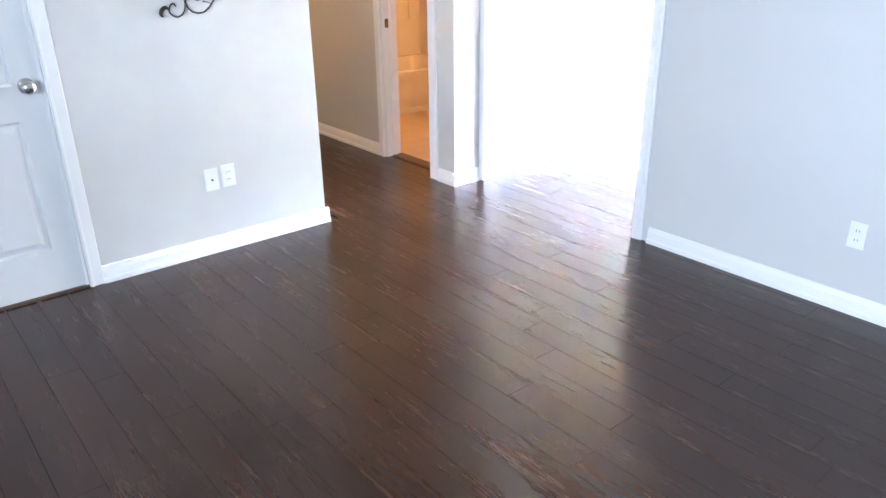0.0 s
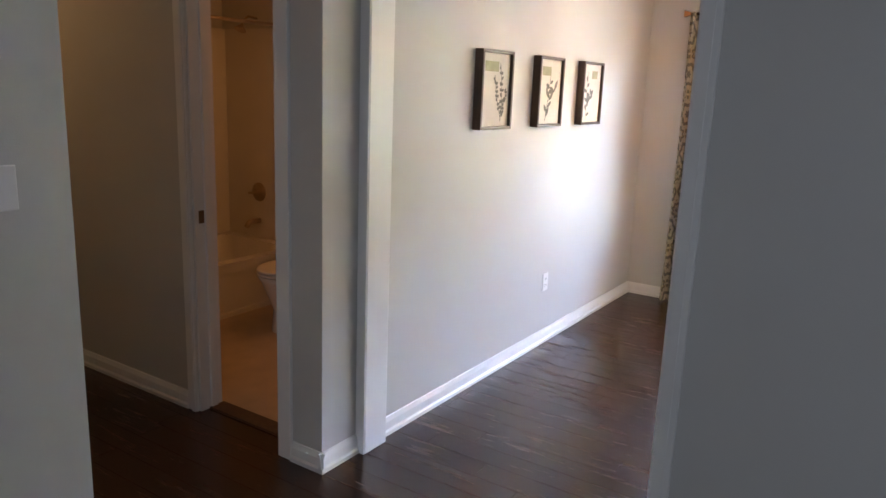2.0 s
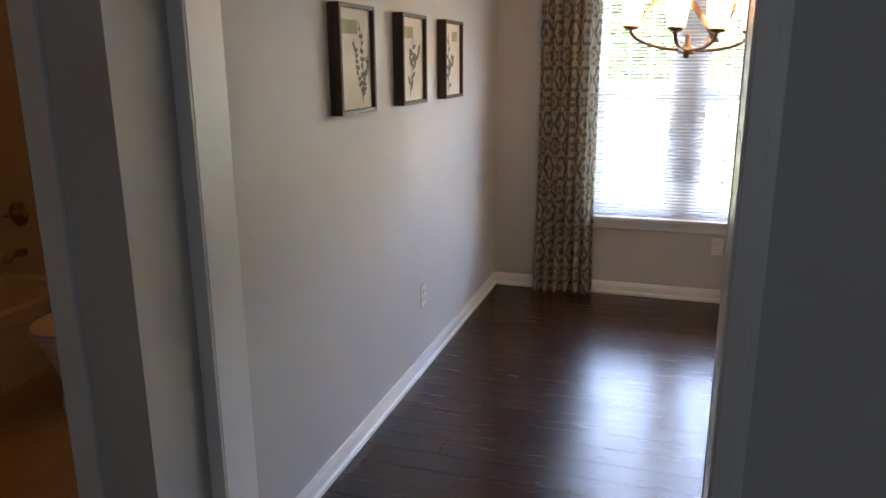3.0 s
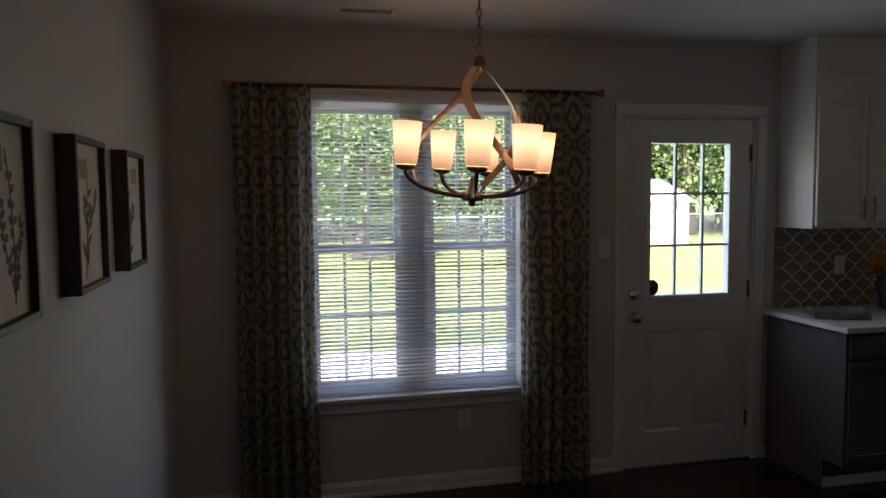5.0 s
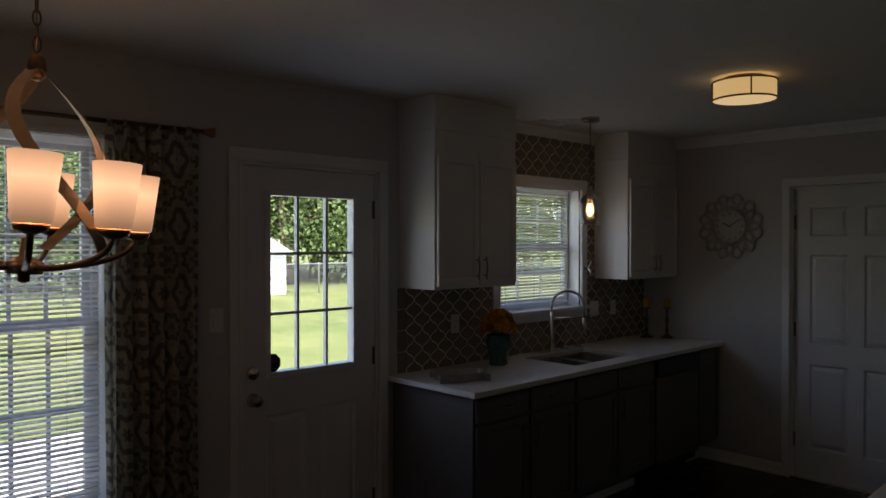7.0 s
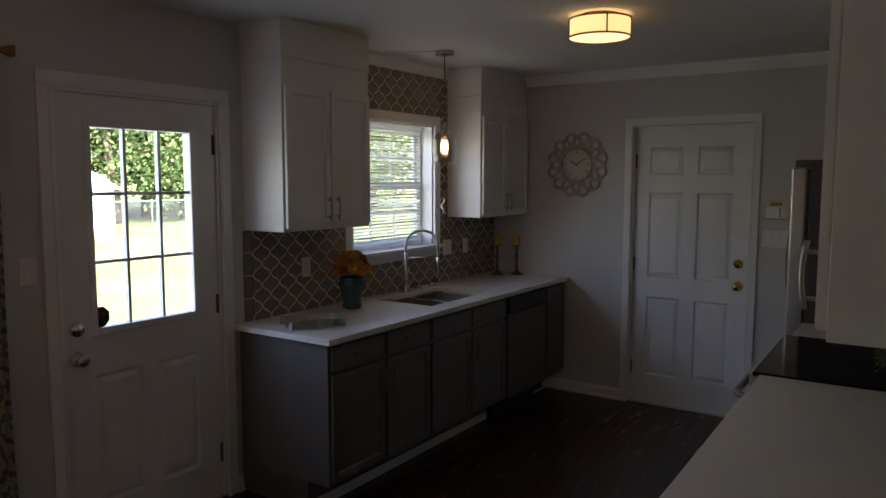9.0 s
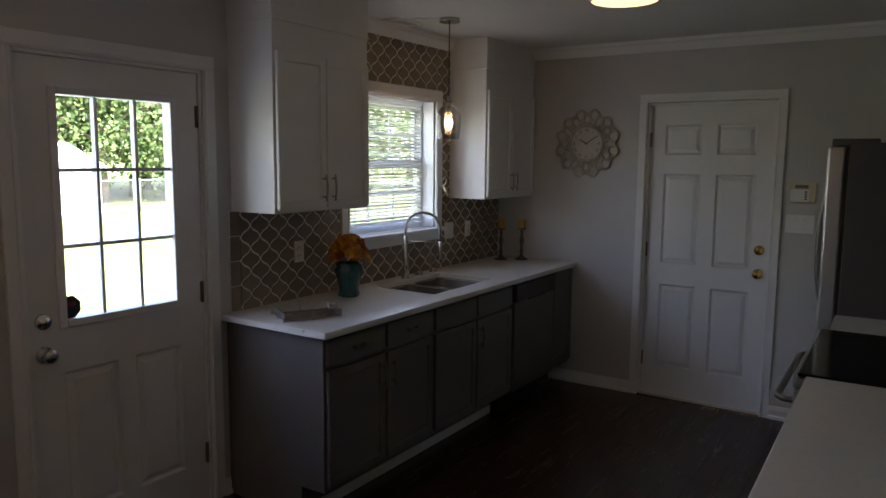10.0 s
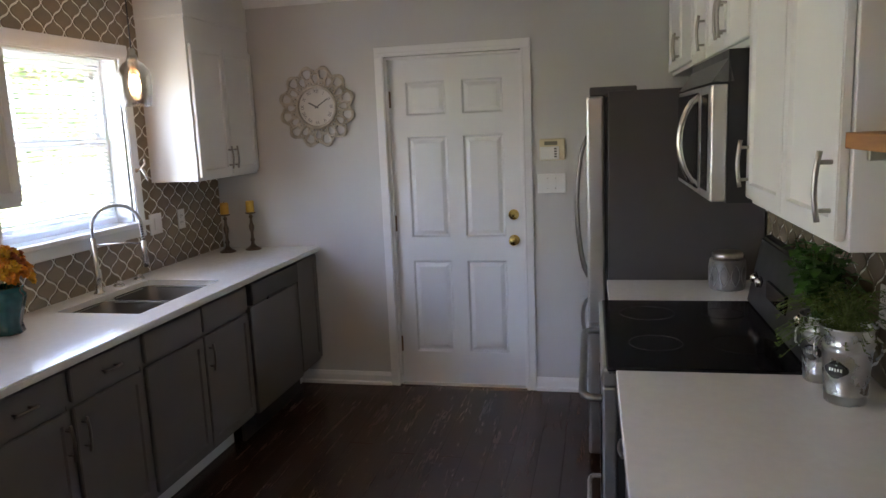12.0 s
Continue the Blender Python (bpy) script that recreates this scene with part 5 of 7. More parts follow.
for name, length, ang, wd in (("hour_hand", 0.058, 150 + 2, 0.0045), ("minute_hand", 0.088, 33, 0.0035)):
    bm = box(B(), -0.012, -0.0175, -wd, length, -0.0160, wd)
    part(name, bm, NUM, ck, m=Matrix.Rotation(-radians(ang), 4, "Y"))
part("pin", lathe(B(), [(0.006, 0), (0.005, 0.004)], Matrix.Translation((0, -0.016, 0)) @ RX, 12), NUM, ck)

# ---- botanical pictures ----


def leaf(bm, x, z, ang, length, wide, y=-0.0318):
    c, s = math.cos(ang), math.sin(ang)
    n = 6
    up, dn = [], []
    for i in range(n + 1):
        u = i / n
        h = wide * math.sin(math.pi * u) ** 0.8
        up.append((x + c * u * length - s * h, z + s * u * length + c * h))
        dn.append((x + c * u * length + s * h, z + s * u * length - c * h))
    ptsl = up + list(reversed(dn[1:-1]))
    bm.faces.new([bm.verts.new((p[0], y, p[1])) for p in ptsl])


def picture(label, x, kind, w=0.318, h=0.392, deep=0.048):
    ob = thing("framed_print", label, "picture", facing("-y", x, N, 1.380), group="row of botanical prints")
    t = 0.016
    for nm, a in (("frame_side", (0, t, 0, h)), ("frame_side", (w - t, w, 0, h)), ("frame_rail", (t, w - t, 0, t)), ("frame_rail", (t, w - t, h - t, h))):
        part(nm, box(B(), a[0], -deep, a[2], a[1], 0, a[3], 0.0015, 1), FRAMEW, ob)
    part("paper", box(B(), t, -0.031, t, w - t, -0.004, h - t), CANVAS, ob)
    rr = random.Random(kind)
    sx = (0.05, 0.06, 0.16)[kind]
    part("swatch", box(B(), sx, -0.0322, h - 0.105, sx + (0.135, 0.11, 0.085)[kind], -0.031, h - 0.055), SWATCH, ob, "faded green printed panel")
    bm = B()
    if kind == 0:
        stems = [((0.22, 0.04), (0.24, 0.20), (0.20, 0.33)), ((0.22, 0.06), (0.17, 0.16), (0.15, 0.27)), ((0.22, 0.05), (0.26, 0.14), (0.27, 0.21))]
        n, ln, wd = 14, 0.022, 0.008
    elif kind == 1:
        stems = [((0.12, 0.03), (0.15, 0.16), (0.17, 0.30)), ((0.145, 0.14), (0.20, 0.19), (0.24, 0.22))]
        n, ln, wd = 7, 0.060, 0.013
    else:
        stems = [((0.10, 0.03), (0.085, 0.17), (0.10, 0.33)), ((0.09, 0.12), (0.15, 0.17), (0.17, 0.20))]
        n, ln, wd = 8, 0.044, 0.012
    for a, b, c in stems:
        a, b, c = Vector(a), Vector(b), Vector(c)
        q = [a.lerp(b, i / 10).lerp(b.lerp(c, i / 10), i / 10) for i in range(11)]
        tube(bm, [(p.x, -0.0314, p.y) for p in q], 0.0011, 4)
        for i in range(n):
            u = 0.15 + 0.85 * i / n
            p = q[min(10, int(u * 10))]
            leaf(bm, p.x, p.y, radians(90 + (1 if i % 2 else -1) * rr.uniform(25, 75)), ln * rr.uniform(0.7, 1.2), wd * rr.uniform(0.8, 1.2), -0.0316 - 0.00005 * i)
    part("printed_plant", bm, INK, ob, "grey-green printed botanical drawing")


picture("dark wooden framed botanical print with small blossoms", 3.893, 0)
picture("dark wooden framed botanical print with long leaves", 4.518, 1)
picture("dark wooden framed botanical print with paired leaves", 5.132, 2)

# ---- curtains ----


def curtain_cloth():
    """Linen with staggered medallions of rings and petals, from the cloth's own u and v in metres."""
    m, n, l, bsdf = nodes_of("medallion_curtain_cloth")
    uv = n.new("ShaderNodeUVMap")
    sep = n.new("ShaderNodeSeparateXYZ")
    l.new(uv.outputs[0], sep.inputs[0])
    wob = add(n, "ShaderNodeTexNoise", Scale=24.0, Detail=2.0)
    l.new(uv.outputs[0], wob.inputs["Vector"])

    def medallion(px, pz, ox, oz, petals, rings):
        fu = math_node(n, l, "SUBTRACT", math_node(n, l, "FRACT", math_node(n, l, "ADD", math_node(n, l, "DIVIDE", sep.outputs[0], px), ox)), 0.5)
        fv = math_node(n, l, "SUBTRACT", math_node(n, l, "FRACT", math_node(n, l, "ADD", math_node(n, l, "DIVIDE", sep.outputs[1], pz), oz)), 0.5)
        a, b = math_node(n, l, "MULTIPLY", fu, px), math_node(n, l, "MULTIPLY", fv, pz)
        r = math_node(n, l, "SQRT", math_node(n, l, "ADD", math_node(n, l, "MULTIPLY", a, a), math_node(n, l, "MULTIPLY", b, b)))
        th = math_node(n, l, "ARCTAN2", a, b)
        pet = math_node(n, l, "MULTIPLY", math_node(n, l, "COSINE", math_node(n, l, "MULTIPLY", th, float(petals))), 0.007)
        rp = math_node(n, l, "ADD", math_node(n, l, "ADD", r, pet), math_node(n, l, "MULTIPLY", wob.outputs[0], 0.006))
        return rp, math_node(n, l, "SINE", math_node(n, l, "MULTIPLY", rp, rings))

    r1, w1 = medallion(0.19, 0.29, 0.0, 0.0, 8, 150.0)
    r2, w2 = medallion(0.19, 0.29, 0.5, 0.5, 6, 105.0)
    in1 = math_node(n, l, "LESS_THAN", r1, 0.088)
    wave = math_node(n, l, "ADD", math_node(n, l, "MULTIPLY", w1, in1), math_node(n, l, "MULTIPLY", w2, math_node(n, l, "SUBTRACT", 1.0, in1)))
    line = ramp(n, l, wave, 0.05, 0.55)
    ground = mix_col(n, l, ramp(n, l, math_node(n, l, "ADD", math_node(n, l, "MULTIPLY", w2, 0.5), wob.outputs[0]), 0.4, 0.9), (0.66, 0.61, 0.48), (0.46, 0.37, 0.19))
    col = mix_col(n, l, line, ground, (0.22, 0.215, 0.195))
    core = math_node(n, l, "MULTIPLY", in1, ramp(n, l, w1, -0.5, -0.95))
    col = mix_col(n, l, core, col, (0.60, 0.57, 0.48))
    weave = add(n, "ShaderNodeTexNoise", Scale=420.0, Detail=1.0)
    l.new(uv.outputs[0], weave.inputs["Vector"])
    col = mix_col(n, l, math_node(n, l, "MULTIPLY", weave.outputs[0], 0.35), col, (0.10, 0.09, 0.07))
    l.new(col, bsdf.inputs["Base Color"])
    bsdf.inputs["Roughness"].default_value = 0.85
    bsdf.inputs["Sheen Weight"].default_value = 0.15
    b = n.new("ShaderNodeBump")
    b.inputs["Strength"].default_value, b.inputs["Distance"].default_value = 0.3, 0.001
    l.new(weave.outputs[0], b.inputs["Height"]), l.new(b.outputs[0], bsdf.inputs["Normal"])
    tr, mx = n.new("ShaderNodeBsdfTranslucent"), n.new("ShaderNodeMixShader")
    mx.inputs[0].default_value = 0.42
    l.new(col, tr.inputs[0]), l.new(bsdf.outputs[0], mx.inputs[1]), l.new(tr.outputs[0], mx.inputs[2])
    l.new(mx.outputs[0], n["Material Output"].inputs[0])
    return m


CLOTH = curtain_cloth()


def curtain(label, y0, y1, seed):
    """A gathered panel hanging from the rod, from y0 (top and bottom widths follow) to y1."""
    rr = random.Random(seed)
    ob = thing("curtain", label, "curtain", pose(W, y0, 0), group="dining window curtains")
    bm = B()
    uvl = bm.loops.layers.uv.new("UVMap")
    nu, nz, folds = 90, 40, 6
    ph = [rr.uniform(0, 6.28) for _ in range(4)]
    grid, us = [], []
    for j in range(nz + 1):
        v = j / nz
        z = 0.012 + v * 2.165
        row, arc, last = [], 0.0, None
        amp = 0.030 + 0.016 * (1 - v)
        ur = []
        for i in range(nu + 1):
            u = i / nu
            spread = 1.0 + 0.05 * (1 - v) - 0.03 * math.sin(math.pi * v)
            y = (u - 0.5) * (y1 - y0) * spread + (y1 - y0) / 2
            fold = math.sin(u * folds * 2 * math.pi + ph[0] + 0.5 * math.sin(3 * v + ph[1])) + 0.3 * math.sin(u * folds * 4.3 * math.pi + ph[2] + v)
            x = -0.085 + amp * 0.8 * fold + 0.012 * math.sin(v * 5 + u * 4 + ph[3])
            p = Vector((x, y, z))
            if last is not None:
                arc += (p - last).length
            last = p
            row.append(bm.verts.new(p)), ur.append((arc, z))
        grid.append(row), us.append(ur)
    for j in range(nz):
        for i in range(nu):
            f = bm.faces.new((grid[j][i], grid[j][i + 1], grid[j + 1][i + 1], grid[j + 1][i]))
            f.smooth = True
            for lp, (a, b) in zip(f.loops, ((j, i), (j, i + 1), (j + 1, i + 1), (j + 1, i))):
                lp[uvl].uv = us[a][b]
    part("cloth", bm, CLOTH, ob)
    part("hem", tube(B(), [(grid_p[0], grid_p[1], 0.014) for grid_p in [(-0.085, (y1 - y0) * k / 6) for k in range(1, 6)]], 0.003, 5), CLOTH, ob)
    return ob


curtain("patterned linen curtain with grey and gold medallions, drawn open", 2.905, 3.290, 1)
curtain("patterned linen curtain with grey and gold medallions, drawn open", 1.400, 1.800, 2)
rod = thing("curtain_rod", "dark bronze curtain rod with square wooden finials", "curtain rod", pose(W - 0.085, 2.330, 2.166))
part("pole", tube(B(), [(0, -0.955, 0), (0, 0.955, 0)], 0.010, 12), BRONZE, rod)
for s in (-1, 1):
    bm = B()
    bmesh.ops.create_cone(bm, cap_ends=True, segments=4, radius1=0.014, radius2=0.030, depth=0.045, matrix=Matrix.Translation((0, s * 0.978, 0)) @ Matrix.Rotation(-s * math.pi / 2, 4, "X") @ Matrix.Rotation(math.pi / 4, 4, "Z"))
    part("finial", bm, SHELFW, rod, "square wooden finial")
    part("bracket", box(B(), -0.012, s * 0.80 - 0.008, -0.012, 0.085, s * 0.80 + 0.008, -0.002, 0.002), BRONZE, rod)

# ---- iron wall medallion ----


def spiral(c, r0, r1, a0, a1, n=16):
    return [(c[0] + (r0 + (r1 - r0) * k / (n - 1)) * math.cos(a0 + (a1 - a0) * k / (n - 1)), c[1] + (r0 + (r1 - r0) * k / (n - 1)) * math.sin(a0 + (a1 - a0) * k / (n - 1))) for k in range(n)]


def smooth_line(pts, n=8):
    """Catmull-Rom through points of the wall's plane."""
    p = [Vector(q) for q in pts]
    p = [p[0] * 2 - p[1]] + p + [p[-1] * 2 - p[-2]]
    out = []
    for a, b, c, d in zip(p, p[1:], p[2:], p[3:]):
        for k in range(n):
            t = k / n
            out.append(0.5 * (2 * b + (c - a) * t + (2 * a - 5 * b + 4 * c - d) * t * t + (3 * b - a - 3 * c + d) * t ** 3))
    return out + [p[-2]]


md = thing("wall_medallion", "round black iron wall medallion with bronze rim and scrolls", "wall decoration", facing("-y", 1.155, N, 1.615) @ Matrix.Diagonal((0.95, 1, 0.95, 1)))
R0, R1 = 0.288, 0.338
bm = lathe(B(), [(R0, 0.012), (R0 + 0.004, 0.022), (R0 + 0.012, 0.026), (R1 - 0.012, 0.026), (R1 - 0.004, 0.022), (R1, 0.012), (R1 - 0.004, 0.008), (R0 + 0.004, 0.008), (R0, 0.012)], RX, 72, cap=False)
part("rim", bm, IRONB, md, "dark bronze embossed rim")
bead = mesh_of("embossed_bead", ball(B(), (0, 0, 0), 0.011, 1, (1.2, 0.45, 0.75)), IRONB)
for k in range(56):
    a = 2 * math.pi * k / 56
    ob = new("embossed_bead", bead)
    ob.parent = md
    ob.matrix_local = Matrix.Translation((0.313 * math.cos(a), -0.026, 0.313 * math.sin(a))) @ Matrix.Rotation(-a, 4, "Y")
part("rosette", lathe(B(), [(0.046, 0.008), (0.048, 0.020), (0.040, 0.028), (0.018, 0.034), (0.002, 0.036)], RX, 24), IRONB, md, "bronze rosette")
for k in range(8):
    a = 2 * math.pi * k / 8
    part("rosette_petal", ball(B(), (0.026 * math.cos(a), -0.030, 0.026 * math.sin(a)), 0.012, 1, (1, 0.4, 1)), IRONB, md)


def wire(name, pts, r=0.0034, y=-0.015):
    part(name, tube(B(), [(p[0], y, p[1]) for p in pts], r, 6), IRON, md)


for k in range(4):
    a = math.pi / 2 * k
    rot = lambda x, z, a=a: (x * math.cos(a) - z * math.sin(a), x * math.sin(a) + z * math.cos(a))
    for s in (-1, 1):
        # a pointed petal, and the broad loop that crosses it
        wire("petal_wire", [rot(*p) for p in smooth_line([(0.045, 0.014 * s), (0.10, 0.062 * s), (0.17, 0.070 * s), (0.235, 0.030 * s), (0.288, 0.0)])])
        wire("loop_wire", [rot(*p) for p in smooth_line([(0.045, 0.020 * s), (0.12, 0.036 * s), (0.19, -0.03 * s), (0.235, -0.105 * s), (0.262, -0.13 * s)])], y=-0.019)
        wire("inner_petal_wire", [rot(*p) for p in smooth_line([(0.046, 0.006 * s), (0.09, 0.038 * s), (0.145, 0.030 * s), (0.178, 0.0)])], 0.003)
    d = a + math.pi / 4
    dr, dt = Vector((math.cos(d), math.sin(d))), Vector((-math.sin(d), math.cos(d)))
    wire("leaf_stem", [dr * 0.045, dr * 0.10], 0.004)
    bm = B()
    ptsl = [dr * (0.078 + 0.066 * u) + dt * (0.027 * math.sin(math.pi * u) ** 0.7 * s * (1 + 0.18 * math.sin(u * 28))) for s, us in ((1, [i / 9 for i in range(10)]), (-1, [i / 9 for i in range(8, 0, -1)])) for u in us]
    f = bm.faces.new([bm.verts.new((p.x, -0.021, p.y)) for p in ptsl])
    bmesh.ops.solidify(bm, geom=[f], thickness=0.003)
    part("leaf", bm, IRONB, md, "bronzed iron leaf")
    c = dr * 0.200
    for q in range(3):
        e = d + 2 * math.pi * q / 3
        cc = c + Vector((math.cos(e), math.sin(e))) * 0.020
        part("trefoil_wire", tube(B(), [(cc.x + 0.019 * math.cos(2 * math.pi * i / 16), -0.017, cc.y + 0.019 * math.sin(2 * math.pi * i / 16)) for i in range(16)], 0.0028, 6, closed=True), IRON, md)
    wire("stem_wire", [c + dr * 0.02, dr * 0.29], 0.003)
for k in range(6):
    base = -75 + 60 * k

    def place(p, base=base):
        a = radians(base - p[0])
        return Vector((p[1] * math.cos(a), p[1] * math.sin(a)))

    long = [place(p) for p in ((-45, 0.335), (-33, 0.350), (-20.5, 0.379), (-10, 0.425), (-1.3, 0.453), (5.5, 0.440), (9, 0.402), (7.5, 0.362), (0.5, 0.345), (-3.5, 0.372), (-0.5, 0.392), (2.2, 0.384))]
    wire("scroll", smooth_line(long), 0.0042)
    wire("curl", smooth_line([place(p) for p in ((8, 0.338), (9.5, 0.365), (10, 0.405), (13, 0.440), (17, 0.450), (21, 0.430), (20.5, 0.398), (18, 0.388), (16.5, 0.402))]), 0.0040)
    tail = smooth_line([place(p) for p in ((21, 0.418), (23.5, 0.408), (26, 0.420), (26.5, 0.442), (25, 0.452))])
    n = len(tail)
    part("acanthus_tip", tube(B(), [(p[0], -0.016, p[1]) for p in tail], 0.0085, 8, taper=[0.5 + 0.7 * math.sin(math.pi * i / (n - 1)) for i in range(n)]), IRON, md)
    lf = smooth_line([place(p) for p in ((-11, 0.418), (-12, 0.398), (-15, 0.388), (-17.5, 0.394))])
    part("acanthus_leaf", tube(B(), [(p[0], -0.017, p[1]) for p in lf], 0.0080, 8, taper=[0.6 + 0.6 * math.sin(math.pi * i / (len(lf) - 1)) for i in range(len(lf))]), IRON, md)
    for a0, a1 in (((-10, 0.420), (-8.0, 0.382)), ((-8, 0.432), (-3.5, 0.408))):
        wire("stamen", [place(a0), place(a1)], 0.0022)
        c = place(a1)
        part("stamen_tip", ball(B(), (c[0], -0.015, c[1]), 0.0048, 1), IRON, md)

# ---- bathroom ----
tub = thing("bathtub", "white bathtub with moulded surround in warm light", "bathtub", pose(3.01, 5.48, 0))
L, D = 1.655, 0.845
for a in ((0, L, 0, 0.075), (0, L, D - 0.06, D), (0, 0.10, 0.075, D - 0.06), (L - 0.10, L, 0.075, D - 0.06)):
    part("rim", box(B(), a[0], a[2], 0.30, a[1], a[3], 0.375), TUB, tub)
part("apron", box(B(), 0, 0.012, 0.0, L, 0.05, 0.30), TUB, tub)
part("base_strip", box(B(), 0, 0.004, 0.0, L, 0.012, 0.035), TUB, tub)
part("basin", bowl(B(), 0.10, 0.075, L - 0.10, D - 0.06, 0.374, 0.32, 0.12), TUB, tub)
bm = box(B(), 0, D - 0.012, 0.376, L, D - 0.002, 1.95)
part("surround", bm, TUB, tub)
part("surround", box(B(), L - 0.012, 0.0, 0.376, L - 0.002, D - 0.013, 1.95), TUB, tub)
bm = B()
for a in ((1.30, 1.315, 0.72, 1.10), (1.50, 1.515, 0.72, 1.10), (1.315, 1.50, 1.085, 1.10), (1.315, 1.50, 0.72, 0.735)):
    box(bm, a[0], D - 0.024, a[2], a[1], D - 0.011, a[3], 0.004)
part("soap_recess", bm, TUB, tub)
fx = thing("shower_fittings", "brushed nickel tub spout, round valve and shower head on the wall", "shower fittings", facing("-x", 4.657, 5.965, -0.04))
part("valve_plate", lathe(B(), [(0.075, 0), (0.072, 0.008), (0.03, 0.012), (0.026, 0.05), (0.002, 0.052)], Matrix.Translation((0, 0, 0.775)) @ RX, 28), NICKEL, fx)
part("valve_lever", tube(B(), [(0, -0.045, 0.775), (-0.06, -0.055, 0.765)], 0.009, 8), NICKEL, fx)
part("spout", tube(B(), [(0, 0, 0.55), (0, -0.06, 0.555), (0, -0.11, 0.55), (0, -0.135, 0.515)], 0.021, 12), NICKEL, fx)
part("shower_arm", tube(B(), [(0, 0, 2.06), (0, -0.08, 2.07), (0, -0.14, 2.02)], 0.009, 8), NICKEL, fx)
part("shower_head", lathe(B(), [(0.012, 0.05), (0.018, 0.03), (0.045, 0.0), (0.040, -0.005)], Matrix.Translation((0, -0.155, 1.97)) @ Matrix.Rotation(radians(-25), 4, "X"), 20), NICKEL, fx)
rodb = thing("shower_rod", "straight brass-toned shower rod above the tub", "shower rod", pose(3.002, 5.52, 1.95))
part("bar", tube(B(), [(0, 0, 0), (1.664, 0, 0)], 0.012, 12), NICKEL, rodb)
for x in (0.004, 1.66):
    part("flange", tube(B(), [(x - 0.004, 0, 0), (x + 0.004, 0, 0)], 0.028, 16), NICKEL, rodb)
to = thing("toilet", "white toilet with closed lid beside the tub", "toilet", facing("-x", 3.79, 5.00, 0))
bm = B()
for z, r, y in ((0.0, 0.125, 0.27), (0.02, 0.125, 0.27), (0.14, 0.115, 0.27), (0.24, 0.14, 0.26), (0.34, 0.175, 0.26), (0.385, 0.188, 0.25)):
    bm2 = [bm.verts.new((r * math.cos(2 * math.pi * k / 28), y + r * 1.28 * math.sin(2 * math.pi * k / 28), z)) for k in range(28)]
    if z > 0:
        for k in range(28):
            bm.faces.new((prev[k], prev[(k + 1) % 28], bm2[(k + 1) % 28], bm2[k])).smooth = True
    prev = bm2
bm.faces.new(prev)
part("bowl", bm, TUB, to)
for nm, z0, z1, r in (("seat", 0.387, 0.405, 0.192), ("lid", 0.408, 0.425, 0.190)):
    part(nm, lathe(B(), [(r - 0.01, z0), (r, z0 + 0.004), (r, z1 - 0.004), (r - 0.012, z1)], Matrix.Translation((0, 0.25, 0)) @ Matrix.Diagonal((1, 1.28, 1, 1)), 32), TUB, to)
part("tank", box(B(), -0.22, 0.50, 0.38, 0.22, 0.69, 0.74, 0.02, 3), TUB, to)
part("tank_lid", box(B(), -0.235, 0.485, 0.742, 0.235, 0.70, 0.775, 0.012, 3), TUB, to)
part("flush_lever", tube(B(), [(-0.15, 0.50, 0.69), (-0.15, 0.48, 0.69), (-0.09, 0.475, 0.685)], 0.007, 8), CHROME, to)
part("pedestal_back", box(B(), -0.10, 0.40, 0.0, 0.10, 0.62, 0.38, 0.03, 3), TUB, to)
sp = thing("strike_plate", "small dark metal strike plate on the bathroom jamb", "strike plate", pose(2.915, 4.4415, 0.956))
part("plate", box(B(), -0.014, -0.002, -0.030, 0.016, 0.0, 0.030, 0.001), BRONZE, sp)
vl = thing("vanity_light", "warm lit frosted bathroom wall light", "wall light", facing("-x", 4.668, 4.35, 2.05))
part("back_plate", box(B(), -0.30, -0.02, -0.05, 0.30, 0, 0.05, 0.005), CHROME, vl)
for x in (-0.2, 0.0, 0.2):
    part("shade", lathe(B(), [(0.035, 0.0), (0.06, -0.12), (0.055, -0.12), (0.03, -0.002)], Matrix.Translation((x, -0.09, 0.02)), 20, cap=False), glow("lit_vanity_shade", AMBER, 0.05), vl)
point_lamp("vanity_lamp", (4.30, 4.35, 1.95), BATH_W, (1.0, 0.42, 0.12), 0.10)
hl = thing("hall_ceiling_light", "small warm lit dome light on the hallway ceiling", "ceiling light", pose(2.25, 5.9, H))
part("base", lathe(B(), [(0.14, -0.02), (0.14, 0)], None, 24), BRONZE, hl)
part("dome", lathe(B(), [(0.01, -0.10), (0.06, -0.092), (0.105, -0.065), (0.13, -0.022)], None, 24), glow("lit_dome", AMBER, 0.05), hl)
point_lamp("hall_lamp", (2.25, 5.9, H - 0.16), HALL_W, (1.0, 0.66, 0.32), 0.08)

# ---- things on the worktops ----
WT = 0.916
vs = thing("flower_vase", "teal glazed ceramic vase holding orange flowers", "vase", pose(6.245, -0.485, WT))
TEAL = surf("teal_glaze", (0.010, 0.095, 0.095), 0.16, var=0.35, scale=12, fine=40, bump=0.05, coat=0.4)
bm = B()
prof = [(0.052, 0), (0.057, 0.005), (0.052, 0.026), (0.050, 0.040), (0.060, 0.085), (0.074, 0.135), (0.075, 0.152), (0.066, 0.163), (0.064, 0.170), (0.072, 0.184), (0.068, 0.186), (0.060, 0.165)]
seg = 40
rings = [[bm.verts.new(((r * (1 + 0.05 * math.cos(8 * 2 * math.pi * k / seg))) * math.cos(2 * math.pi * k / seg), (r * (1 + 0.05 * math.cos(8 * 2 * math.pi * k / seg))) * math.sin(2 * math.pi * k / seg), h)) for k in range(seg)] for r, h in prof]
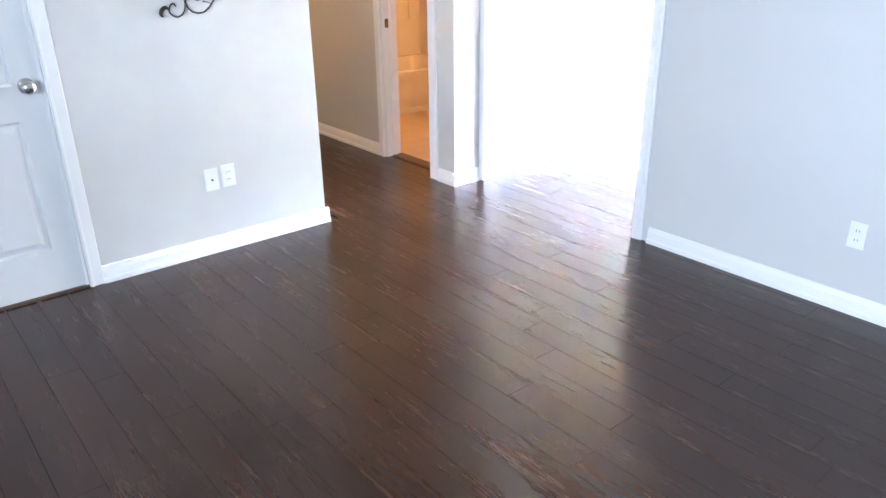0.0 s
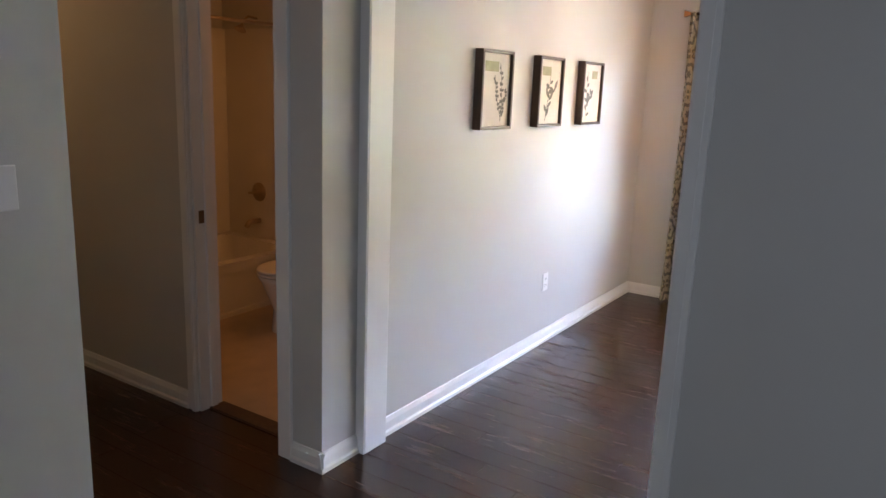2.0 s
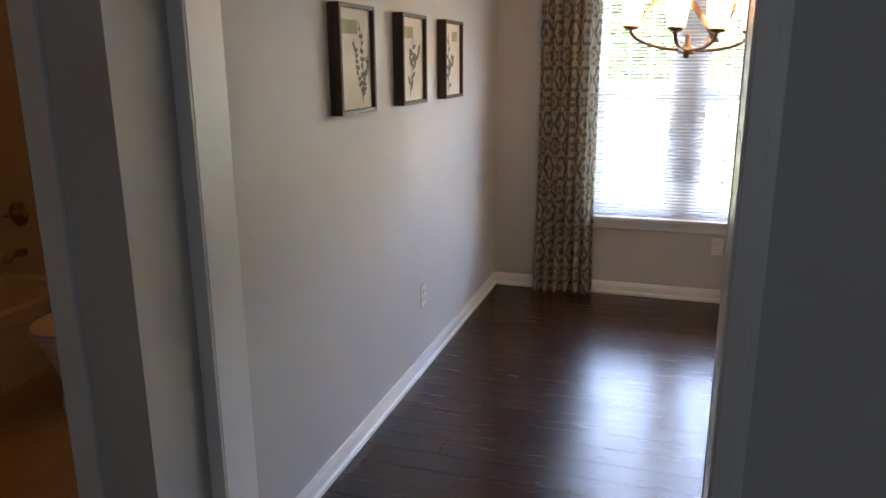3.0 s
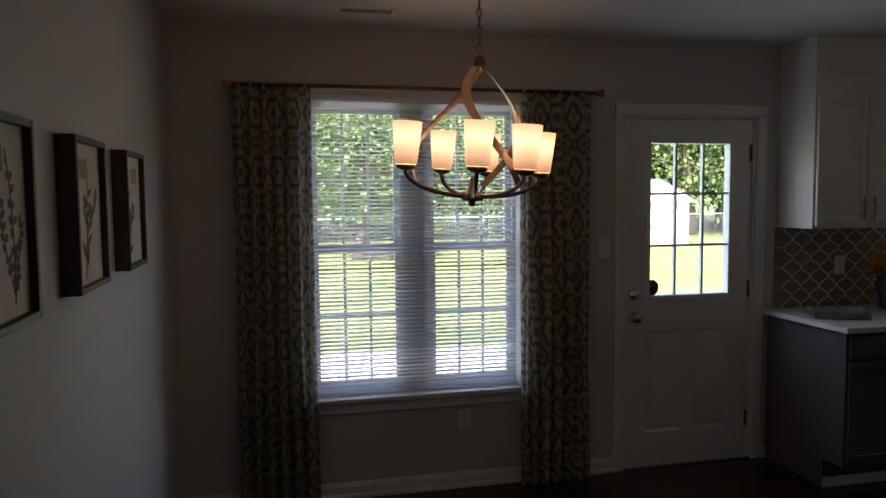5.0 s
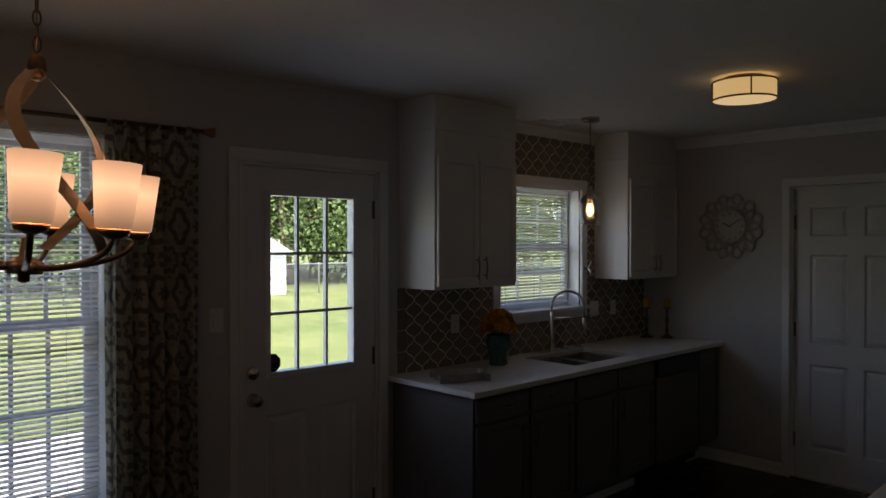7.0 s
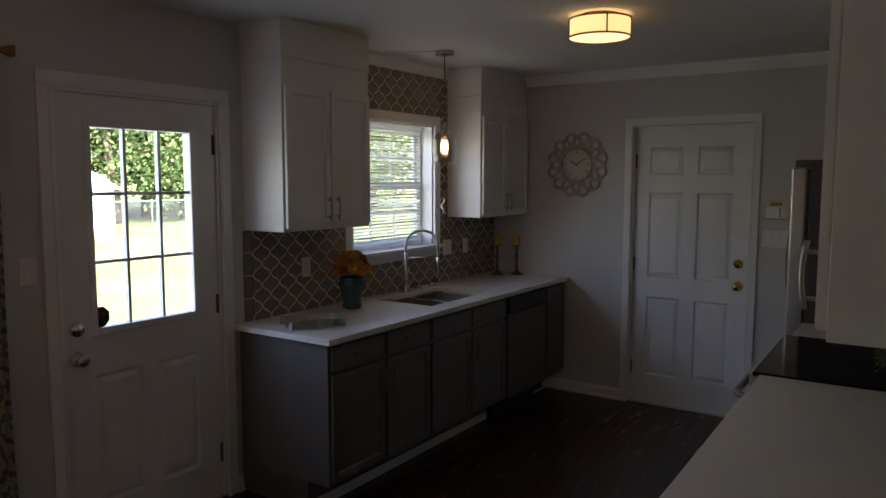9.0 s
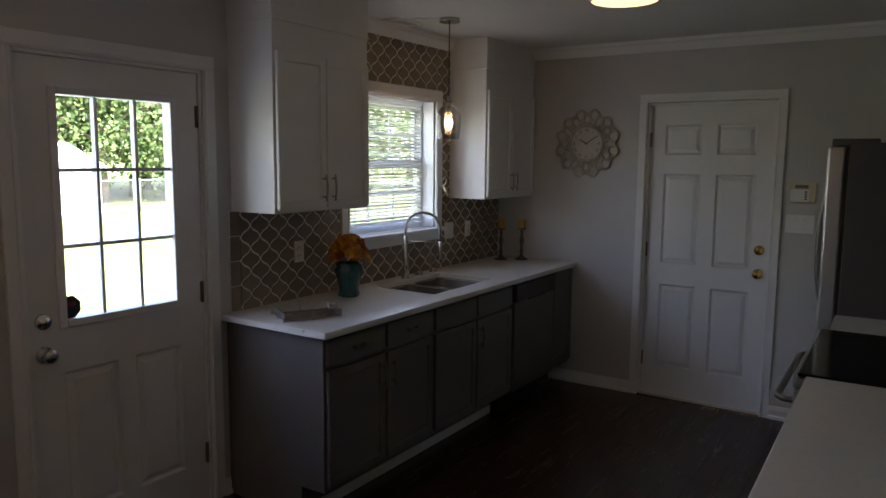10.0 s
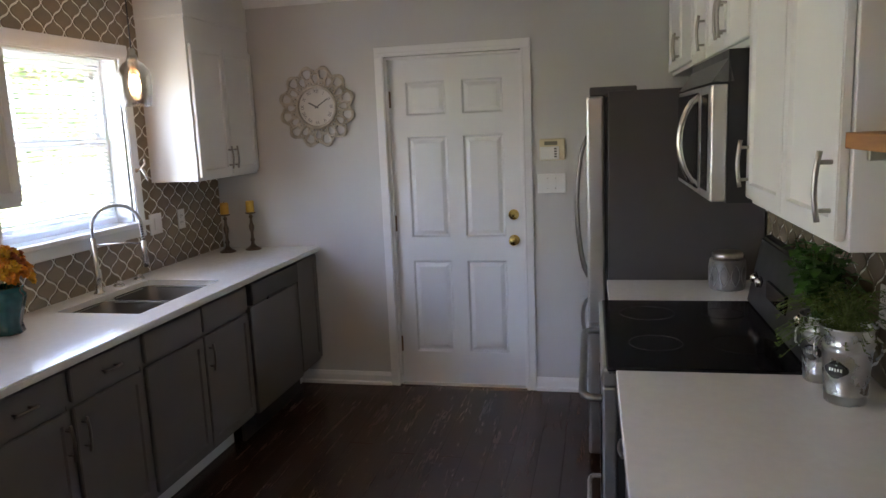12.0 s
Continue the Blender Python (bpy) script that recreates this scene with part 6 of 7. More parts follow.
for a, b in zip(rings, rings[1:]):
    for k in range(seg):
        bm.faces.new((a[k], a[(k + 1) % seg], b[(k + 1) % seg], b[k])).smooth = True
bm.faces.new(rings[0])
part("body", bm, TEAL, vs)
bq = thing("flower_bunch", "bunch of ruffled orange and yellow flowers in the vase", "flowers", pose(6.245, -0.485, WT + 0.17))
PETALS = [surf("orange_petal", (0.70, 0.25, 0.012), 0.6, var=0.3, scale=40, fine=200, bump=0.1), surf("golden_petal", (0.74, 0.38, 0.02), 0.6, var=0.25, scale=40, fine=200, bump=0.1), surf("rust_petal", (0.36, 0.085, 0.010), 0.6, var=0.3, scale=40, fine=200, bump=0.1)]
rr = random.Random(8)
for k in range(48):
    a = k * 2.39996
    u = (k + 0.5) / 48
    r = 0.098 * math.sqrt(u)
    c = Vector((r * math.cos(a), r * math.sin(a), 0.150 - 0.115 * u ** 1.5 + rr.uniform(-0.01, 0.01)))
    nrm = Vector((c.x, c.y, 0.075)).normalized()
    t1 = nrm.orthogonal().normalized()
    t2 = nrm.cross(t1)
    bm = B()
    for layer, (size, lift, count) in enumerate(((0.036, 0.004, 9), (0.028, 0.013, 8), (0.017, 0.022, 6))):
        for q in range(count):
            b = 2 * math.pi * q / count + layer * 0.5 + rr.uniform(-0.2, 0.2)
            d = t1 * math.cos(b) + t2 * math.sin(b)
            sd = nrm.cross(d)
            v0 = bm.verts.new(c)
            v1 = bm.verts.new(c + d * size * 0.6 + sd * size * 0.42 + nrm * (lift + rr.uniform(0, 0.006)))
            v2 = bm.verts.new(c + d * size + nrm * (lift * 0.6 + rr.uniform(-0.004, 0.006)))
            v3 = bm.verts.new(c + d * size * 0.6 - sd * size * 0.42 + nrm * (lift + rr.uniform(0, 0.006)))
            bm.faces.new((v0, v1, v2, v3))
    part("bloom", bm, PETALS[rr.choice((0, 0, 1, 1, 2))], bq)
bm = B()
for k in range(7):
    a = 2 * math.pi * k / 7
    tube(bm, [(0.02 * math.cos(a), 0.02 * math.sin(a), -0.10), (0.028 * math.cos(a), 0.028 * math.sin(a), 0.0), (0.06 * math.cos(a), 0.06 * math.sin(a), 0.06)], 0.002, 5)
LEAFM = surf("leaf_green", (0.030, 0.105, 0.016), 0.45, var=0.4, scale=30, fine=120, bump=0.1)
tagged(part("stems", bm, LEAFM, bq), kind="stuff")

ty = thing("serving_tray", "low silvery wire tray with glass pieces on the worktop", "tray", pose(6.075, 0.025, WT, 0, 0, -28) @ Matrix.Diagonal((0.8, 0.8, 0.9, 1)))
STICK = surf("tarnished_bronze", (0.16, 0.125, 0.10), 0.38, metal=1.0, var=0.3, scale=25)
SILV = surf("tarnished_silver", (0.42, 0.40, 0.38), 0.35, metal=1.0, var=0.2, scale=20)
part("bottom", box(B(), -0.12, -0.17, 0.004, 0.12, 0.17, 0.009, 0.002), surf("mirror_tray", (0.6, 0.58, 0.56), 0.12, metal=1.0, var=0.05), ty)
for z in (0.012, 0.020, 0.028, 0.036, 0.044):
    part("side_wire", tube(B(), [(x, y, z) for x, y in ((-0.125, -0.175), (0.125, -0.175), (0.125, 0.175), (-0.125, 0.175))], 0.0022, 5, closed=True), SILV, ty)
for x, y in ((-0.125, -0.175), (0.125, -0.175), (0.125, 0.175), (-0.125, 0.175), (0, -0.175), (0, 0.175), (0.125, 0), (-0.125, 0)):
    part("post", tube(B(), [(x, y, 0.0), (x, y, 0.048)], 0.0035, 6), SILV, ty)
gl = thing("glass_votive", "small clear cut-glass votive in the tray", "votive", pose(6.005, -0.075, WT + 0.0090))
part("cup", lathe(B(), [(0.020, 0), (0.026, 0.004), (0.030, 0.045), (0.027, 0.045), (0.022, 0.008)], None, 10), CLEAR, gl)
part("wick_cup", lathe(B(), [(0.018, 0.010), (0.019, 0.022), (0.003, 0.023)], None, 14), SILV, gl)

for x, y in ((6.285, -2.290), (6.160, -2.385)):
    cs = thing("candlestick", "tall tarnished metal candlestick with a yellow pillar candle", "candlestick", pose(x, y, WT), group="pair of candlesticks")
    part("foot", lathe(B(), [(0.050, 0), (0.050, 0.006), (0.040, 0.012), (0.022, 0.022), (0.013, 0.035)], None, 24), STICK, cs)
    part("stem", lathe(B(), [(0.013, 0.035), (0.010, 0.05), (0.016, 0.062), (0.010, 0.075), (0.009, 0.11), (0.015, 0.13), (0.017, 0.15), (0.010, 0.172), (0.008, 0.20), (0.014, 0.21), (0.008, 0.225)], None, 18), STICK, cs)
    part("drip_plate", lathe(B(), [(0.008, 0.225), (0.032, 0.232), (0.034, 0.238), (0.020, 0.240)], None, 22), STICK, cs)
    cd = part("candle", lathe(B(), [(0.025, 0.240), (0.026, 0.243), (0.026, 0.308), (0.022, 0.311), (0.010, 0.308)], None, 22), surf("yellow_wax", (0.60, 0.34, 0.045), 0.5, var=0.12, scale=14), cs, "yellow pillar candle")
    part("wick", tube(B(), [(0, 0, 0.305), (0.001, 0, 0.318)], 0.0012, 5), DARK, cd)


def leaf_patch(bm, c, d, up, length, wide, fold=0.25):
    """A curved pointed leaf from c along d."""
    d, up = d.normalized(), up.normalized()
    s = d.cross(up).normalized()
    mid = [c + d * length * u - up * length * 0.35 * u * u for u in (0, 0.35, 0.7, 1.0)]
    wd = [0.15, 1.0, 0.75, 0.0]
    lv = [bm.verts.new(p + s * wide * k + up * wide * fold * k) for p, k in zip(mid, wd)]
    cv = [bm.verts.new(p) for p in mid]
    rv = [bm.verts.new(p - s * wide * k + up * wide * fold * k) for p, k in zip(mid, wd)]
    for i in range(3):
        for a in (lv, rv):
            try:
                bm.faces.new((cv[i], cv[i + 1], a[i + 1], a[i])).smooth = True
            except ValueError:
                pass


GALV = surf("galvanized_metal", (0.50, 0.52, 0.54), 0.28, metal=1.0, var=0.18, scale=22, fine=90, bump=0.15)
BASIL = surf("basil_leaf", (0.055, 0.17, 0.022), 0.4, var=0.35, scale=40, fine=150, bump=0.1)
THYME = surf("thyme_leaf", (0.10, 0.16, 0.030), 0.5, var=0.4, scale=60, fine=200, bump=0.1)


def bucket(label, x, y, r, h, seed):
    ob = thing("herb_bucket", label, "plant pot", RUN @ pose(x, y, WT), group="galvanized herb buckets")
    k = r / 0.06
    part("body", lathe(B(), [(0.046 * k, 0), (0.047 * k, 0.004), (0.048 * k, 0.022), (0.050 * k, 0.025), (0.049 * k, 0.028), (0.056 * k, h * 0.68), (0.059 * k, h * 0.70), (0.057 * k, h * 0.72), (0.0585 * k, h * 0.76), (0.061 * k, h * 0.78), (0.0590 * k, h * 0.80), (0.062 * k, h - 0.006), (0.065 * k, h - 0.002), (0.063 * k, h), (0.060 * k, h - 0.004), (0.056 * k, h * 0.8)], None, 36, cap=False), GALV, ob)
    part("soil", lathe(B(), [(0.054 * k, h * 0.86), (0.02, h * 0.88)], None, 20), SUBF, ob)
    for s in (-1, 1):
        pts = [(0.061 * k * s, 0.0, h - 0.03), (0.075 * k * s, 0.004, h - 0.045), (0.076 * k * s, 0.006, h - 0.075), (0.064 * k * s, 0.003, h - 0.09)]
        part("ear_handle", tube(B(), pts, 0.003, 6), GALV, ob)
    lab = B()
    pts = [(0.028 * math.cos(2 * math.pi * i / 24) * (1 + 0.10 * math.cos(8 * math.pi * i / 24)), 0.020 * math.sin(2 * math.pi * i / 24) * (1 + 0.10 * math.cos(8 * math.pi * i / 24))) for i in range(24)]
    rr0 = 0.0545 * k
    lab.faces.new([lab.verts.new(((rr0 + 0.0022) * math.sin(0.75 + p[0] / rr0), (rr0 + 0.0022) * math.cos(0.75 + p[0] / rr0), h * 0.47 + p[1])) for p in pts])
    tag = part("chalk_label", lab, DARK, ob, "black chalkboard label")
    mark = B()
    for i in range(5):
        a0 = 0.75 + (-0.016 + 0.0065 * i) / rr0
        q = rr0 + 0.0030
        mark.faces.new([mark.verts.new((q * math.sin(a), q * math.cos(a), h * 0.47 + z)) for a, z in ((a0, -0.004 + 0.002 * (i % 2)), (a0 + 0.07, -0.003), (a0 + 0.07, 0.0045), (a0, 0.005))])
    part("chalk_mark", mark, PLATE, tag)
    return ob


bucket("galvanized bucket with a chalk label holding a thyme plant", 3.385, -0.080, 0.062, 0.198, 3)
bucket("galvanized bucket with a chalk label holding a basil plant", 3.402, -0.235, 0.052, 0.185, 5)
rr = random.Random(21)
pl = thing("basil_plant", "bushy bright green basil plant in the bucket", "plant", RUN @ pose(3.402, -0.225, WT + 0.172))
stems, leaves = B(), [B(), B(), B()]
for k in range(40):
    a, rad = rr.uniform(0, 6.28), rr.uniform(0.01, 0.10)
    top = Vector((rad * math.cos(a) * 1.15, rad * math.sin(a) * 1.15, rr.uniform(0.10, 0.25) - rad * 0.5))
    tube(stems, [(0.3 * top.x, 0.3 * top.y, 0), tuple(top * 0.6), tuple(top)], 0.0016, 5)
    for q in range(9):
        b = q * 2.4 + k
        u = 0.45 + 0.55 * q / 8
        d = Vector((math.cos(b), math.sin(b), rr.uniform(-0.1, 0.6)))
        leaf_patch(leaves[q % 3], top * u, d, Vector((0, 0, 1)), rr.uniform(0.026, 0.050), rr.uniform(0.011, 0.018))
tagged(part("stems", stems, LEAFM, pl), kind="stuff")
for b in leaves:
    tagged(part("leaves", b, BASIL, pl), kind="stuff")
pl = thing("thyme_plant", "wispy trailing thyme plant in the front bucket", "plant", RUN @ pose(3.385, -0.085, WT + 0.170))
stems, leaves = B(), B()
for k in range(170):
    a = rr.uniform(0, 6.28)
    out = rr.uniform(0.02, 0.10) if k % 8 else 0.16
    if k % 8 == 0:
        a = rr.uniform(-0.5, 0.3)
    up = rr.uniform(0.0, 0.14)
    end = Vector((out * math.cos(a), out * math.sin(a), up - out * 0.35))
    mid = Vector((end.x * 0.45, end.y * 0.45, up * 0.8 + 0.035))
    pts = [Vector((0, 0, 0)).lerp(mid, i / 6).lerp(mid.lerp(end, i / 6), i / 6) for i in range(7)]
    tube(stems, pts, 0.0008, 4)
    for q in range(12):
        p = pts[1 + q % 6]
        d = Vector((rr.uniform(-1, 1), rr.uniform(-1, 1), rr.uniform(-0.3, 1)))
        leaf_patch(leaves, p, d, Vector((0.1, 0.2, 1)), rr.uniform(0.007, 0.013), 0.0028)
tagged(part("stems", stems, THYME, pl), kind="stuff")
tagged(part("leaves", leaves, THYME, pl), kind="stuff")

cn = thing("canister", "grey embossed ceramic canister with a metal lid", "canister", RUN @ pose(3.450, -1.355, WT))
GREYL = surf("pale_grey_glaze", (0.26, 0.255, 0.26), 0.3, var=0.1, scale=20)
GREYC = surf("grey_glaze", (0.14, 0.135, 0.14), 0.3, var=0.15, scale=20)
part("body", lathe(B(), [(0.068, 0), (0.072, 0.004), (0.073, 0.012), (0.072, 0.122), (0.066, 0.130), (0.060, 0.131)], None, 32), GREYC, cn)
for k in range(10):
    a = 2 * math.pi * k / 10
    for s in (-1, 1):
        pts = [(0.0735 * math.cos(a + s * 0.26 * math.sin(math.pi * i / 6)), 0.0735 * math.sin(a + s * 0.26 * math.sin(math.pi * i / 6)), 0.018 + 0.092 * i / 6) for i in range(7)]
        part("embossed_line", tube(B(), pts, 0.0018, 5), GREYL, cn)
part("lid", lathe(B(), [(0.060, 0.131), (0.062, 0.134), (0.062, 0.150), (0.054, 0.158), (0.014, 0.160), (0.002, 0.161)], None, 32), SILV, cn)
hk = thing("window_hook", "small metal bird-shaped hook on the sink window casing", "hook", facing("-x", W - 0.026, -1.635, 1.475))
part("plate", lathe(B(), [(0.012, 0), (0.010, 0.005)], RX, 12), NICKEL, hk)
part("arm", tube(B(), [(0, 0, 0.0), (0, -0.03, 0.01), (0.01, -0.05, 0.035), (0.0, -0.055, 0.06)], 0.006, 8), NICKEL, hk)
part("wing", tube(B(), [(0, -0.03, 0.01), (0.02, -0.045, -0.04), (0.03, -0.045, -0.07)], 0.006, 8, taper=[1, 1.4, 0.3]), CHROME, hk)

# ---- outdoors ----
def ground_material():
    m, n, l, bsdf = nodes_of("lawn")
    tc = n.new("ShaderNodeTexCoord")
    broad, mid, fine = add(n, "ShaderNodeTexNoise", Scale=0.35, Detail=4.0), add(n, "ShaderNodeTexNoise", Scale=2.5, Detail=5.0), add(n, "ShaderNodeTexNoise", Scale=35.0, Detail=4.0)
    for q in (broad, mid, fine):
        l.new(tc.outputs["Object"], q.inputs["Vector"])
    col = mix_col(n, l, ramp(n, l, broad.outputs[0], 0.35, 0.65), (0.070, 0.115, 0.022), (0.135, 0.165, 0.050))
    col = mix_col(n, l, math_node(n, l, "MULTIPLY", ramp(n, l, mid.outputs[0], 0.45, 0.75), 0.6), col, (0.17, 0.17, 0.075))
    col = mix_col(n, l, math_node(n, l, "MULTIPLY", ramp(n, l, fine.outputs[0], 0.35, 0.7), 0.5), col, (0.045, 0.075, 0.015))
    l.new(col, bsdf.inputs["Base Color"])
    bsdf.inputs["Roughness"].default_value = 0.9
    b = n.new("ShaderNodeBump")
    b.inputs["Strength"].default_value, b.inputs["Distance"].default_value = 0.7, 0.03
    l.new(fine.outputs[0], b.inputs["Height"]), l.new(b.outputs[0], bsdf.inputs["Normal"])
    return m


bm = B()
bmesh.ops.create_grid(bm, x_segments=60, y_segments=60, size=1.0, matrix=Matrix.Translation((0, 0, -0.38)))
for v in bm.verts:
    for i in (0, 1):
        q = v.co[i]
        v.co[i] = math.copysign(abs(q) ** 3 * 1500 + abs(q) * 40, q)
    far = max(0.0, Vector((v.co.x, v.co.y)).length - 14)
    if far > 0:
        v.co.z += 0.10 * noise.noise(Vector((v.co.x * 0.12, v.co.y * 0.12, 0))) + min(far, 25) * 0.008
setting("ground", bm, ground_material(), "sunlit mown lawn reaching to the trees", "ground")
setting("patio", box(B(), W + 0.20, -1.2, -0.37, 10.9, 5.6, -0.19, 0.01), CONCRETE, "pale concrete patio slab behind the house", "patio")
setting("door_step", box(B(), W + 0.162, 0.1, -0.19, W + 0.75, 1.4, -0.04, 0.01), CONCRETE, "concrete door step", "step")
setting("foundation", box(B(), -2.3, -3.1, -0.7, W + 0.155, 7.3, -0.21), CONCRETE, "concrete foundation of the house", "foundation")
SHEDW = surf("white_metal_siding", (0.72, 0.73, 0.74), 0.5, var=0.06, scale=1.5, fine=20, bump=0.05)
shed = thing("garden_shed", "white metal garden shed with a pale gable roof", "shed", pose(29.0, -10.5, -0.32))
part("wall", box(B(), -2.2, -1.25, 0.0, 2.2, 1.25, 1.64), SHEDW, shed)
for k in range(7):
    part("siding_rib", box(B(), -2.22, -1.22 + k * 0.4, 0.05, -2.2, -1.18 + k * 0.4, 1.60), SHEDW, shed)
bm = B()
v = [bm.verts.new(p) for p in ((-2.4, -1.45, 1.60), (2.4, -1.45, 1.60), (2.4, 1.45, 1.60), (-2.4, 1.45, 1.60), (-2.4, 0, 2.42), (2.4, 0, 2.42))]
for f in ((0, 1, 5, 4), (2, 3, 4, 5), (0, 4, 3), (1, 2, 5), (3, 2, 1, 0)):
    bm.faces.new([v[i] for i in f])
part("roof", bm, surf("pale_metal_roof", (0.55, 0.57, 0.60), 0.4, var=0.06, scale=2), shed)
part("door", box(B(), -2.25, -0.5, 0.02, -2.21, 0.5, 1.5, 0.01), SHEDW, shed)

STEELF = surf("galvanized_fence", (0.42, 0.44, 0.45), 0.5, metal=0.6, var=0.15, scale=8)
fence = thing("chain_link_fence", "galvanized chain-link fence across the lawn", "fence", pose(26.5, -22.0, -0.25))
for k in range(15):
    part("post", lathe(B(), [(0.03, -0.2), (0.03, 1.12), (0.036, 1.13), (0.01, 1.16)], Matrix.Translation((0, k * 3.0, 0)), 10), STEELF, fence)
part("top_rail", tube(B(), [(0, 0, 1.10), (0, 42.0, 1.10)], 0.024, 8), STEELF, fence)
bm = B()
for k in range(-9, 350):
    for s in (-1, 1):
        y0 = k * 0.12
        a, b = (y0, 0.02), (y0 + s * 1.06, 1.08)
        q = [bm.verts.new((0.003 * s, p[0] + e, p[1])) for p, e in ((a, -0.003), (a, 0.003), (b, 0.003), (b, -0.003))]
        bm.faces.new(q)
tagged(part("wire_mesh", bm, STEELF, fence), kind="stuff")

BARK = surf("bark", (0.11, 0.085, 0.062), 0.9, var=0.35, scale=6, fine=40, bump=0.8, stretch=(1, 1, 0.25))


def leaf_material(name, a, b):
    m, n, l, bsdf = nodes_of(name)
    geo = n.new("ShaderNodeNewGeometry")
    col = mix_col(n, l, geo.outputs["Random Per Island"], a, b)
    l.new(col, bsdf.inputs["Base Color"])
    bsdf.inputs["Roughness"].default_value = 0.5
    tr, mx = n.new("ShaderNodeBsdfTranslucent"), n.new("ShaderNodeMixShader")
    mx.inputs[0].default_value = 0.35
    l.new(col, tr.inputs[0]), l.new(bsdf.outputs[0], mx.inputs[1]), l.new(tr.outputs[0], mx.inputs[2])
    l.new(mx.outputs[0], n["Material Output"].inputs[0])
    return m


LEAVES = [leaf_material("tree_leaf_a", (0.055, 0.105, 0.028), (0.12, 0.185, 0.060)), leaf_material("tree_leaf_b", (0.042, 0.085, 0.027), (0.105, 0.16, 0.055))]


def tree(label, height, spread, seed, leaf_mat, low=0.16, count=5200):
    rr = random.Random(seed)
    ob = thing("tree", label, "tree", pose(0, 0, 0), group="trees behind the lawn")
    trunk = [Vector((0.15 * math.sin(k * 0.9 + seed), 0.12 * math.cos(k * 1.1), height * 0.82 * k / 7)) for k in range(8)]
    part("trunk", tube(B(), trunk, 0.19, 10, taper=[1.25, 1.0, 0.86, 0.72, 0.56, 0.42, 0.26, 0.1]), BARK, ob)
    tips = []
    limbs = B()
    for k in range(26):
        u = low + (1 - low) * (k + rr.random()) / 26
        p = trunk[min(6, int(u * 7))].lerp(trunk[min(7, int(u * 7) + 1)], u * 7 % 1)
        a = k * 2.4 + rr.uniform(-0.4, 0.4)
        ln = spread * (0.55 + 0.45 * math.sin(math.pi * min(1, 0.25 + u * 0.72))) * rr.uniform(0.7, 1.1) * (1.05 - 0.45 * u)
        end = p + Vector((math.cos(a) * ln, math.sin(a) * ln, ln * rr.uniform(0.05, 0.55)))
        mid = p.lerp(end, 0.5) + Vector((0, 0, ln * 0.10))
        tube(limbs, [p, mid, end], 0.055, 6, taper=[1, 0.6, 0.2])
        tips += [(end, ln), (mid, ln), (p.lerp(end, 0.78), ln)]
        for q in range(2):
            e2 = mid + Vector((rr.uniform(-1, 1), rr.uniform(-1, 1), rr.uniform(-0.2, 0.8))) * ln * 0.45
            tube(limbs, [mid, e2], 0.025, 5, taper=[1, 0.3])
            tips.append((e2, ln * 0.7))
    part("limbs", limbs, BARK, ob)
    verts, faces = [], []
    for i in range(count):
        c, ln = rr.choice(tips)
        s = 0.24 * ln + 0.22
        o = Vector((rr.gauss(0, s), rr.gauss(0, s), rr.gauss(0, s * 0.7)))
        p = c + o
        size = rr.uniform(0.11, 0.24)
        d = Vector((rr.uniform(-1, 1), rr.uniform(-1, 1), rr.uniform(-1, 0.4))).normalized()
        w = d.orthogonal().normalized()
        w.rotate(Matrix.Rotation(rr.uniform(0, 6.28), 3, d))
        b = len(verts)
        verts += [p, p + d * size * 0.5 + w * size * 0.38, p + d * size * 1.1, p + d * size * 0.5 - w * size * 0.38]
        faces.append((b, b + 1, b + 2, b + 3))
    me = bpy.data.meshes.new("crown")
    me.from_pydata(verts, [], faces)
    me.materials.append(leaf_mat)
    cr = new("crown", me)
    cr.parent = ob
    return ob


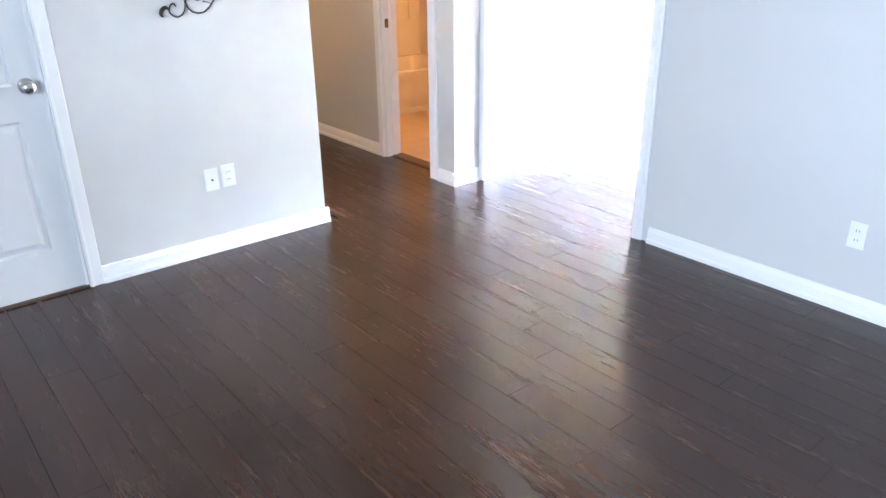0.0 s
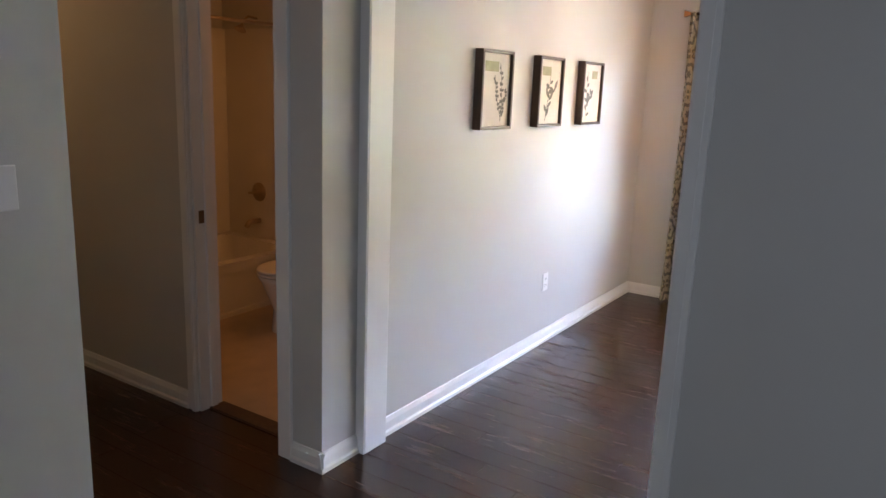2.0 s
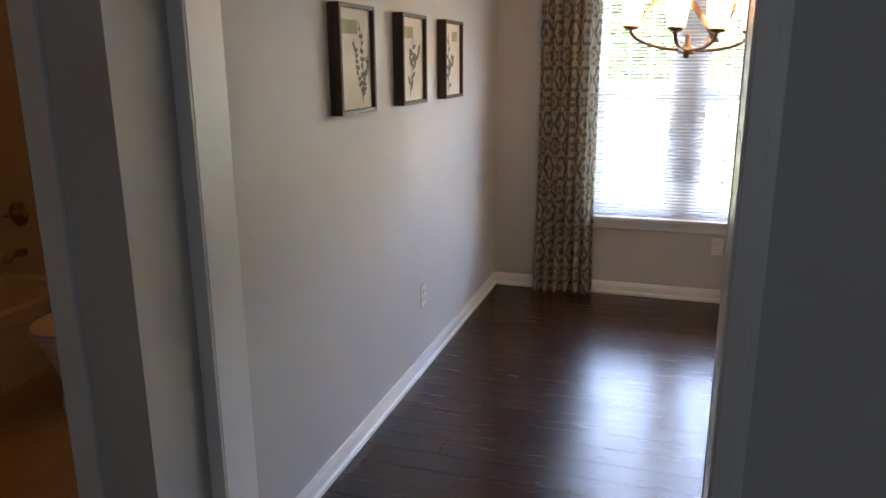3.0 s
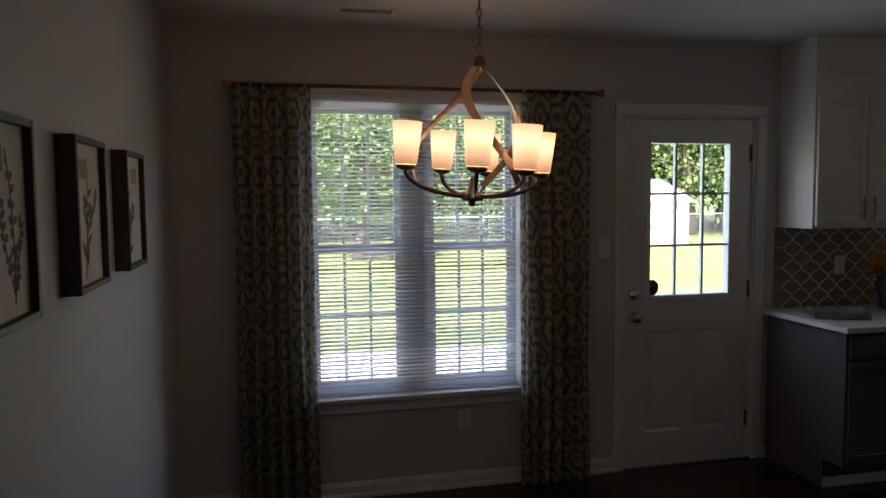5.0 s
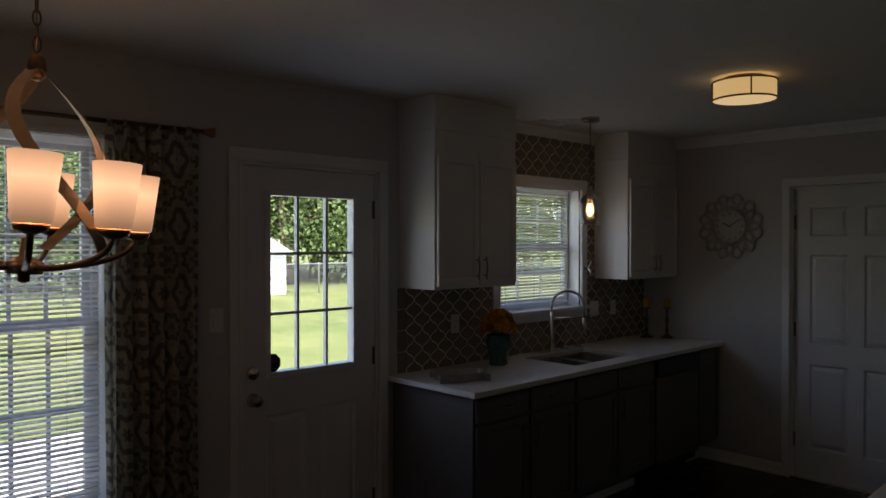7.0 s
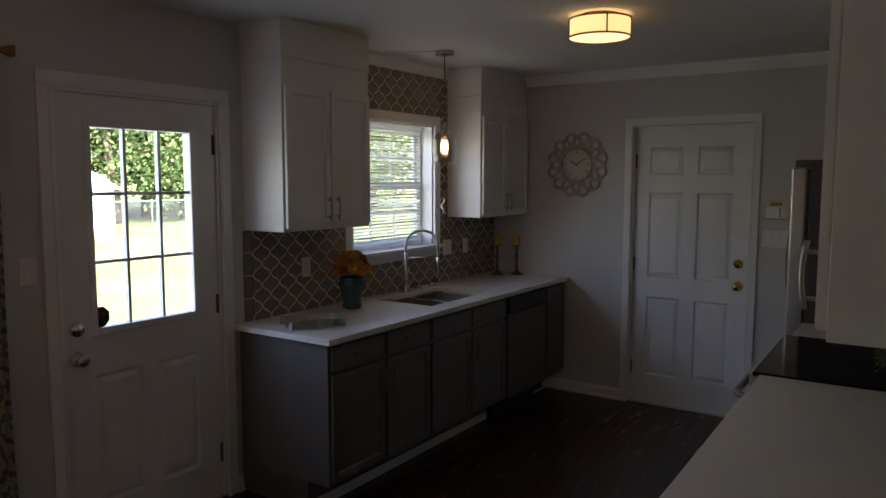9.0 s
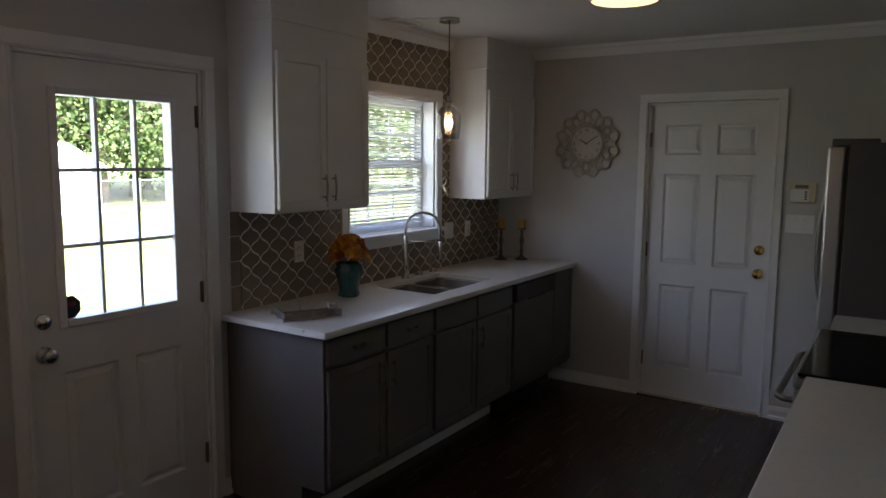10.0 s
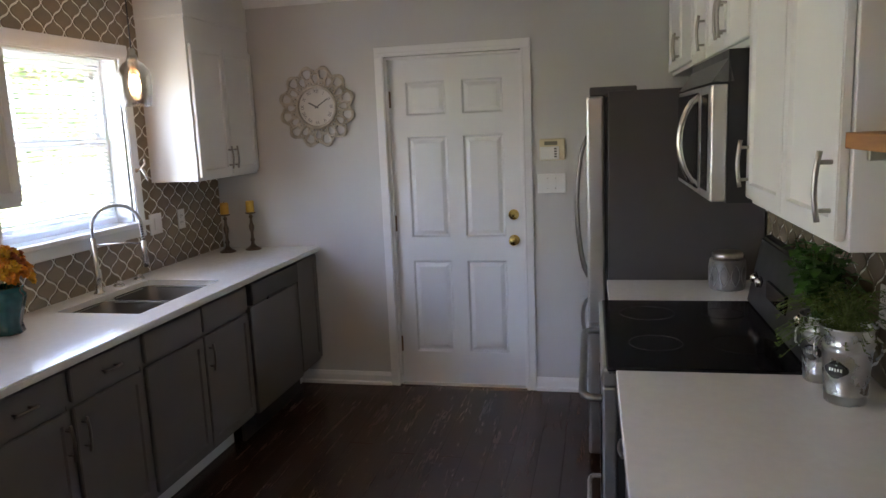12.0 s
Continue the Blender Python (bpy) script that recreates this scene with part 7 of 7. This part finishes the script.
kinds = [tree("broad leafy tree at the edge of the lawn", 9.5, 3.2, 11, LEAVES[0], 0.14, 9000), tree("tall leafy tree at the edge of the lawn", 12.0, 3.4, 12, LEAVES[1], 0.18, 9000), tree("low dense leafy tree behind the fence", 7.0, 3.0, 13, LEAVES[0], 0.05, 9000)]
spots = []
rr = random.Random(30)
for row, (dist, step) in enumerate(((31.5, 3.0), (35.5, 3.2), (41.0, 3.6), (48.0, 4.5))):
    y = -36.0 + row * 1.3
    while y < 15:
        spots.append((dist + rr.uniform(-1.2, 1.2), y + rr.uniform(-0.8, 0.8), rr.choice((0, 1, 2, 2) if row == 0 else (0, 1, 1)), rr.uniform(0.85, 1.2)))
        y += step
first = set()
for x, y, k, s in spots:
    if 25 < x < 34 and -14.5 < y < -7.0:
        x += 4.5
    m = pose(x, y, -0.25, 0, 0, rr.uniform(0, 360)) @ Matrix.Diagonal((s, s, s, 1))
    if k not in first:
        first.add(k)
        kinds[k].matrix_world = m
    else:
        c = copy_thing(kinds[k], pose(x, y, -0.25, 0, 0, rr.uniform(0, 360)))
bush = tree("slender garden tree on the lawn", 4.8, 1.5, 44, LEAVES[1], 0.30, 2600)
bush.matrix_world = pose(24.0, 0.6, -0.3)

# ---- floor boards ----
PW, PL = 0.125, 1.22
plank_meshes = {}


def plank(parent, x0, x1, y0, y1):
    key = (round(x1 - x0, 3), round(y1 - y0, 2))
    if key not in plank_meshes:
        w, h = key
        bm = box(B(), 0.0003, 0.0003, -0.012, w - 0.0003, h - 0.0003, 0.0, 0.0008, 1)
        plank_meshes[key] = mesh_of("floor_plank", bm, FLOORW)
    ob = new("floor_plank", plank_meshes[key])
    ob.parent = parent
    ob.matrix_local = pose(x0, y0, random.uniform(-0.0001, 0.0001))


rng = random.Random(4)
floor = thing("floor", "dark walnut plank floor with fine seams", "floor", kind="structure")
x = -2.2
rest = B()
while x < W - 0.01:
    x1 = min(x + PW, W)
    far = 7.2 if 1.83 <= x < 2.88 else N
    near = -3.0 if x < E0 else K
    y = near - rng.uniform(0, PL)
    while y < far - 0.01:
        a, b = max(y, near), min(y + PL, far)
        if b - a > 0.02:
            if x > -0.3 and b > 0.0 or x > 3.2:
                plank(floor, x, x1, a, b)
            else:
                box(rest, x + 0.0006, a + 0.0006, -0.012, x1 - 0.0006, b - 0.0006, 0.0)
        y += PL
    x = x1
tagged(part("far_boards", rest, FLOORW, floor), kind="stuff")
